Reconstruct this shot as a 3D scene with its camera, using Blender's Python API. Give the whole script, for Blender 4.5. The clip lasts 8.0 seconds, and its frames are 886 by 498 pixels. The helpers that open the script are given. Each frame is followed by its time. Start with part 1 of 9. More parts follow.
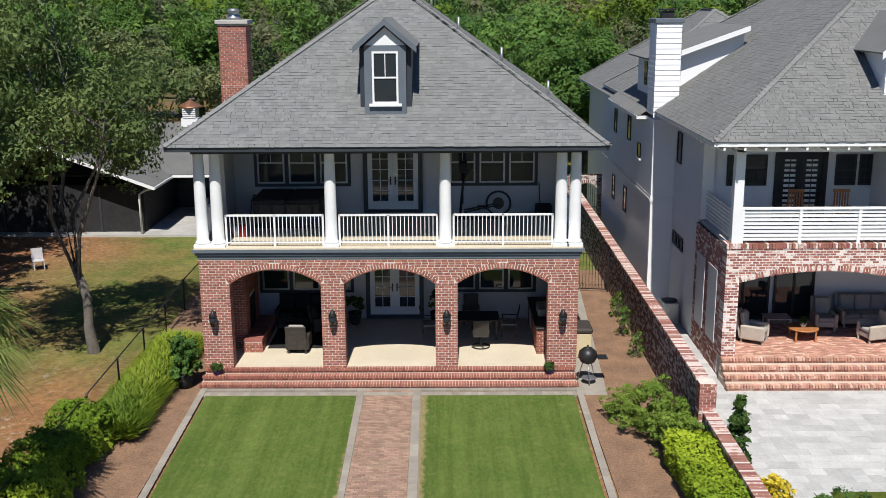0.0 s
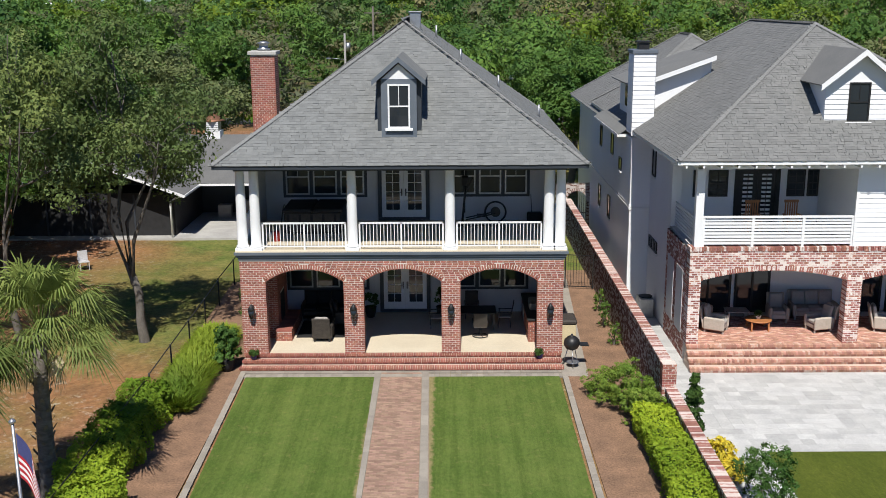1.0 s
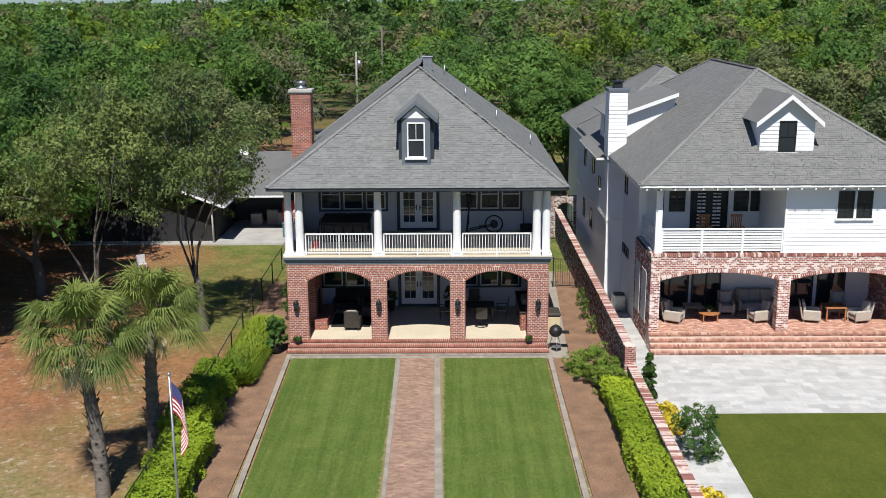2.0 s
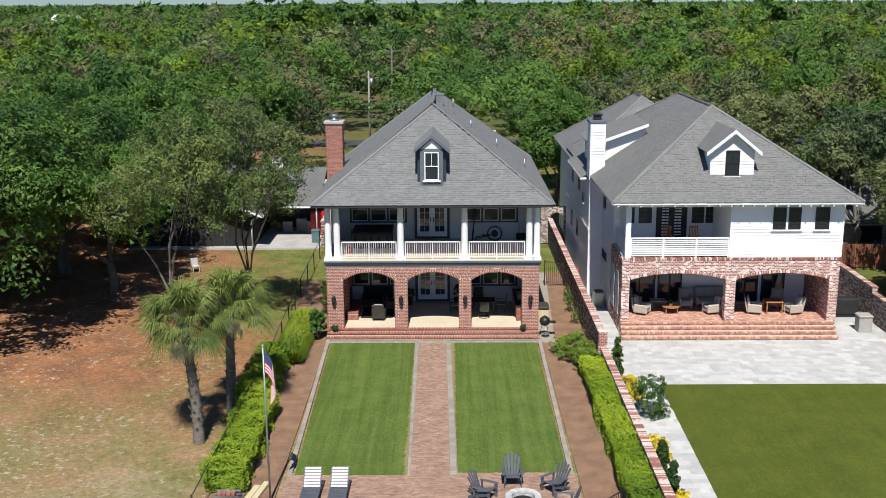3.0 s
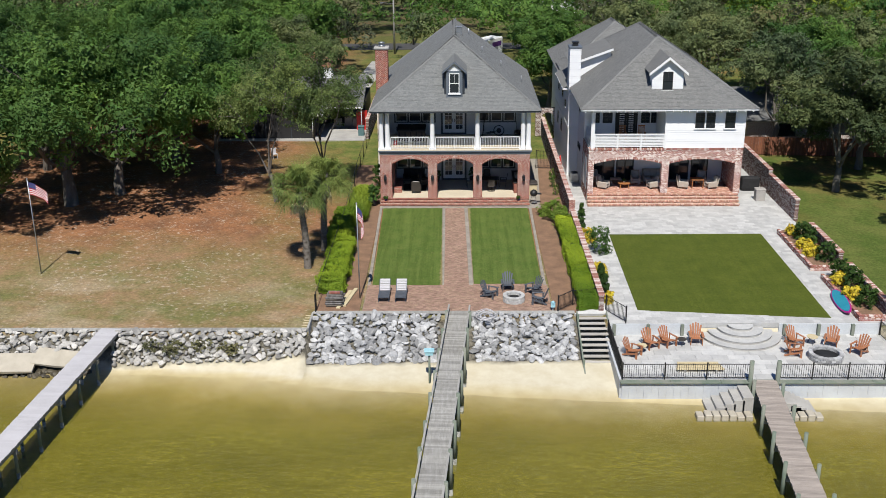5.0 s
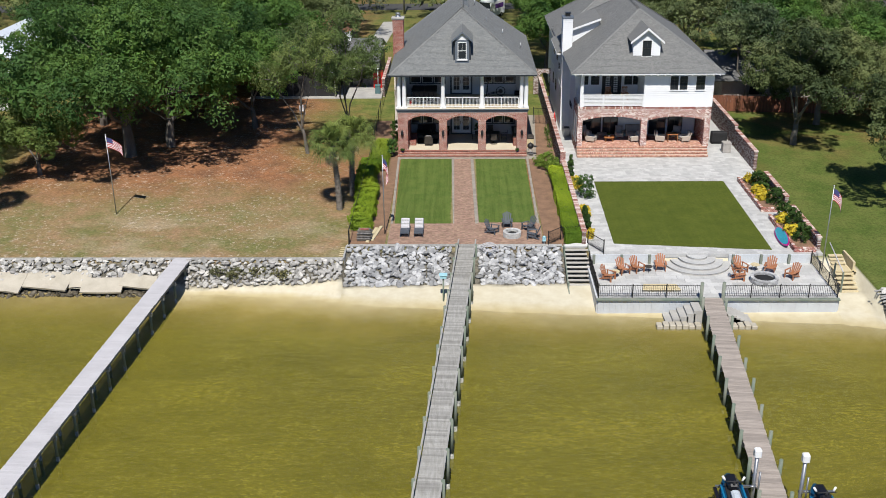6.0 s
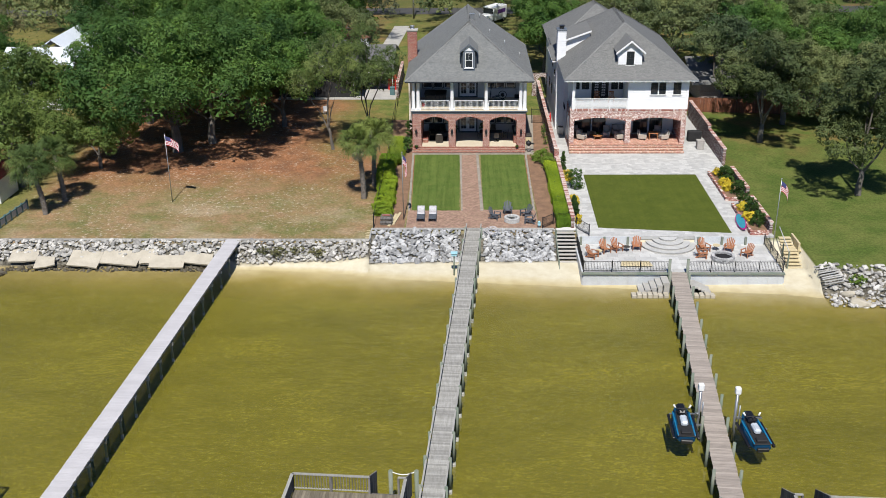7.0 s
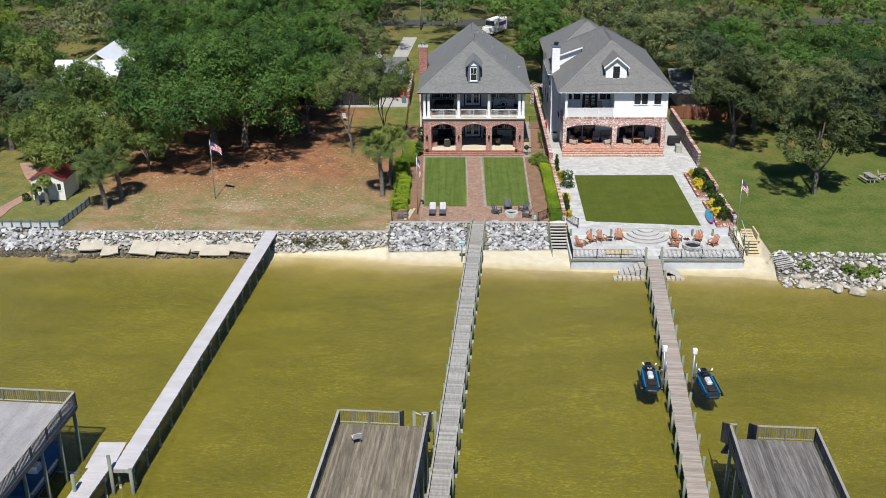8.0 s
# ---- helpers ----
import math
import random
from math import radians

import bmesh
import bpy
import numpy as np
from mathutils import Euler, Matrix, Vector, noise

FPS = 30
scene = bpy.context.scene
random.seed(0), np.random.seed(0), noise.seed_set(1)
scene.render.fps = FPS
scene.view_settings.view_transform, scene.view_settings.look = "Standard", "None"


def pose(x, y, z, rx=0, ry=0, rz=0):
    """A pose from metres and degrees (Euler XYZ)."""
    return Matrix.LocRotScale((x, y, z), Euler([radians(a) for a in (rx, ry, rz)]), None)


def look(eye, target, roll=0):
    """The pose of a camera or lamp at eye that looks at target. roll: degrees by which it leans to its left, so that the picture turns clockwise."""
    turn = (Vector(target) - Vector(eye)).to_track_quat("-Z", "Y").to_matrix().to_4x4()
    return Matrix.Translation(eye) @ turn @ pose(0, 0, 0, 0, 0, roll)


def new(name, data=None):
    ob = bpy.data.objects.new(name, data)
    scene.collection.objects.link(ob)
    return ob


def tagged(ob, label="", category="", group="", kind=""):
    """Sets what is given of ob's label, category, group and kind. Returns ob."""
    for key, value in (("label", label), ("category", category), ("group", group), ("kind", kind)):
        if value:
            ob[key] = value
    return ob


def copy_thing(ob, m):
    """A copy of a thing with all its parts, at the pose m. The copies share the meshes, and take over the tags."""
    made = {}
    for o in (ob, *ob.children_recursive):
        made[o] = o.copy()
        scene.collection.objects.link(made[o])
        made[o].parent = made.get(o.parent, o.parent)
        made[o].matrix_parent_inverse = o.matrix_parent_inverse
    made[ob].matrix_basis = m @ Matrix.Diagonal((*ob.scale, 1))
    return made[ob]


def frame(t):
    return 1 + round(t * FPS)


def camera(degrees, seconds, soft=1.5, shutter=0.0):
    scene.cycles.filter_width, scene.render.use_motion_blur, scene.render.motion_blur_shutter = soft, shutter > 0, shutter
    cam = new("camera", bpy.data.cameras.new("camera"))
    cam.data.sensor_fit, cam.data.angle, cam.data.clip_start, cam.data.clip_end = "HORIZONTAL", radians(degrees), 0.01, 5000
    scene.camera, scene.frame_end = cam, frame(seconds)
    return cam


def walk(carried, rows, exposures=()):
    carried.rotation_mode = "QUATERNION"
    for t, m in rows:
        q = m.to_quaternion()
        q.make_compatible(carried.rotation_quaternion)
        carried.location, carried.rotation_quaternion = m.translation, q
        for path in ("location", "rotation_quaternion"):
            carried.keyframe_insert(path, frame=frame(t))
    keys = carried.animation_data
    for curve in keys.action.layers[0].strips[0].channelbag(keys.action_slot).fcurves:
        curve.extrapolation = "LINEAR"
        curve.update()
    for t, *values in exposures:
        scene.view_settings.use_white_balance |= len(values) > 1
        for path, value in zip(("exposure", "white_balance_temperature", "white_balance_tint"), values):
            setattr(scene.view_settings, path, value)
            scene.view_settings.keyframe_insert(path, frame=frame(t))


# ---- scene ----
cam = camera(47.18, 8.0, soft=0.5)
# seconds, place in metres, turn in degrees
ROWS = [
    (0.0, 1.949, -30.966, 11.962, 76.329, 0.325, 0.340),
    (0.5, 1.889, -33.115, 12.445, 76.341, 0.329, 0.305),
    (1.0, 1.785, -36.281, 13.342, 76.362, 0.349, 0.302),
    (1.5, 1.669, -40.245, 14.447, 76.365, 0.330, 0.334),
    (3.0, 1.098, -55.213, 18.487, 76.394, 0.330, 0.448),
    (3.5, 0.872, -60.797, 19.967, 76.473, 0.339, 0.503),
    (4.0, 0.729, -66.621, 21.373, 75.044, 0.371, 0.636),
    (4.5, 0.596, -72.556, 22.911, 72.389, 0.411, 0.766),
    (5.0, 0.446, -78.650, 24.727, 69.997, 0.465, 0.891),
    (6.5, -0.151, -97.597, 31.174, 66.681, 0.473, 1.101),
    (7.0, -0.398, -103.979, 33.509, 66.635, 0.442, 1.169),
    (7.5, -0.668, -110.494, 35.851, 66.612, 0.432, 1.176),
    (8.0, -0.928, -117.129, 38.183, 66.619, 0.438, 1.210),
]
walk(cam, [(t, pose(x, y, z, rx, ry, rz)) for t, x, y, z, rx, ry, rz in ROWS], exposures=[(0.0, 0.37), (1.5, 0.40), (3.0, 0.47), (3.6, 0.49), (4.1, 0.46), (4.6, 0.31), (5.2, 0.26), (6.5, 0.32), (8.0, 0.34)])

# ---- daylight: high sun from the water side, clear sky ----
SUN_EL, SUN_AZ = 55.0, 2.0
world = bpy.data.worlds.new("sky")
scene.world = world
world.use_nodes = True
wn = world.node_tree
sky = wn.nodes.new("ShaderNodeTexSky")
sky.sky_type = "NISHITA"
sky.sun_disc = False
sky.sun_elevation = radians(SUN_EL)
sky.sun_rotation = radians(180 + SUN_AZ)
sky.air_density, sky.dust_density, sky.ozone_density = 1.0, 0.1, 3.0
wn.nodes["Background"].inputs["Strength"].default_value = 0.045
tint = wn.nodes.new("ShaderNodeMix")
tint.data_type, tint.blend_type = "RGBA", "MULTIPLY"
tint.inputs[0].default_value = 1.0
tint.inputs[7].default_value = (0.68, 0.95, 1.38, 1.0)
wn.links.new(sky.outputs[0], tint.inputs[6])
wn.links.new(tint.outputs[2], wn.nodes["Background"].inputs["Color"])
sun = new("sun", bpy.data.lights.new("sun", "SUN"))
sun.data.energy, sun.data.angle, sun.data.color = 4.8, radians(0.5), (1.0, 0.96, 0.90)
el, az = radians(SUN_EL), radians(SUN_AZ)
sun.matrix_world = look((-math.sin(az) * math.cos(el) * 100, -math.cos(az) * math.cos(el) * 100, math.sin(el) * 100), (0, 0, 0))


# ---- materials ----
def col(c):
    return (c[0], c[1], c[2], 1.0)


class Tree:
    """A node tree under construction."""

    def __init__(self, name):
        self.m = bpy.data.materials.new(name)
        self.m.use_nodes = True
        self.t = self.m.node_tree
        self.b = self.t.nodes["Principled BSDF"]
        self.pos = self.t.nodes.new("ShaderNodeNewGeometry")


    def link(self, a, b):
        self.t.links.new(a, b)

    def math(self, op, a, b=None, clamp=False):
        node = self.t.nodes.new("ShaderNodeMath")
        node.operation, node.use_clamp = op, clamp
        for i, v in enumerate((a, b)):
            if v is None:
                continue
            if isinstance(v, (int, float)):
                node.inputs[i].default_value = v
            else:
                self.link(v, node.inputs[i])
        return node.outputs[0]

    def mapping(self, stretch=(1, 1, 1), turn=0.0):
        node = self.t.nodes.new("ShaderNodeMapping")
        node.inputs["Scale"].default_value = stretch
        node.inputs["Rotation"].default_value = (0, 0, radians(turn))
        self.link(self.pos.outputs["Position"], node.inputs["Vector"])
        return node.outputs[0]

    def noise(self, scale, detail=4, vector=None, rough=0.6, distort=0.0):
        node = self.t.nodes.new("ShaderNodeTexNoise")
        node.inputs["Scale"].default_value = scale
        node.inputs["Detail"].default_value = detail
        node.inputs["Roughness"].default_value = rough
        node.inputs["Distortion"].default_value = distort
        self.link(vector if vector is not None else self.pos.outputs["Position"], node.inputs["Vector"])
        return node.outputs["Fac"]

    def ramp(self, fac, lo, hi):
        node = self.t.nodes.new("ShaderNodeMapRange")
        node.clamp = True
        node.inputs["From Min"].default_value = lo
        node.inputs["From Max"].default_value = hi
        self.link(fac, node.inputs["Value"])
        return node.outputs[0]

    def mix(self, fac, a, b, blend="MIX"):
        node = self.t.nodes.new("ShaderNodeMix")
        node.data_type, node.blend_type = "RGBA", blend
        for sock, v in ((node.inputs[0], fac), (node.inputs[6], a), (node.inputs[7], b)):
            if isinstance(v, (int, float)):
                sock.default_value = v
            elif isinstance(v, tuple):
                sock.default_value = col(v)
            else:
                self.link(v, sock)
        return node.outputs[2]

    def vary(self, colour, amount=0.3, hue=0.0):
        """Shifts the brightness piece by piece."""
        info = self.t.nodes.new("ShaderNodeObjectInfo")
        r = self.math("FRACT", self.math("ADD", info.outputs["Random"], self.pos.outputs["Random Per Island"]))
        hsv = self.t.nodes.new("ShaderNodeHueSaturation")
        self.link(self.math("ADD", self.math("MULTIPLY", r, amount * 2), 1.0 - amount), hsv.inputs["Value"])
        if hue:
            r2 = self.math("FRACT", self.math("MULTIPLY", r, 7.31))
            self.link(self.math("ADD", self.math("MULTIPLY", r2, hue * 2), 0.5 - hue), hsv.inputs["Hue"])
        self.link(colour, hsv.inputs["Color"])
        return hsv.outputs[0]

    def bump(self, height, strength=0.3, distance=0.02):
        node = self.t.nodes.new("ShaderNodeBump")
        node.inputs["Strength"].default_value = strength
        node.inputs["Distance"].default_value = distance
        self.link(height, node.inputs["Height"])
        self.link(node.outputs[0], self.b.inputs["Normal"])

    def done(self, colour, rough=0.7, metal=0.0, spec=0.5):
        if isinstance(colour, tuple):
            self.b.inputs["Base Color"].default_value = col(colour)
        else:
            self.link(colour, self.b.inputs["Base Color"])
        if isinstance(rough, (int, float)):
            self.b.inputs["Roughness"].default_value = rough
        else:
            self.link(rough, self.b.inputs["Roughness"])
        self.b.inputs["Metallic"].default_value = metal
        self.b.inputs["Specular IOR Level"].default_value = spec
        return self.m


def mat(name, c1, c2, scale=1.5, fine=30.0, rough=0.75, metal=0.0, vary=0.0, hue=0.0, bump=0.2, stretch=(1, 1, 1), spec=0.4, contrast=(0.35, 0.65), grit=(0.82, 1.12)):
    """A worn surface: two colours at a broad scale, a fine grain, variation piece by piece."""
    t = Tree(name)
    v = t.mapping(stretch)
    broad = t.ramp(t.noise(scale, 5, v), *contrast)
    grain = t.noise(fine, 3, v)
    c = t.mix(broad, c1, c2)
    g = t.mix(t.ramp(grain, 0.3, 0.7), (grit[0],) * 3, (grit[1],) * 3)
    c = t.mix(1.0, c, g, "MULTIPLY")
    if vary:
        c = t.vary(c, vary, hue)
    if bump:
        t.bump(grain, bump, 0.01)
    return t.done(c, rough, metal, spec)


BRICK = mat("red_brick", (0.325, 0.125, 0.088), (0.26, 0.098, 0.072), 2.5, 60, 0.85, vary=0.24, hue=0.008)
MORTAR = mat("pale_mortar", (0.66, 0.60, 0.53), (0.56, 0.51, 0.45), 3.0, 50, 0.95)
MORTAR2 = mat("white_mortar", (0.74, 0.70, 0.64), (0.64, 0.60, 0.55), 3.0, 50, 0.95)
SHINGLE = mat("grey_shingle", (0.150, 0.157, 0.155), (0.170, 0.176, 0.172), 1.2, 60, 0.92, vary=0.12, bump=0.3)
SHINGLE2 = mat("taupe_shingle", (0.150, 0.153, 0.148), (0.170, 0.171, 0.165), 1.2, 60, 0.92, vary=0.11, bump=0.3)
RIDGECAP = mat("weathered_ridge_shingle", (0.205, 0.208, 0.203), (0.175, 0.178, 0.174), 1.2, 60, 0.92, bump=0.3)
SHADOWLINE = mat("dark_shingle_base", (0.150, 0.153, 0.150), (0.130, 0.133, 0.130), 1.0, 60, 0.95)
WHITE = mat("white_paint", (0.73, 0.74, 0.74), (0.69, 0.70, 0.70), 0.8, 25, 0.5, bump=0.03, grit=(0.96, 1.03))
STUCCO = mat("white_stucco", (0.58, 0.58, 0.58), (0.53, 0.53, 0.53), 0.6, 80, 0.8, bump=0.15, grit=(0.96, 1.03))
SIDING = mat("white_siding", (0.75, 0.76, 0.77), (0.72, 0.73, 0.74), 0.5, 40, 0.55, bump=0.04, grit=(0.96, 1.03))
TRIMGREY = mat("blue_grey_trim", (0.12, 0.14, 0.165), (0.10, 0.12, 0.145), 1.0, 40, 0.5, bump=0.03, grit=(0.96, 1.03))
# charcoal trim paint, also the colour of the carport's painted shade
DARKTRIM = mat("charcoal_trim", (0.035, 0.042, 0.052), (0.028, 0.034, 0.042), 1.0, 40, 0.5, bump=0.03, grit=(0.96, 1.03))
DARKWOOD = mat("stained_ceiling_boards", (0.045, 0.032, 0.024), (0.03, 0.022, 0.018), 2, 30, 0.6, stretch=(1, 8, 1))
CREAM = mat("cream_porch_floor", (0.62, 0.55, 0.42), (0.56, 0.49, 0.37), 0.8, 30, 0.6, bump=0.05)
BLACKIRON = mat("black_iron", (0.012, 0.012, 0.013), (0.02, 0.02, 0.02), 3, 40, 0.45, bump=0.05)
DARKWICKER = mat("dark_wicker", (0.035, 0.03, 0.025), (0.055, 0.047, 0.04), 8, 120, 0.7, bump=0.5)
WICKER = mat("beige_wicker", (0.44, 0.39, 0.33), (0.38, 0.335, 0.28), 6, 120, 0.75, bump=0.4)
CUSHION = mat("grey_cushion", (0.36, 0.34, 0.31), (0.31, 0.29, 0.27), 3, 80, 0.9)
ORANGEWOOD = mat("orange_wood", (0.36, 0.155, 0.075), (0.30, 0.125, 0.06), 4, 60, 0.55, vary=0.12, stretch=(1, 6, 1))
TEAK = mat("oiled_teak", (0.40, 0.17, 0.06), (0.33, 0.13, 0.045), 4, 60, 0.5)
GREYPLASTIC = mat("grey_resin", (0.085, 0.095, 0.11), (0.07, 0.08, 0.095), 2, 50, 0.5, vary=0.08)
GREYWOOD = mat("weathered_plank", (0.33, 0.325, 0.305), (0.25, 0.245, 0.225), 1.2, 35, 0.9, vary=0.22, stretch=(6, 1, 1), bump=0.5)
GREYWOOD2 = mat("weathered_deck_board", (0.180, 0.170, 0.160), (0.090, 0.086, 0.082), 1.0, 35, 0.9, vary=0.30, stretch=(6, 0.6, 1), bump=0.5)
DECKBROWN = mat("brown_deck_board", (0.225, 0.196, 0.146), (0.125, 0.108, 0.078), 1.0, 35, 0.9, vary=0.30, stretch=(6, 0.6, 1), bump=0.5)
BROWNPLANK = mat("sun_bleached_plank", (0.35, 0.305, 0.265), (0.27, 0.235, 0.205), 1.2, 35, 0.9, vary=0.16, stretch=(1, 6, 1), bump=0.5)
COMPOSITE = mat("pale_composite_decking", (0.50, 0.49, 0.50), (0.44, 0.43, 0.44), 0.7, 30, 0.7, vary=0.05)
PILE = mat("green_treated_pile", (0.13, 0.17, 0.13), (0.22, 0.23, 0.19), 2.0, 40, 0.9, stretch=(1, 1, 0.4))
BLEACHED = mat("bleached_tread", (0.47, 0.45, 0.41), (0.39, 0.37, 0.335), 1.2, 35, 0.9, vary=0.12, stretch=(1, 6, 1), bump=0.4)
BARNACLE = mat("barnacled_pile", (0.42, 0.42, 0.38), (0.12, 0.12, 0.10), 6.0, 40, 0.95)
CONCRETE = mat("bulkhead_concrete", (0.42, 0.41, 0.38), (0.33, 0.32, 0.30), 0.9, 40, 0.85)
SEAWALL = mat("vinyl_bulkhead", (0.52, 0.55, 0.57), (0.46, 0.48, 0.50), 1.2, 40, 0.6)
SLAB = mat("broken_concrete_slab", (0.46, 0.42, 0.34), (0.38, 0.345, 0.275), 1.2, 30, 0.9)
ROCK = mat("riprap_granite", (0.27, 0.275, 0.28), (0.42, 0.42, 0.415), 2.5, 20, 0.9, vary=0.42, bump=0.5)
ROCKWET = mat("wet_weedy_rock", (0.065, 0.055, 0.038), (0.11, 0.095, 0.065), 2.5, 20, 0.6, vary=0.4, bump=0.5)
PALEROOF = mat("pale_blue_metal_roof", (0.66, 0.71, 0.76), (0.60, 0.65, 0.70), 0.8, 20, 0.5, bump=0.05)
OLDROOF = mat("old_grey_shingle", (0.115, 0.116, 0.114), (0.14, 0.14, 0.136), 0.8, 25, 0.95, bump=0.4)
ROCKB = mat("stained_riprap", (0.30, 0.292, 0.275), (0.46, 0.445, 0.41), 2.5, 20, 0.9, vary=0.4, hue=0.01, bump=0.5)
TRAVERTINE = mat("pale_travertine", (0.50, 0.50, 0.48), (0.42, 0.42, 0.41), 1.6, 30, 0.7, vary=0.14)
PAVER = mat("clay_paver", (0.335, 0.220, 0.160), (0.258, 0.166, 0.120), 1.2, 50, 0.9, vary=0.22, hue=0.01)
PAVERGREY = mat("grey_paver", (0.31, 0.28, 0.235), (0.25, 0.225, 0.19), 1.2, 50, 0.9, vary=0.12)
SANDJOINT = mat("sand_joint", (0.28, 0.22, 0.165), (0.22, 0.175, 0.13), 2, 50, 0.95)
MULCH = mat("pine_straw_mulch", (0.245, 0.145, 0.088), (0.165, 0.100, 0.062), 1.3, 16, 0.95, bump=0.6, grit=(0.66, 1.34))
BARK = mat("oak_bark", (0.095, 0.082, 0.068), (0.16, 0.145, 0.125), 2.5, 30, 0.95, stretch=(1, 1, 0.3), bump=0.7)
PALMBARK = mat("palm_bark", (0.20, 0.18, 0.155), (0.11, 0.095, 0.08), 3.0, 30, 0.95, stretch=(1, 1, 2.5), bump=0.7)
METALGREY = mat("galvanised_metal", (0.42, 0.43, 0.44), (0.34, 0.35, 0.36), 3, 40, 0.4, 0.8)
ASPHALT = mat("road_asphalt", (0.065, 0.065, 0.065), (0.05, 0.05, 0.05), 1.0, 60, 0.9)
COPPER = mat("copper_cap", (0.33, 0.16, 0.09), (0.25, 0.13, 0.08), 3, 30, 0.5, 0.6)
REDPLASTIC = mat("red_plastic", (0.55, 0.03, 0.025), (0.48, 0.025, 0.02), 3, 30, 0.4, bump=0)
BLUEGLAZE = mat("cobalt_glaze", (0.015, 0.02, 0.11), (0.01, 0.015, 0.08), 3, 30, 0.2, bump=0)
YELLOWLEAF = mat("yellow_flower_foliage", (0.62, 0.45, 0.02), (0.42, 0.36, 0.03), 5, 40, 0.7, vary=0.25)
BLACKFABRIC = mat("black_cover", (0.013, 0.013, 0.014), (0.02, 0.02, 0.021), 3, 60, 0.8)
CREAMCANVAS = mat("cream_wood", (0.56, 0.48, 0.30), (0.5, 0.42, 0.26), 3, 40, 0.7)


def washed_brick(name, red, red2, wash, share):
    """Red bricks, some of them smeared with lime wash."""
    t = Tree(name)
    info = t.t.nodes.new("ShaderNodeObjectInfo")
    r = t.math("FRACT", t.math("ADD", info.outputs["Random"], t.pos.outputs["Random Per Island"]))
    base = t.vary(t.mix(t.ramp(t.noise(4.0, 4), 0.35, 0.65), red, red2), 0.3, 0.012)
    smear = t.math("ADD", t.math("MULTIPLY", t.noise(9.0, 4, rough=0.7), 0.9), t.math("MULTIPLY", r, 0.7))
    grain = t.noise(45, 3)
    c = t.mix(t.ramp(smear, share, share + 0.16), base, wash)
    c = t.mix(1.0, c, t.mix(t.ramp(grain, 0.3, 0.7), (0.82, 0.82, 0.82), (1.12, 1.12, 1.12)), "MULTIPLY")
    t.bump(grain, 0.25, 0.01)
    return t.done(c, 0.9, 0, 0.3)


BRICK2 = washed_brick("washed_brick", (0.37, 0.155, 0.115), (0.30, 0.115, 0.09), (0.68, 0.60, 0.55), 0.90)
COPING = washed_brick("pale_coping_brick", (0.40, 0.19, 0.15), (0.33, 0.15, 0.12), (0.62, 0.52, 0.47), 0.76)
BRICKSTEP = washed_brick("step_brick", (0.54, 0.30, 0.22), (0.45, 0.23, 0.165), (0.63, 0.49, 0.40), 1.0)
TREADMORTAR = mat("tan_tread_mortar", (0.60, 0.49, 0.40), (0.52, 0.41, 0.33), 3.0, 40, 0.95)
MEMBRANE = mat("grey_deck_membrane", (0.36, 0.355, 0.36), (0.25, 0.245, 0.25), 0.7, 14, 0.85, vary=0.06, stretch=(1, 0.4, 1))


BRICKW = washed_brick("garden_wall_brick", (0.21, 0.115, 0.095), (0.15, 0.085, 0.072), (0.46, 0.43, 0.41), 0.80)


def glass(name, tint=(0.02, 0.025, 0.03)):
    t = Tree(name)
    t.bump(t.noise(0.8, 2), 0.04, 0.02)
    return t.done(tint, 0.04, 0.0, 0.5)


GLASS = glass("dark_window_glass")


def foliage(name, dark, light, back, hue=0.012, vary=0.2):
    """Leaves: matt faces that let some sun through, clump by clump of another green."""
    t = Tree(name)
    clump = t.ramp(t.noise(0.45, 3), 0.35, 0.65)
    c = t.vary(t.mix(clump, dark, light), vary, hue)
    whole = t.ramp(t.noise(0.085, 3), 0.36, 0.64)
    c = t.mix(1.0, c, t.mix(whole, (0.52, 0.63, 0.74), (1.30, 1.24, 1.10)), "MULTIPLY")
    out = t.t.nodes["Material Output"]
    t.done(c, 0.6, 0.0, 0.14)
    tr = t.t.nodes.new("ShaderNodeBsdfTranslucent")
    t.link(t.mix(0.5, c, back), tr.inputs["Color"])
    mx = t.t.nodes.new("ShaderNodeMixShader")
    mx.inputs[0].default_value = 0.24
    t.link(t.b.outputs[0], mx.inputs[1])
    t.link(tr.outputs[0], mx.inputs[2])
    t.link(mx.outputs[0], out.inputs["Surface"])
    return t.m


OAK = foliage("oak_leaves", (0.045, 0.097, 0.023), (0.096, 0.170, 0.042), (0.12, 0.19, 0.02))
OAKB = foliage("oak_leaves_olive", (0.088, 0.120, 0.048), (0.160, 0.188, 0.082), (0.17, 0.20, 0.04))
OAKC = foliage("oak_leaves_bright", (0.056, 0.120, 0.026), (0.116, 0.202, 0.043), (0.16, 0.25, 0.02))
OLIVE = foliage("olive_brown_leaves", (0.105, 0.105, 0.048), (0.165, 0.160, 0.080), (0.17, 0.17, 0.06))
LIME = foliage("yellow_green_leaves", (0.085, 0.145, 0.016), (0.165, 0.230, 0.028), (0.22, 0.29, 0.02))
YOUNGOAK = foliage("young_oak_leaves", (0.118, 0.160, 0.046), (0.192, 0.236, 0.074), (0.21, 0.26, 0.05))
WATEROAK = foliage("water_oak_leaves", (0.088, 0.134, 0.034), (0.160, 0.212, 0.056), (0.19, 0.24, 0.04))
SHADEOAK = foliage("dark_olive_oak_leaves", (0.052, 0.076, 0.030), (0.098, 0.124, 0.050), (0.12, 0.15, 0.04))
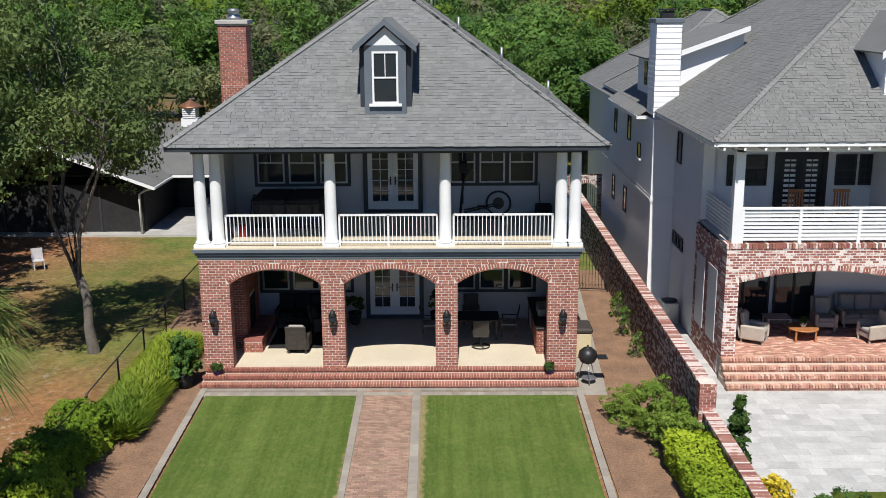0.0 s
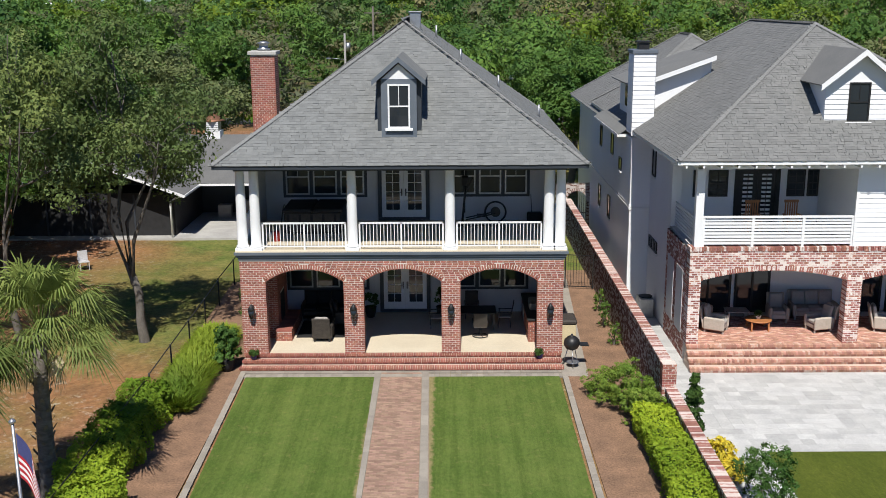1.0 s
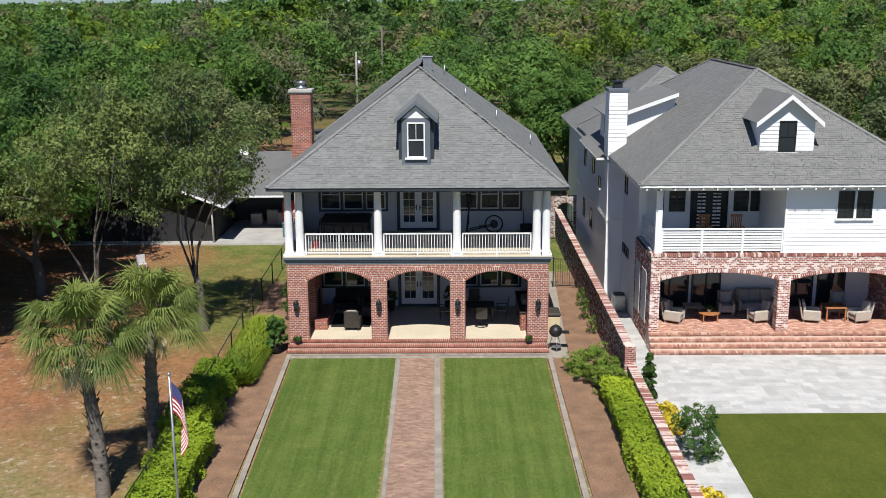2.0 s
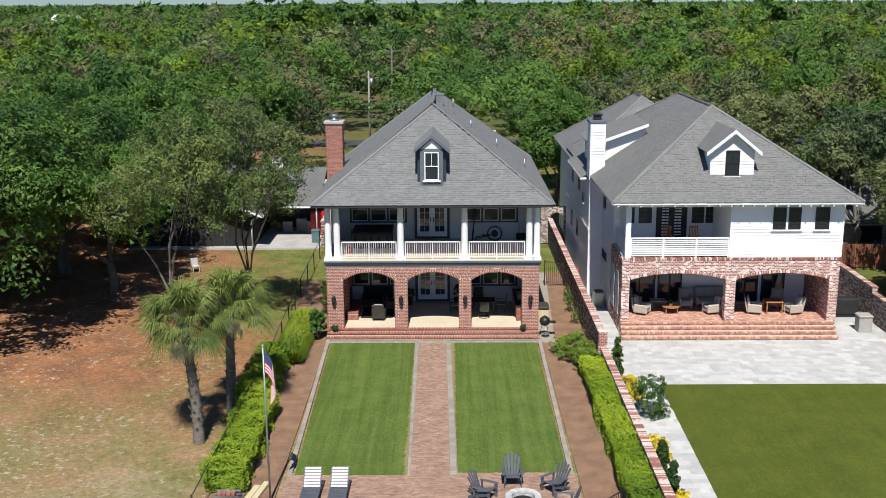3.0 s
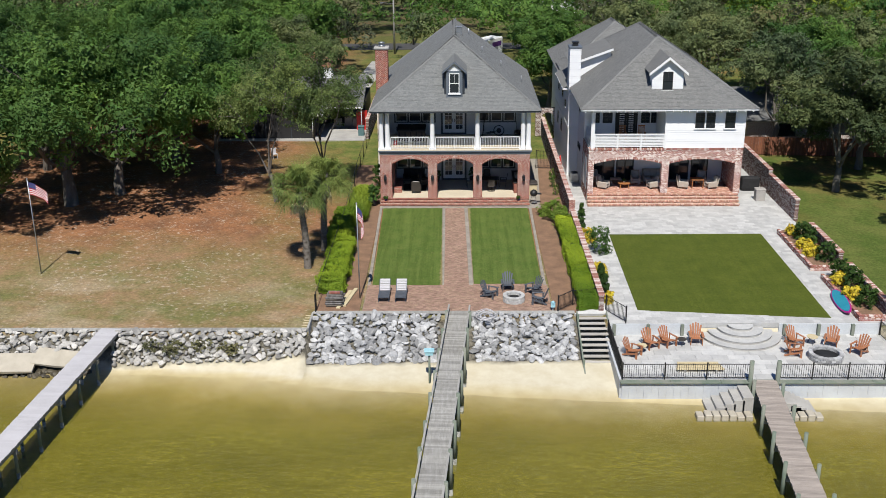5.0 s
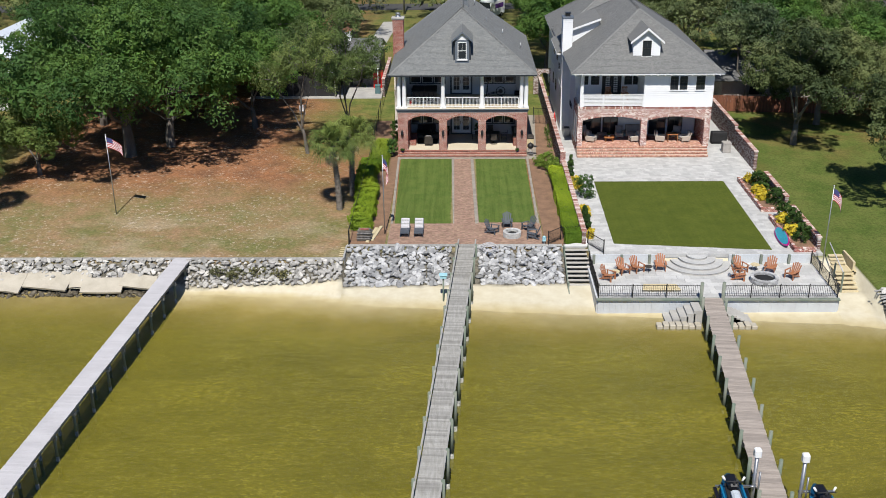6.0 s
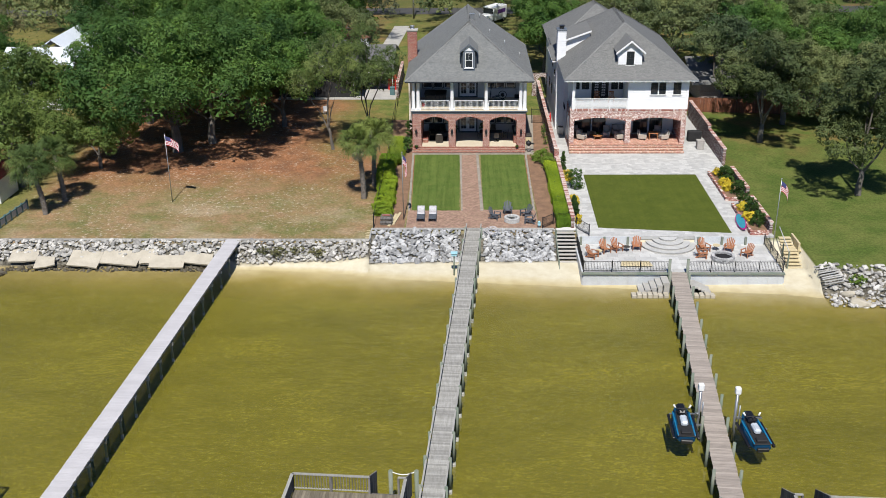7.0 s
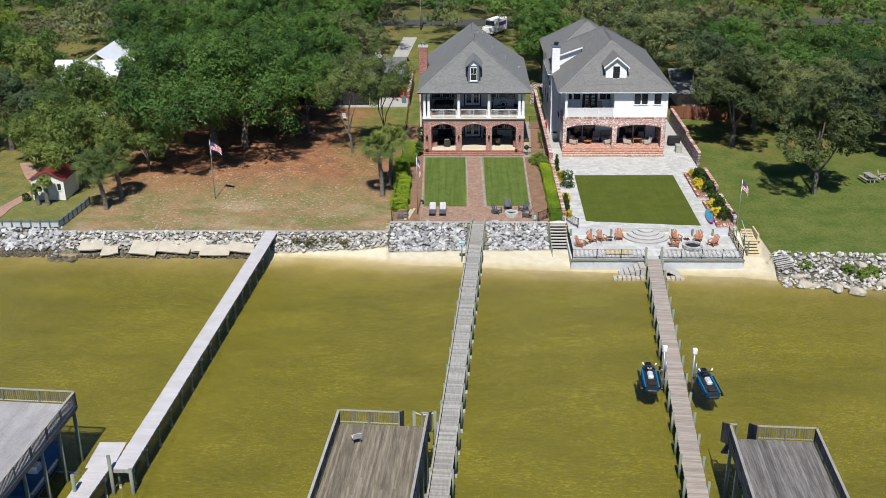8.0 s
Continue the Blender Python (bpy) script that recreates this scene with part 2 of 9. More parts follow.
HEDGE = foliage("hedge_leaves", (0.165, 0.250, 0.018), (0.300, 0.390, 0.032), (0.25, 0.32, 0.02))
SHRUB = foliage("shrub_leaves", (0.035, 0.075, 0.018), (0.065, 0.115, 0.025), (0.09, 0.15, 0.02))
FERN = foliage("fern_fronds", (0.17, 0.245, 0.022), (0.28, 0.345, 0.042), (0.28, 0.34, 0.03))
LIGHTSHRUB = foliage("light_shrub_leaves", (0.100, 0.175, 0.028), (0.180, 0.255, 0.048), (0.19, 0.27, 0.03))
PALMLEAF = foliage("palm_fronds", (0.105, 0.150, 0.038), (0.190, 0.235, 0.066), (0.2, 0.24, 0.06))


def lawn_material(name, a, b, stripe, dry, verge=False):
    """Mown grass: tufts at three scales, soft mower lines along y, a few dry flecks."""
    t = Tree(name)
    c = t.mix(t.ramp(t.noise(0.7, 6), 0.3, 0.7), a, b)
    st = t.ramp(t.noise(2.2, 5, t.mapping((1, 0.035, 1)), 0.75), 0.40, 0.60)
    c = t.mix(t.math("MULTIPLY", st, stripe), c, t.mix(1.0, c, (0.66, 0.72, 0.62), "MULTIPLY"))
    c = t.mix(t.math("MULTIPLY", t.ramp(t.noise(2.2, 7, rough=0.8), 0.56, 0.72), dry), c, (0.25, 0.215, 0.09))
    if verge:
        sep = t.t.nodes.new("ShaderNodeSeparateXYZ")
        t.link(t.pos.outputs["Position"], sep.inputs[0])
        off = t.math("ABSOLUTE", t.math("SUBTRACT", sep.outputs[0], t.math("ADD", t.math("MULTIPLY", sep.outputs[1], -0.002), 0.13)))
        ragged = t.math("MULTIPLY", t.math("SUBTRACT", t.noise(2.6, 6, rough=0.75), 0.42), 0.55)
        dead = t.ramp(t.math("SUBTRACT", t.math("ADD", 1.08, ragged), off), 0.0, 0.10)
        c = t.mix(t.math("MULTIPLY", dead, 0.65), c, (0.30, 0.225, 0.125))
    tuft = t.noise(9, 5, t.mapping((1.2, 0.6, 1)), 0.75)
    c = t.mix(1.0, c, t.mix(t.ramp(tuft, 0.3, 0.7), (0.76, 0.77, 0.76), (1.24, 1.22, 1.18)), "MULTIPLY")
    blade = t.noise(70, 3, t.mapping((1, 0.45, 1)))
    c = t.mix(1.0, c, t.mix(t.ramp(blade, 0.3, 0.7), (0.82, 0.82, 0.82), (1.18, 1.18, 1.15)), "MULTIPLY")
    t.bump(tuft, 0.6, 0.05)
    return t.done(c, 0.9, 0, 0.15)


LAWN = lawn_material("mown_lawn", (0.080, 0.128, 0.026), (0.118, 0.158, 0.038), 0.8, 0.45, True)
TURF = lawn_material("artificial_turf", (0.064, 0.086, 0.012), (0.086, 0.106, 0.016), 0.3, 0.1)


def ground_material():
    """Yard and woodland floor: red leaf litter, dry tan turf towards the bulkhead, green grass near the house and east; sand and bed below."""
    t = Tree("yard_ground")
    sep = t.t.nodes.new("ShaderNodeSeparateXYZ")
    t.link(t.pos.outputs["Position"], sep.inputs[0])
    x, y, z = sep.outputs
    wob = t.math("MULTIPLY", t.math("SUBTRACT", t.noise(0.12, 5, rough=0.65), 0.5), 16.0)
    litter = t.mix(t.ramp(t.noise(0.5, 6), 0.35, 0.65), (0.295, 0.138, 0.068), (0.182, 0.094, 0.052))
    dry = t.mix(t.ramp(t.noise(0.30, 7, rough=0.72), 0.38, 0.62), (0.272, 0.178, 0.100), (0.150, 0.148, 0.056))
    bare = t.math("MULTIPLY", t.ramp(t.noise(0.11, 5, t.mapping((1, 1.6, 1), 5), 0.6), 0.50, 0.62), t.ramp(t.math("ADD", t.math("MULTIPLY", y, -1.0), t.math("MULTIPLY", wob, 0.3)), 14.0, 19.0))
    dry = t.mix(t.math("MULTIPLY", bare, 0.65), dry, (0.36, 0.29, 0.195))
    green = t.mix(t.ramp(t.noise(0.6, 6), 0.35, 0.65), (0.080, 0.115, 0.026), (0.165, 0.165, 0.05))
    c = t.mix(t.ramp(t.math("ADD", y, wob), -14.5, -5.5), dry, litter)
    # pale leaf flecks in drifts
    drift = t.ramp(t.noise(0.16, 4), 0.40, 0.58)
    fleck = t.ramp(t.noise(2.2, 6, t.mapping((1, 1.1, 1)), 0.88), 0.555, 0.61)
    c = t.mix(t.math("MULTIPLY", fleck, t.math("ADD", t.math("MULTIPLY", drift, 0.85), 0.12)), c, (0.47, 0.41, 0.33))
    patch = t.ramp(t.noise(0.16, 5, rough=0.6), 0.46, 0.60)
    near_house = t.ramp(t.math("ADD", x, t.math("MULTIPLY", wob, 0.6)), -18.0, -13.0)
    north = t.ramp(t.math("ADD", y, wob), -6.0, 9.0)
    c = t.mix(t.math("MULTIPLY", near_house, t.math("ADD", t.math("MULTIPLY", patch, 0.45), t.math("MULTIPLY", north, 0.75), True)), c, green)
    east = t.ramp(t.math("ADD", x, t.math("MULTIPLY", wob, 0.1)), 25.0, 26.5)
    lawn = t.mix(t.ramp(t.noise(0.35, 6), 0.35, 0.65), (0.070, 0.105, 0.022), (0.115, 0.135, 0.036))
    lawn = t.mix(t.math("MULTIPLY", north, t.math("MULTIPLY", patch, 0.5)), lawn, litter)
    c = t.mix(east, c, lawn)
    west = t.ramp(t.math("MULTIPLY", x, -1.0), 40.0, 43.0)
    c = t.mix(t.math("MULTIPLY", west, 0.8), c, green)
    far = t.ramp(y, 60.0, 110.0)
    c = t.mix(far, c, t.mix(patch, (0.07, 0.09, 0.03), (0.12, 0.09, 0.05)))
    g = t.noise(5, 7, rough=0.8)
    grain = t.mix(t.ramp(g, 0.3, 0.7), (0.54, 0.54, 0.54), (1.46, 1.44, 1.40))
    c = t.mix(1.0, c, grain, "MULTIPLY")
    # rubble darkened as painted shade between rocks; shore sand; bed under the water
    shaded_rubble = t.mix(t.ramp(t.noise(2.5, 6, rough=0.8), 0.4, 0.6), (0.050, 0.046, 0.036), (0.19, 0.175, 0.14))
    smooth = t.noise(1.2, 4)
    sand = t.mix(t.ramp(smooth, 0.35, 0.65), (0.56, 0.52, 0.40), (0.50, 0.45, 0.33))
    band = t.math("ADD", y, t.math("MULTIPLY", t.math("SUBTRACT", t.noise(0.8, 4), 0.5), 0.9))
    under = t.math("MULTIPLY", t.ramp(band, -26.3, -25.8), t.math("LESS_THAN", x, 9.1))
    under = t.math("MAXIMUM", under, t.math("MULTIPLY", t.ramp(band, -34.2, -33.4), t.math("GREATER_THAN", x, 27.8)))
    under = t.math("MAXIMUM", under, t.ramp(t.math("ADD", t.math("MULTIPLY", x, -1.0), t.math("MULTIPLY", wob, 0.15)), 19.5, 22.0))
    bed = t.mix(t.ramp(t.noise(0.22, 6, t.mapping((1, 2.2, 1)), 0.7), 0.35, 0.68), (0.265, 0.222, 0.032), (0.165, 0.148, 0.020))
    # light and dark ripple marks of the water, painted on the bed
    bed_ripple = t.ramp(t.noise(2.4, 6, t.mapping((0.6, 1.7, 1)), 0.8), 0.40, 0.64)
    bed = t.mix(1.0, bed, t.mix(bed_ripple, (0.72, 0.74, 0.7), (1.32, 1.28, 1.3)), "MULTIPLY")
    low = t.math("MULTIPLY", z, -1.0)
    c = t.mix(t.ramp(low, 0.15, 0.35), c, t.mix(under, sand, shaded_rubble))
    wob2 = t.math("MULTIPLY", t.math("SUBTRACT", t.noise(0.2, 4), 0.5), 0.16)
    depth = t.math("ADD", low, wob2)
    golden = t.mix(1.0, sand, (0.72, 0.60, 0.26), "MULTIPLY")
    c = t.mix(t.ramp(depth, 1.62, 1.92), c, golden)
    c = t.mix(t.ramp(depth, 1.86, 2.25), c, bed)
    t.bump(g, 0.45, 0.06)
    return t.done(c, 0.95, 0, 0.1)


GROUND = ground_material()


def water_material():
    """Turbid shallow water: sand shows through at the shore, olive further out, fine wind ripples."""
    t = Tree("shallow_bay_water")
    c = t.mix(t.ramp(t.noise(0.10, 5, t.mapping((1, 2.0, 1), 8), 0.7), 0.35, 0.65), (0.112, 0.104, 0.010), (0.188, 0.166, 0.016))
    # paler streaks and dashes put the ripples' light into the colour
    streak = t.ramp(t.noise(3.0, 7, t.mapping((0.75, 1.8, 1), 14), 0.8), 0.45, 0.62)
    c = t.mix(t.math("MULTIPLY", streak, 0.34), c, (0.30, 0.262, 0.055))
    fine = t.ramp(t.noise(5.0, 6, t.mapping((0.7, 1.3, 1), 14), 0.85), 0.5, 0.64)
    c = t.mix(t.math("MULTIPLY", fine, 0.34), c, (0.34, 0.30, 0.075))
    weed = t.ramp(t.noise(0.5, 6, t.mapping((0.5, 1.6, 1)), 0.75), 0.60, 0.74)
    c = t.mix(t.math("MULTIPLY", weed, 0.35), c, (0.075, 0.08, 0.018))
    ripple = t.noise(2.6, 6, t.mapping((0.5, 1.8, 1), 8), 0.7, 0.4)
    t.bump(ripple, 0.5, 0.14)
    m = t.done(c, 0.14, 0, 0.3)
    sep = t.t.nodes.new("ShaderNodeSeparateXYZ")
    t.link(t.pos.outputs["Position"], sep.inputs[0])
    off = t.math("ADD", t.math("MULTIPLY", sep.outputs[1], -1.0), t.math("MULTIPLY", sep.outputs[0], -0.075))
    deep = t.ramp(t.math("ADD", off, t.math("MULTIPLY", t.noise(0.22, 5), 5.0)), 30.4, 37.0)
    t.link(t.math("ADD", t.math("MULTIPLY", deep, 0.72), 0.02), t.b.inputs["Alpha"])
    return m


WATER = water_material()


# ---- building blocks ----
def mesh_from(name, bm, material):
    me = bpy.data.meshes.new(name)
    bm.to_mesh(me)
    bm.free()
    if material:
        me.materials.append(material)
    return me


def part(name, bm, material, parent, label="", kind=""):
    """Links a bmesh (or a finished mesh) as one part under a thing or a part."""
    me = bm if isinstance(bm, bpy.types.Mesh) else mesh_from(name, bm, material)
    ob = new(name, me)
    ob.parent = parent
    return tagged(ob, label, "", "", kind)


def thing(name, m, label, category, group="", kind=""):
    ob = new(name)
    ob.empty_display_size = 0.2
    ob.matrix_basis = m
    return tagged(ob, label, category, group, kind)


def single(name, bm, material, label="", category="", kind="", m=None, group=""):
    ob = new(name, bm if isinstance(bm, bpy.types.Mesh) else mesh_from(name, bm, material))
    if m:
        ob.matrix_basis = m
    return tagged(ob, label, category, group, kind)


def BM():
    return bmesh.new()


def box(bm, x0, x1, y0, y1, z0, z1, m=None, bevel=0.0):
    """A box, bevelled if asked, turned by m."""
    vs = [bm.verts.new((x, y, z)) for z in (z0, z1) for y in (y0, y1) for x in (x0, x1)]
    fs = [bm.faces.new([vs[i] for i in f]) for f in ((0, 2, 3, 1), (4, 5, 7, 6), (0, 1, 5, 4), (2, 6, 7, 3), (0, 4, 6, 2), (1, 3, 7, 5))]
    if bevel:
        es = list({e for f in fs for e in f.edges})
        r = bmesh.ops.bevel(bm, geom=es, offset=bevel, segments=1, affect="EDGES", clamp_overlap=True)
        vs = list({v for f in r["faces"] for v in f.verts} | {v for v in vs if v.is_valid})
    if m is not None:
        bmesh.ops.transform(bm, matrix=m, verts=[v for v in vs if v.is_valid])
    return vs


def cyl(bm, p, q, r0, r1=None, n=10, cap=True):
    """A tapered round bar from p to q."""
    p, q = Vector(p), Vector(q)
    r1 = r0 if r1 is None else r1
    d = (q - p).normalized()
    a = d.orthogonal().normalized()
    b = d.cross(a)
    rings = []
    for c, r in ((p, r0), (q, r1)):
        rings.append([bm.verts.new(c + (a * math.cos(2 * math.pi * i / n) + b * math.sin(2 * math.pi * i / n)) * r) for i in range(n)])
    for i in range(n):
        f = bm.faces.new((rings[0][i], rings[0][(i + 1) % n], rings[1][(i + 1) % n], rings[1][i]))
        f.smooth = True
    if cap:
        bm.faces.new(rings[0][::-1])
        bm.faces.new(rings[1])


def lathe(bm, c, profile, n=16):
    """A turned shape round the upright through c; profile: (radius, height)."""
    rings = [[bm.verts.new((c[0] + r * math.cos(2 * math.pi * i / n), c[1] + r * math.sin(2 * math.pi * i / n), c[2] + h)) for i in range(n)] for r, h in profile]
    for a, b in zip(rings, rings[1:]):
        for i in range(n):
            f = bm.faces.new((a[i], a[(i + 1) % n], b[(i + 1) % n], b[i]))
            f.smooth = True
    bm.faces.new(rings[0][::-1])
    bm.faces.new(rings[-1])


def poly(bm, pts, z0, z1):
    """An upright prism over a plan outline (anticlockwise)."""
    lo = [bm.verts.new((x, y, z0)) for x, y in pts]
    hi = [bm.verts.new((x, y, z1)) for x, y in pts]
    bm.faces.new(lo[::-1])
    bm.faces.new(hi)
    for i in range(len(pts)):
        j = (i + 1) % len(pts)
        bm.faces.new((lo[i], lo[j], hi[j], hi[i]))


def slab(bm, pts, thick):
    """A plate: the given face and its copy pushed down its normal."""
    vs = [Vector(p) for p in pts]
    nrm = (vs[1] - vs[0]).cross(vs[2] - vs[0]).normalized()
    a = [bm.verts.new(v) for v in vs]
    b = [bm.verts.new(v - nrm * thick) for v in vs]
    bm.faces.new(a)
    bm.faces.new(b[::-1])
    for i in range(len(vs)):
        j = (i + 1) % len(vs)
        bm.faces.new((a[j], a[i], b[i], b[j]))


def quads(name, verts, material, smooth=False):
    """A mesh of loose four-cornered faces from an array (n, 4, 3)."""
    n = len(verts)
    me = bpy.data.meshes.new(name)
    me.vertices.add(4 * n)
    me.vertices.foreach_set("co", np.ascontiguousarray(verts, dtype=np.float32).ravel())
    me.loops.add(4 * n)
    me.loops.foreach_set("vertex_index", np.arange(4 * n, dtype=np.int32))
    me.polygons.add(n)
    me.polygons.foreach_set("loop_start", np.arange(0, 4 * n, 4, dtype=np.int32))
    me.update(calc_edges=True)
    me.validate()
    me.shade_flat()
    me.materials.append(material)
    return me


def boxes(name, lo, hi, material, m=None):
    """Many axis-aligned boxes in one mesh, each an island of its own; lo, hi: arrays (n, 3)."""
    lo, hi = np.asarray(lo, float), np.asarray(hi, float)
    n = len(lo)
    pick = np.array([[(i >> a) & 1 for a in range(3)] for i in range(8)])
    v = np.where(pick[None] == 0, lo[:, None], hi[:, None])
    faces = np.array([(0, 2, 3, 1), (4, 5, 7, 6), (0, 1, 5, 4), (2, 6, 7, 3), (0, 4, 6, 2), (1, 3, 7, 5)])
    f = (faces[None] + 8 * np.arange(n)[:, None, None]).reshape(-1)
    v = v.reshape(-1, 3)
    if m is not None:
        mm = np.array(m)
        v = v @ mm[:3, :3].T + mm[:3, 3]
    me = bpy.data.meshes.new(name)
    me.vertices.add(8 * n)
    me.vertices.foreach_set("co", v.astype(np.float32).ravel())
    me.loops.add(24 * n)
    me.loops.foreach_set("vertex_index", f.astype(np.int32))
    me.polygons.add(6 * n)
    me.polygons.foreach_set("loop_start", np.arange(0, 24 * n, 4, dtype=np.int32))
    me.update(calc_edges=True)
    me.shade_flat()
    me.materials.append(material)
    return me


def pieces(name, lo, hi, material, parent, near, m=None, rest_label="", cap=100):
    """Bricks, boards or pavers: those that near() picks (at most cap) as objects of their own, the rest joined."""
    lo, hi = np.asarray(lo, float), np.asarray(hi, float)
    sel = np.array([bool(near(0.5 * (a + b))) for a, b in zip(lo, hi)])
    idx = np.flatnonzero(sel)
    if len(idx) > cap:
        sel[idx[cap:]] = False
    shared = {}
    for a, b in zip(lo[sel], hi[sel]):
        key = tuple(np.round(b - a, 2))
        if key not in shared:
            half = (b - a) / 2
            shared[key] = boxes(name, [-half], [half], material)
        ob = new(name, shared[key])
        loc = Matrix.Translation((a + b) / 2)
        ob.parent = parent
        ob.matrix_basis = (m @ loc) if m is not None else loc
    if (~sel).any():
        part(name + "_field", boxes(name + "_field", lo[~sel], hi[~sel], material, m), material, parent, rest_label, "stuff")


rng = np.random.default_rng(7)

# ---- ground, shore and water ----
def shore(x):
    """Where the land ends, and whether it ends at the raised terrace."""
    if x < -41.6:
        return -23.4
    if x < -8.5:
        return -24.5
    if x < 9.05:
        return -22.2
    if x < 25.2:
        return -29.6
    if x < 27.7:
        return -23.6
    return -29.2 - 0.06 * (x - 25.2) if x < 60 else -31.3


TOE = [(-80, -26.4), (-45, -26.6), (-30, -26.8), (-21.5, -26.8), (-18.5, -26.7), (-12, -27.1), (-8.5, -27.9), (-6, -28.5), (9, -29.9), (25, -31.2), (38, -34.2), (60, -36.0), (90, -37.0)]


def waterline(x):
    """Where the sand meets the water."""
    return float(np.interp(x, [p[0] for p in TOE], [p[1] for p in TOE]))


def ground_z(x, y):
    s = shore(x) - y
    w = waterline(x) - y
    bed = -1.8 - 0.05 * min(w, 22) - 0.012 * max(0.0, min(w - 22, 60)) if w > 0 else -1.8 - 0.10 * w
    if s <= 0:
        if 9.05 <= x < 25.2 and y < -23.6:
            return -0.95
        return -0.06 + 0.05 * noise.noise((x * 0.2, y * 0.2, 0)) * min(1.0, -s / 4)
    if 9.05 <= x < 25.2:
        return bed
    foot = max(1.2, min(3.8, shore(x) - waterline(x) - 0.45))
    if s > foot:
        return bed if w > 0 else max(bed, -1.8 + 0.14 * -w)
    return max(bed, -0.15 - (1.52 / foot) * s)


def ground_sheet():
    far = [70, 85, 105, 135, 180, 250, 360, 520, 800, 1300, 2200, 3400, 4700]
    edges = [-41.62, -41.58, -8.52, -8.48, 9.03, 9.07, 25.18, 25.22, 27.68, 27.72]
    xs = sorted(set([-f for f in far] + list(np.arange(-60, 60.1, 1.0)) + edges + far))
    ys = sorted(set([-f for f in far[2:]] + list(np.arange(-100, -34, 2.0)) + list(np.arange(-34, -20, 0.4)) + [-23.62, -23.58] + list(np.arange(-20, 60.1, 1.0)) + far))
    nx = len(xs)
    verts = [(x, y, ground_z(x, y)) for y in ys for x in xs]
    faces = [(j * nx + i, j * nx + i + 1, (j + 1) * nx + i + 1, (j + 1) * nx + i) for j in range(len(ys) - 1) for i in range(nx - 1)]
    me = bpy.data.meshes.new("ground")
    me.from_pydata(verts, [], faces)
    me.polygons.foreach_set("use_smooth", [True] * len(faces))
    me.materials.append(GROUND)
    single("ground", me, None, "sandy yard of leaf litter and dry grass falling to the beach", "ground", "structure")


ground_sheet()
bm = BM()
vs = [bm.verts.new(p) for p in ((-900, -900, -1.8), (900, -900, -1.8), (900, -22.6, -1.8), (-900, -22.6, -1.8))]
bm.faces.new(vs)
single("water", bm, WATER, "shallow olive-gold bay water with light ripples", "water", "structure")


def flat(name, pts, z0, z1, material, label, category, kind="structure"):
    bm = BM()
    poly(bm, pts, z0, z1)
    return single(name, bm, material, label, category, kind)


# main lot: two lawns, mulch beds
flat("lawn_west", [(-5.29, -17.6), (-0.74, -17.6), (-1.0, -1.25), (-5.72, -1.25)], -0.2, 0.03, LAWN, "striped mown green lawn panel beside the brick walk", "lawn")
flat("lawn_east", [(1.30, -17.4), (5.72, -17.4), (5.78, -1.25), (1.02, -1.25)], -0.2, 0.03, LAWN, "striped mown green lawn panel beside the brick walk", "lawn")
flat("mulch_bed_west", [(-8.45, -21.9), (-5.75, -21.9), (-6.1, 12.0), (-8.9, 12.0)], -0.25, 0.0, MULCH, "brown pine straw planting bed", "planting bed")
flat("mulch_bed_east", [(6.15, -21.9), (8.7, -21.9), (8.75, 14.0), (7.6, 14.0), (6.8, -1.2), (6.1, -1.2)], -0.25, 0.0, MULCH, "brown pine straw planting bed", "planting bed")
flat("side_path", [(6.02, -1.2), (6.85, -1.2), (7.65, 14.0), (6.4, 14.0)], -0.25, 0.012, PAVERGREY, "grey concrete side path with barbecue grills on it", "path")

# neighbour: artificial turf and travertine
flat("turf", [(11.2, -21.75), (22.5, -22.95), (22.55, -7.7), (11.4, -7.75)], -0.2, 0.035, TURF, "dark green artificial turf rectangle", "lawn")

# driveway and road behind
flat("road", [(-400, 78.0), (400, 82.0), (400, 88.0), (-400, 84.0)], -0.4, 0.03, ASPHALT, "grey asphalt street behind the houses", "road")
flat("driveway", [(-13.8, 46.0), (-11.2, 46.0), (-9.9, 69.0), (-12.4, 69.0)], -0.4, 0.02, CONCRETE, "pale concrete driveway", "driveway")


# ---- brickwork ----
def courses(z0, z1, spans, y0, y1, length=0.21, height=0.086, joint=0.017, axis=0):
    """Bricks course by course; spans(z) gives the stretches of wall at that height. axis 0: the wall runs along x."""
    lo, hi = [], []
    k, z = 0, z0
    while z + height * 0.6 < z1:
        top = min(z + height - joint, z1)
        for a, b in spans(z + height / 2):
            x = a - (length / 2 if k % 2 else 0)
            while x < b - 0.03:
                p, q = max(x, a), min(x + length - joint, b)
                if b - q < 0.04:
                    q = b
                if q - p > 0.03:
                    d = rng.uniform(-0.002, 0.004)
                    lo.append((p, y0 - d, z) if axis == 0 else (y0 - d, p, z))
                    hi.append((q, y1 + d, top) if axis == 0 else (y1 + d, q, top))
                x += length
        z += height
        k += 1
    return lo, hi


def rowlocks(x0, x1, y0, y1, z0, z1, pitch=0.09, joint=0.018, axis=0):
    lo, hi = [], []
    x = x0
    while x < x1 - 0.02:
        q = min(x + pitch - joint, x1)
        d = rng.uniform(0, 0.006)
        lo.append((x, y0 - d, z0) if axis == 0 else (y0 - d, x, z0))
        hi.append((q, y1, z1 + d * 0.5) if axis == 0 else (y1, q, z1 + d * 0.5))
        x += pitch
    return lo, hi


def arch_rise(a, b, spring, crown):
    """Centre height and radius of a segmental arch."""
    h, w = crown - spring, (b - a) / 2
    r = (w * w + h * h) / (2 * h)
    return crown - r, r


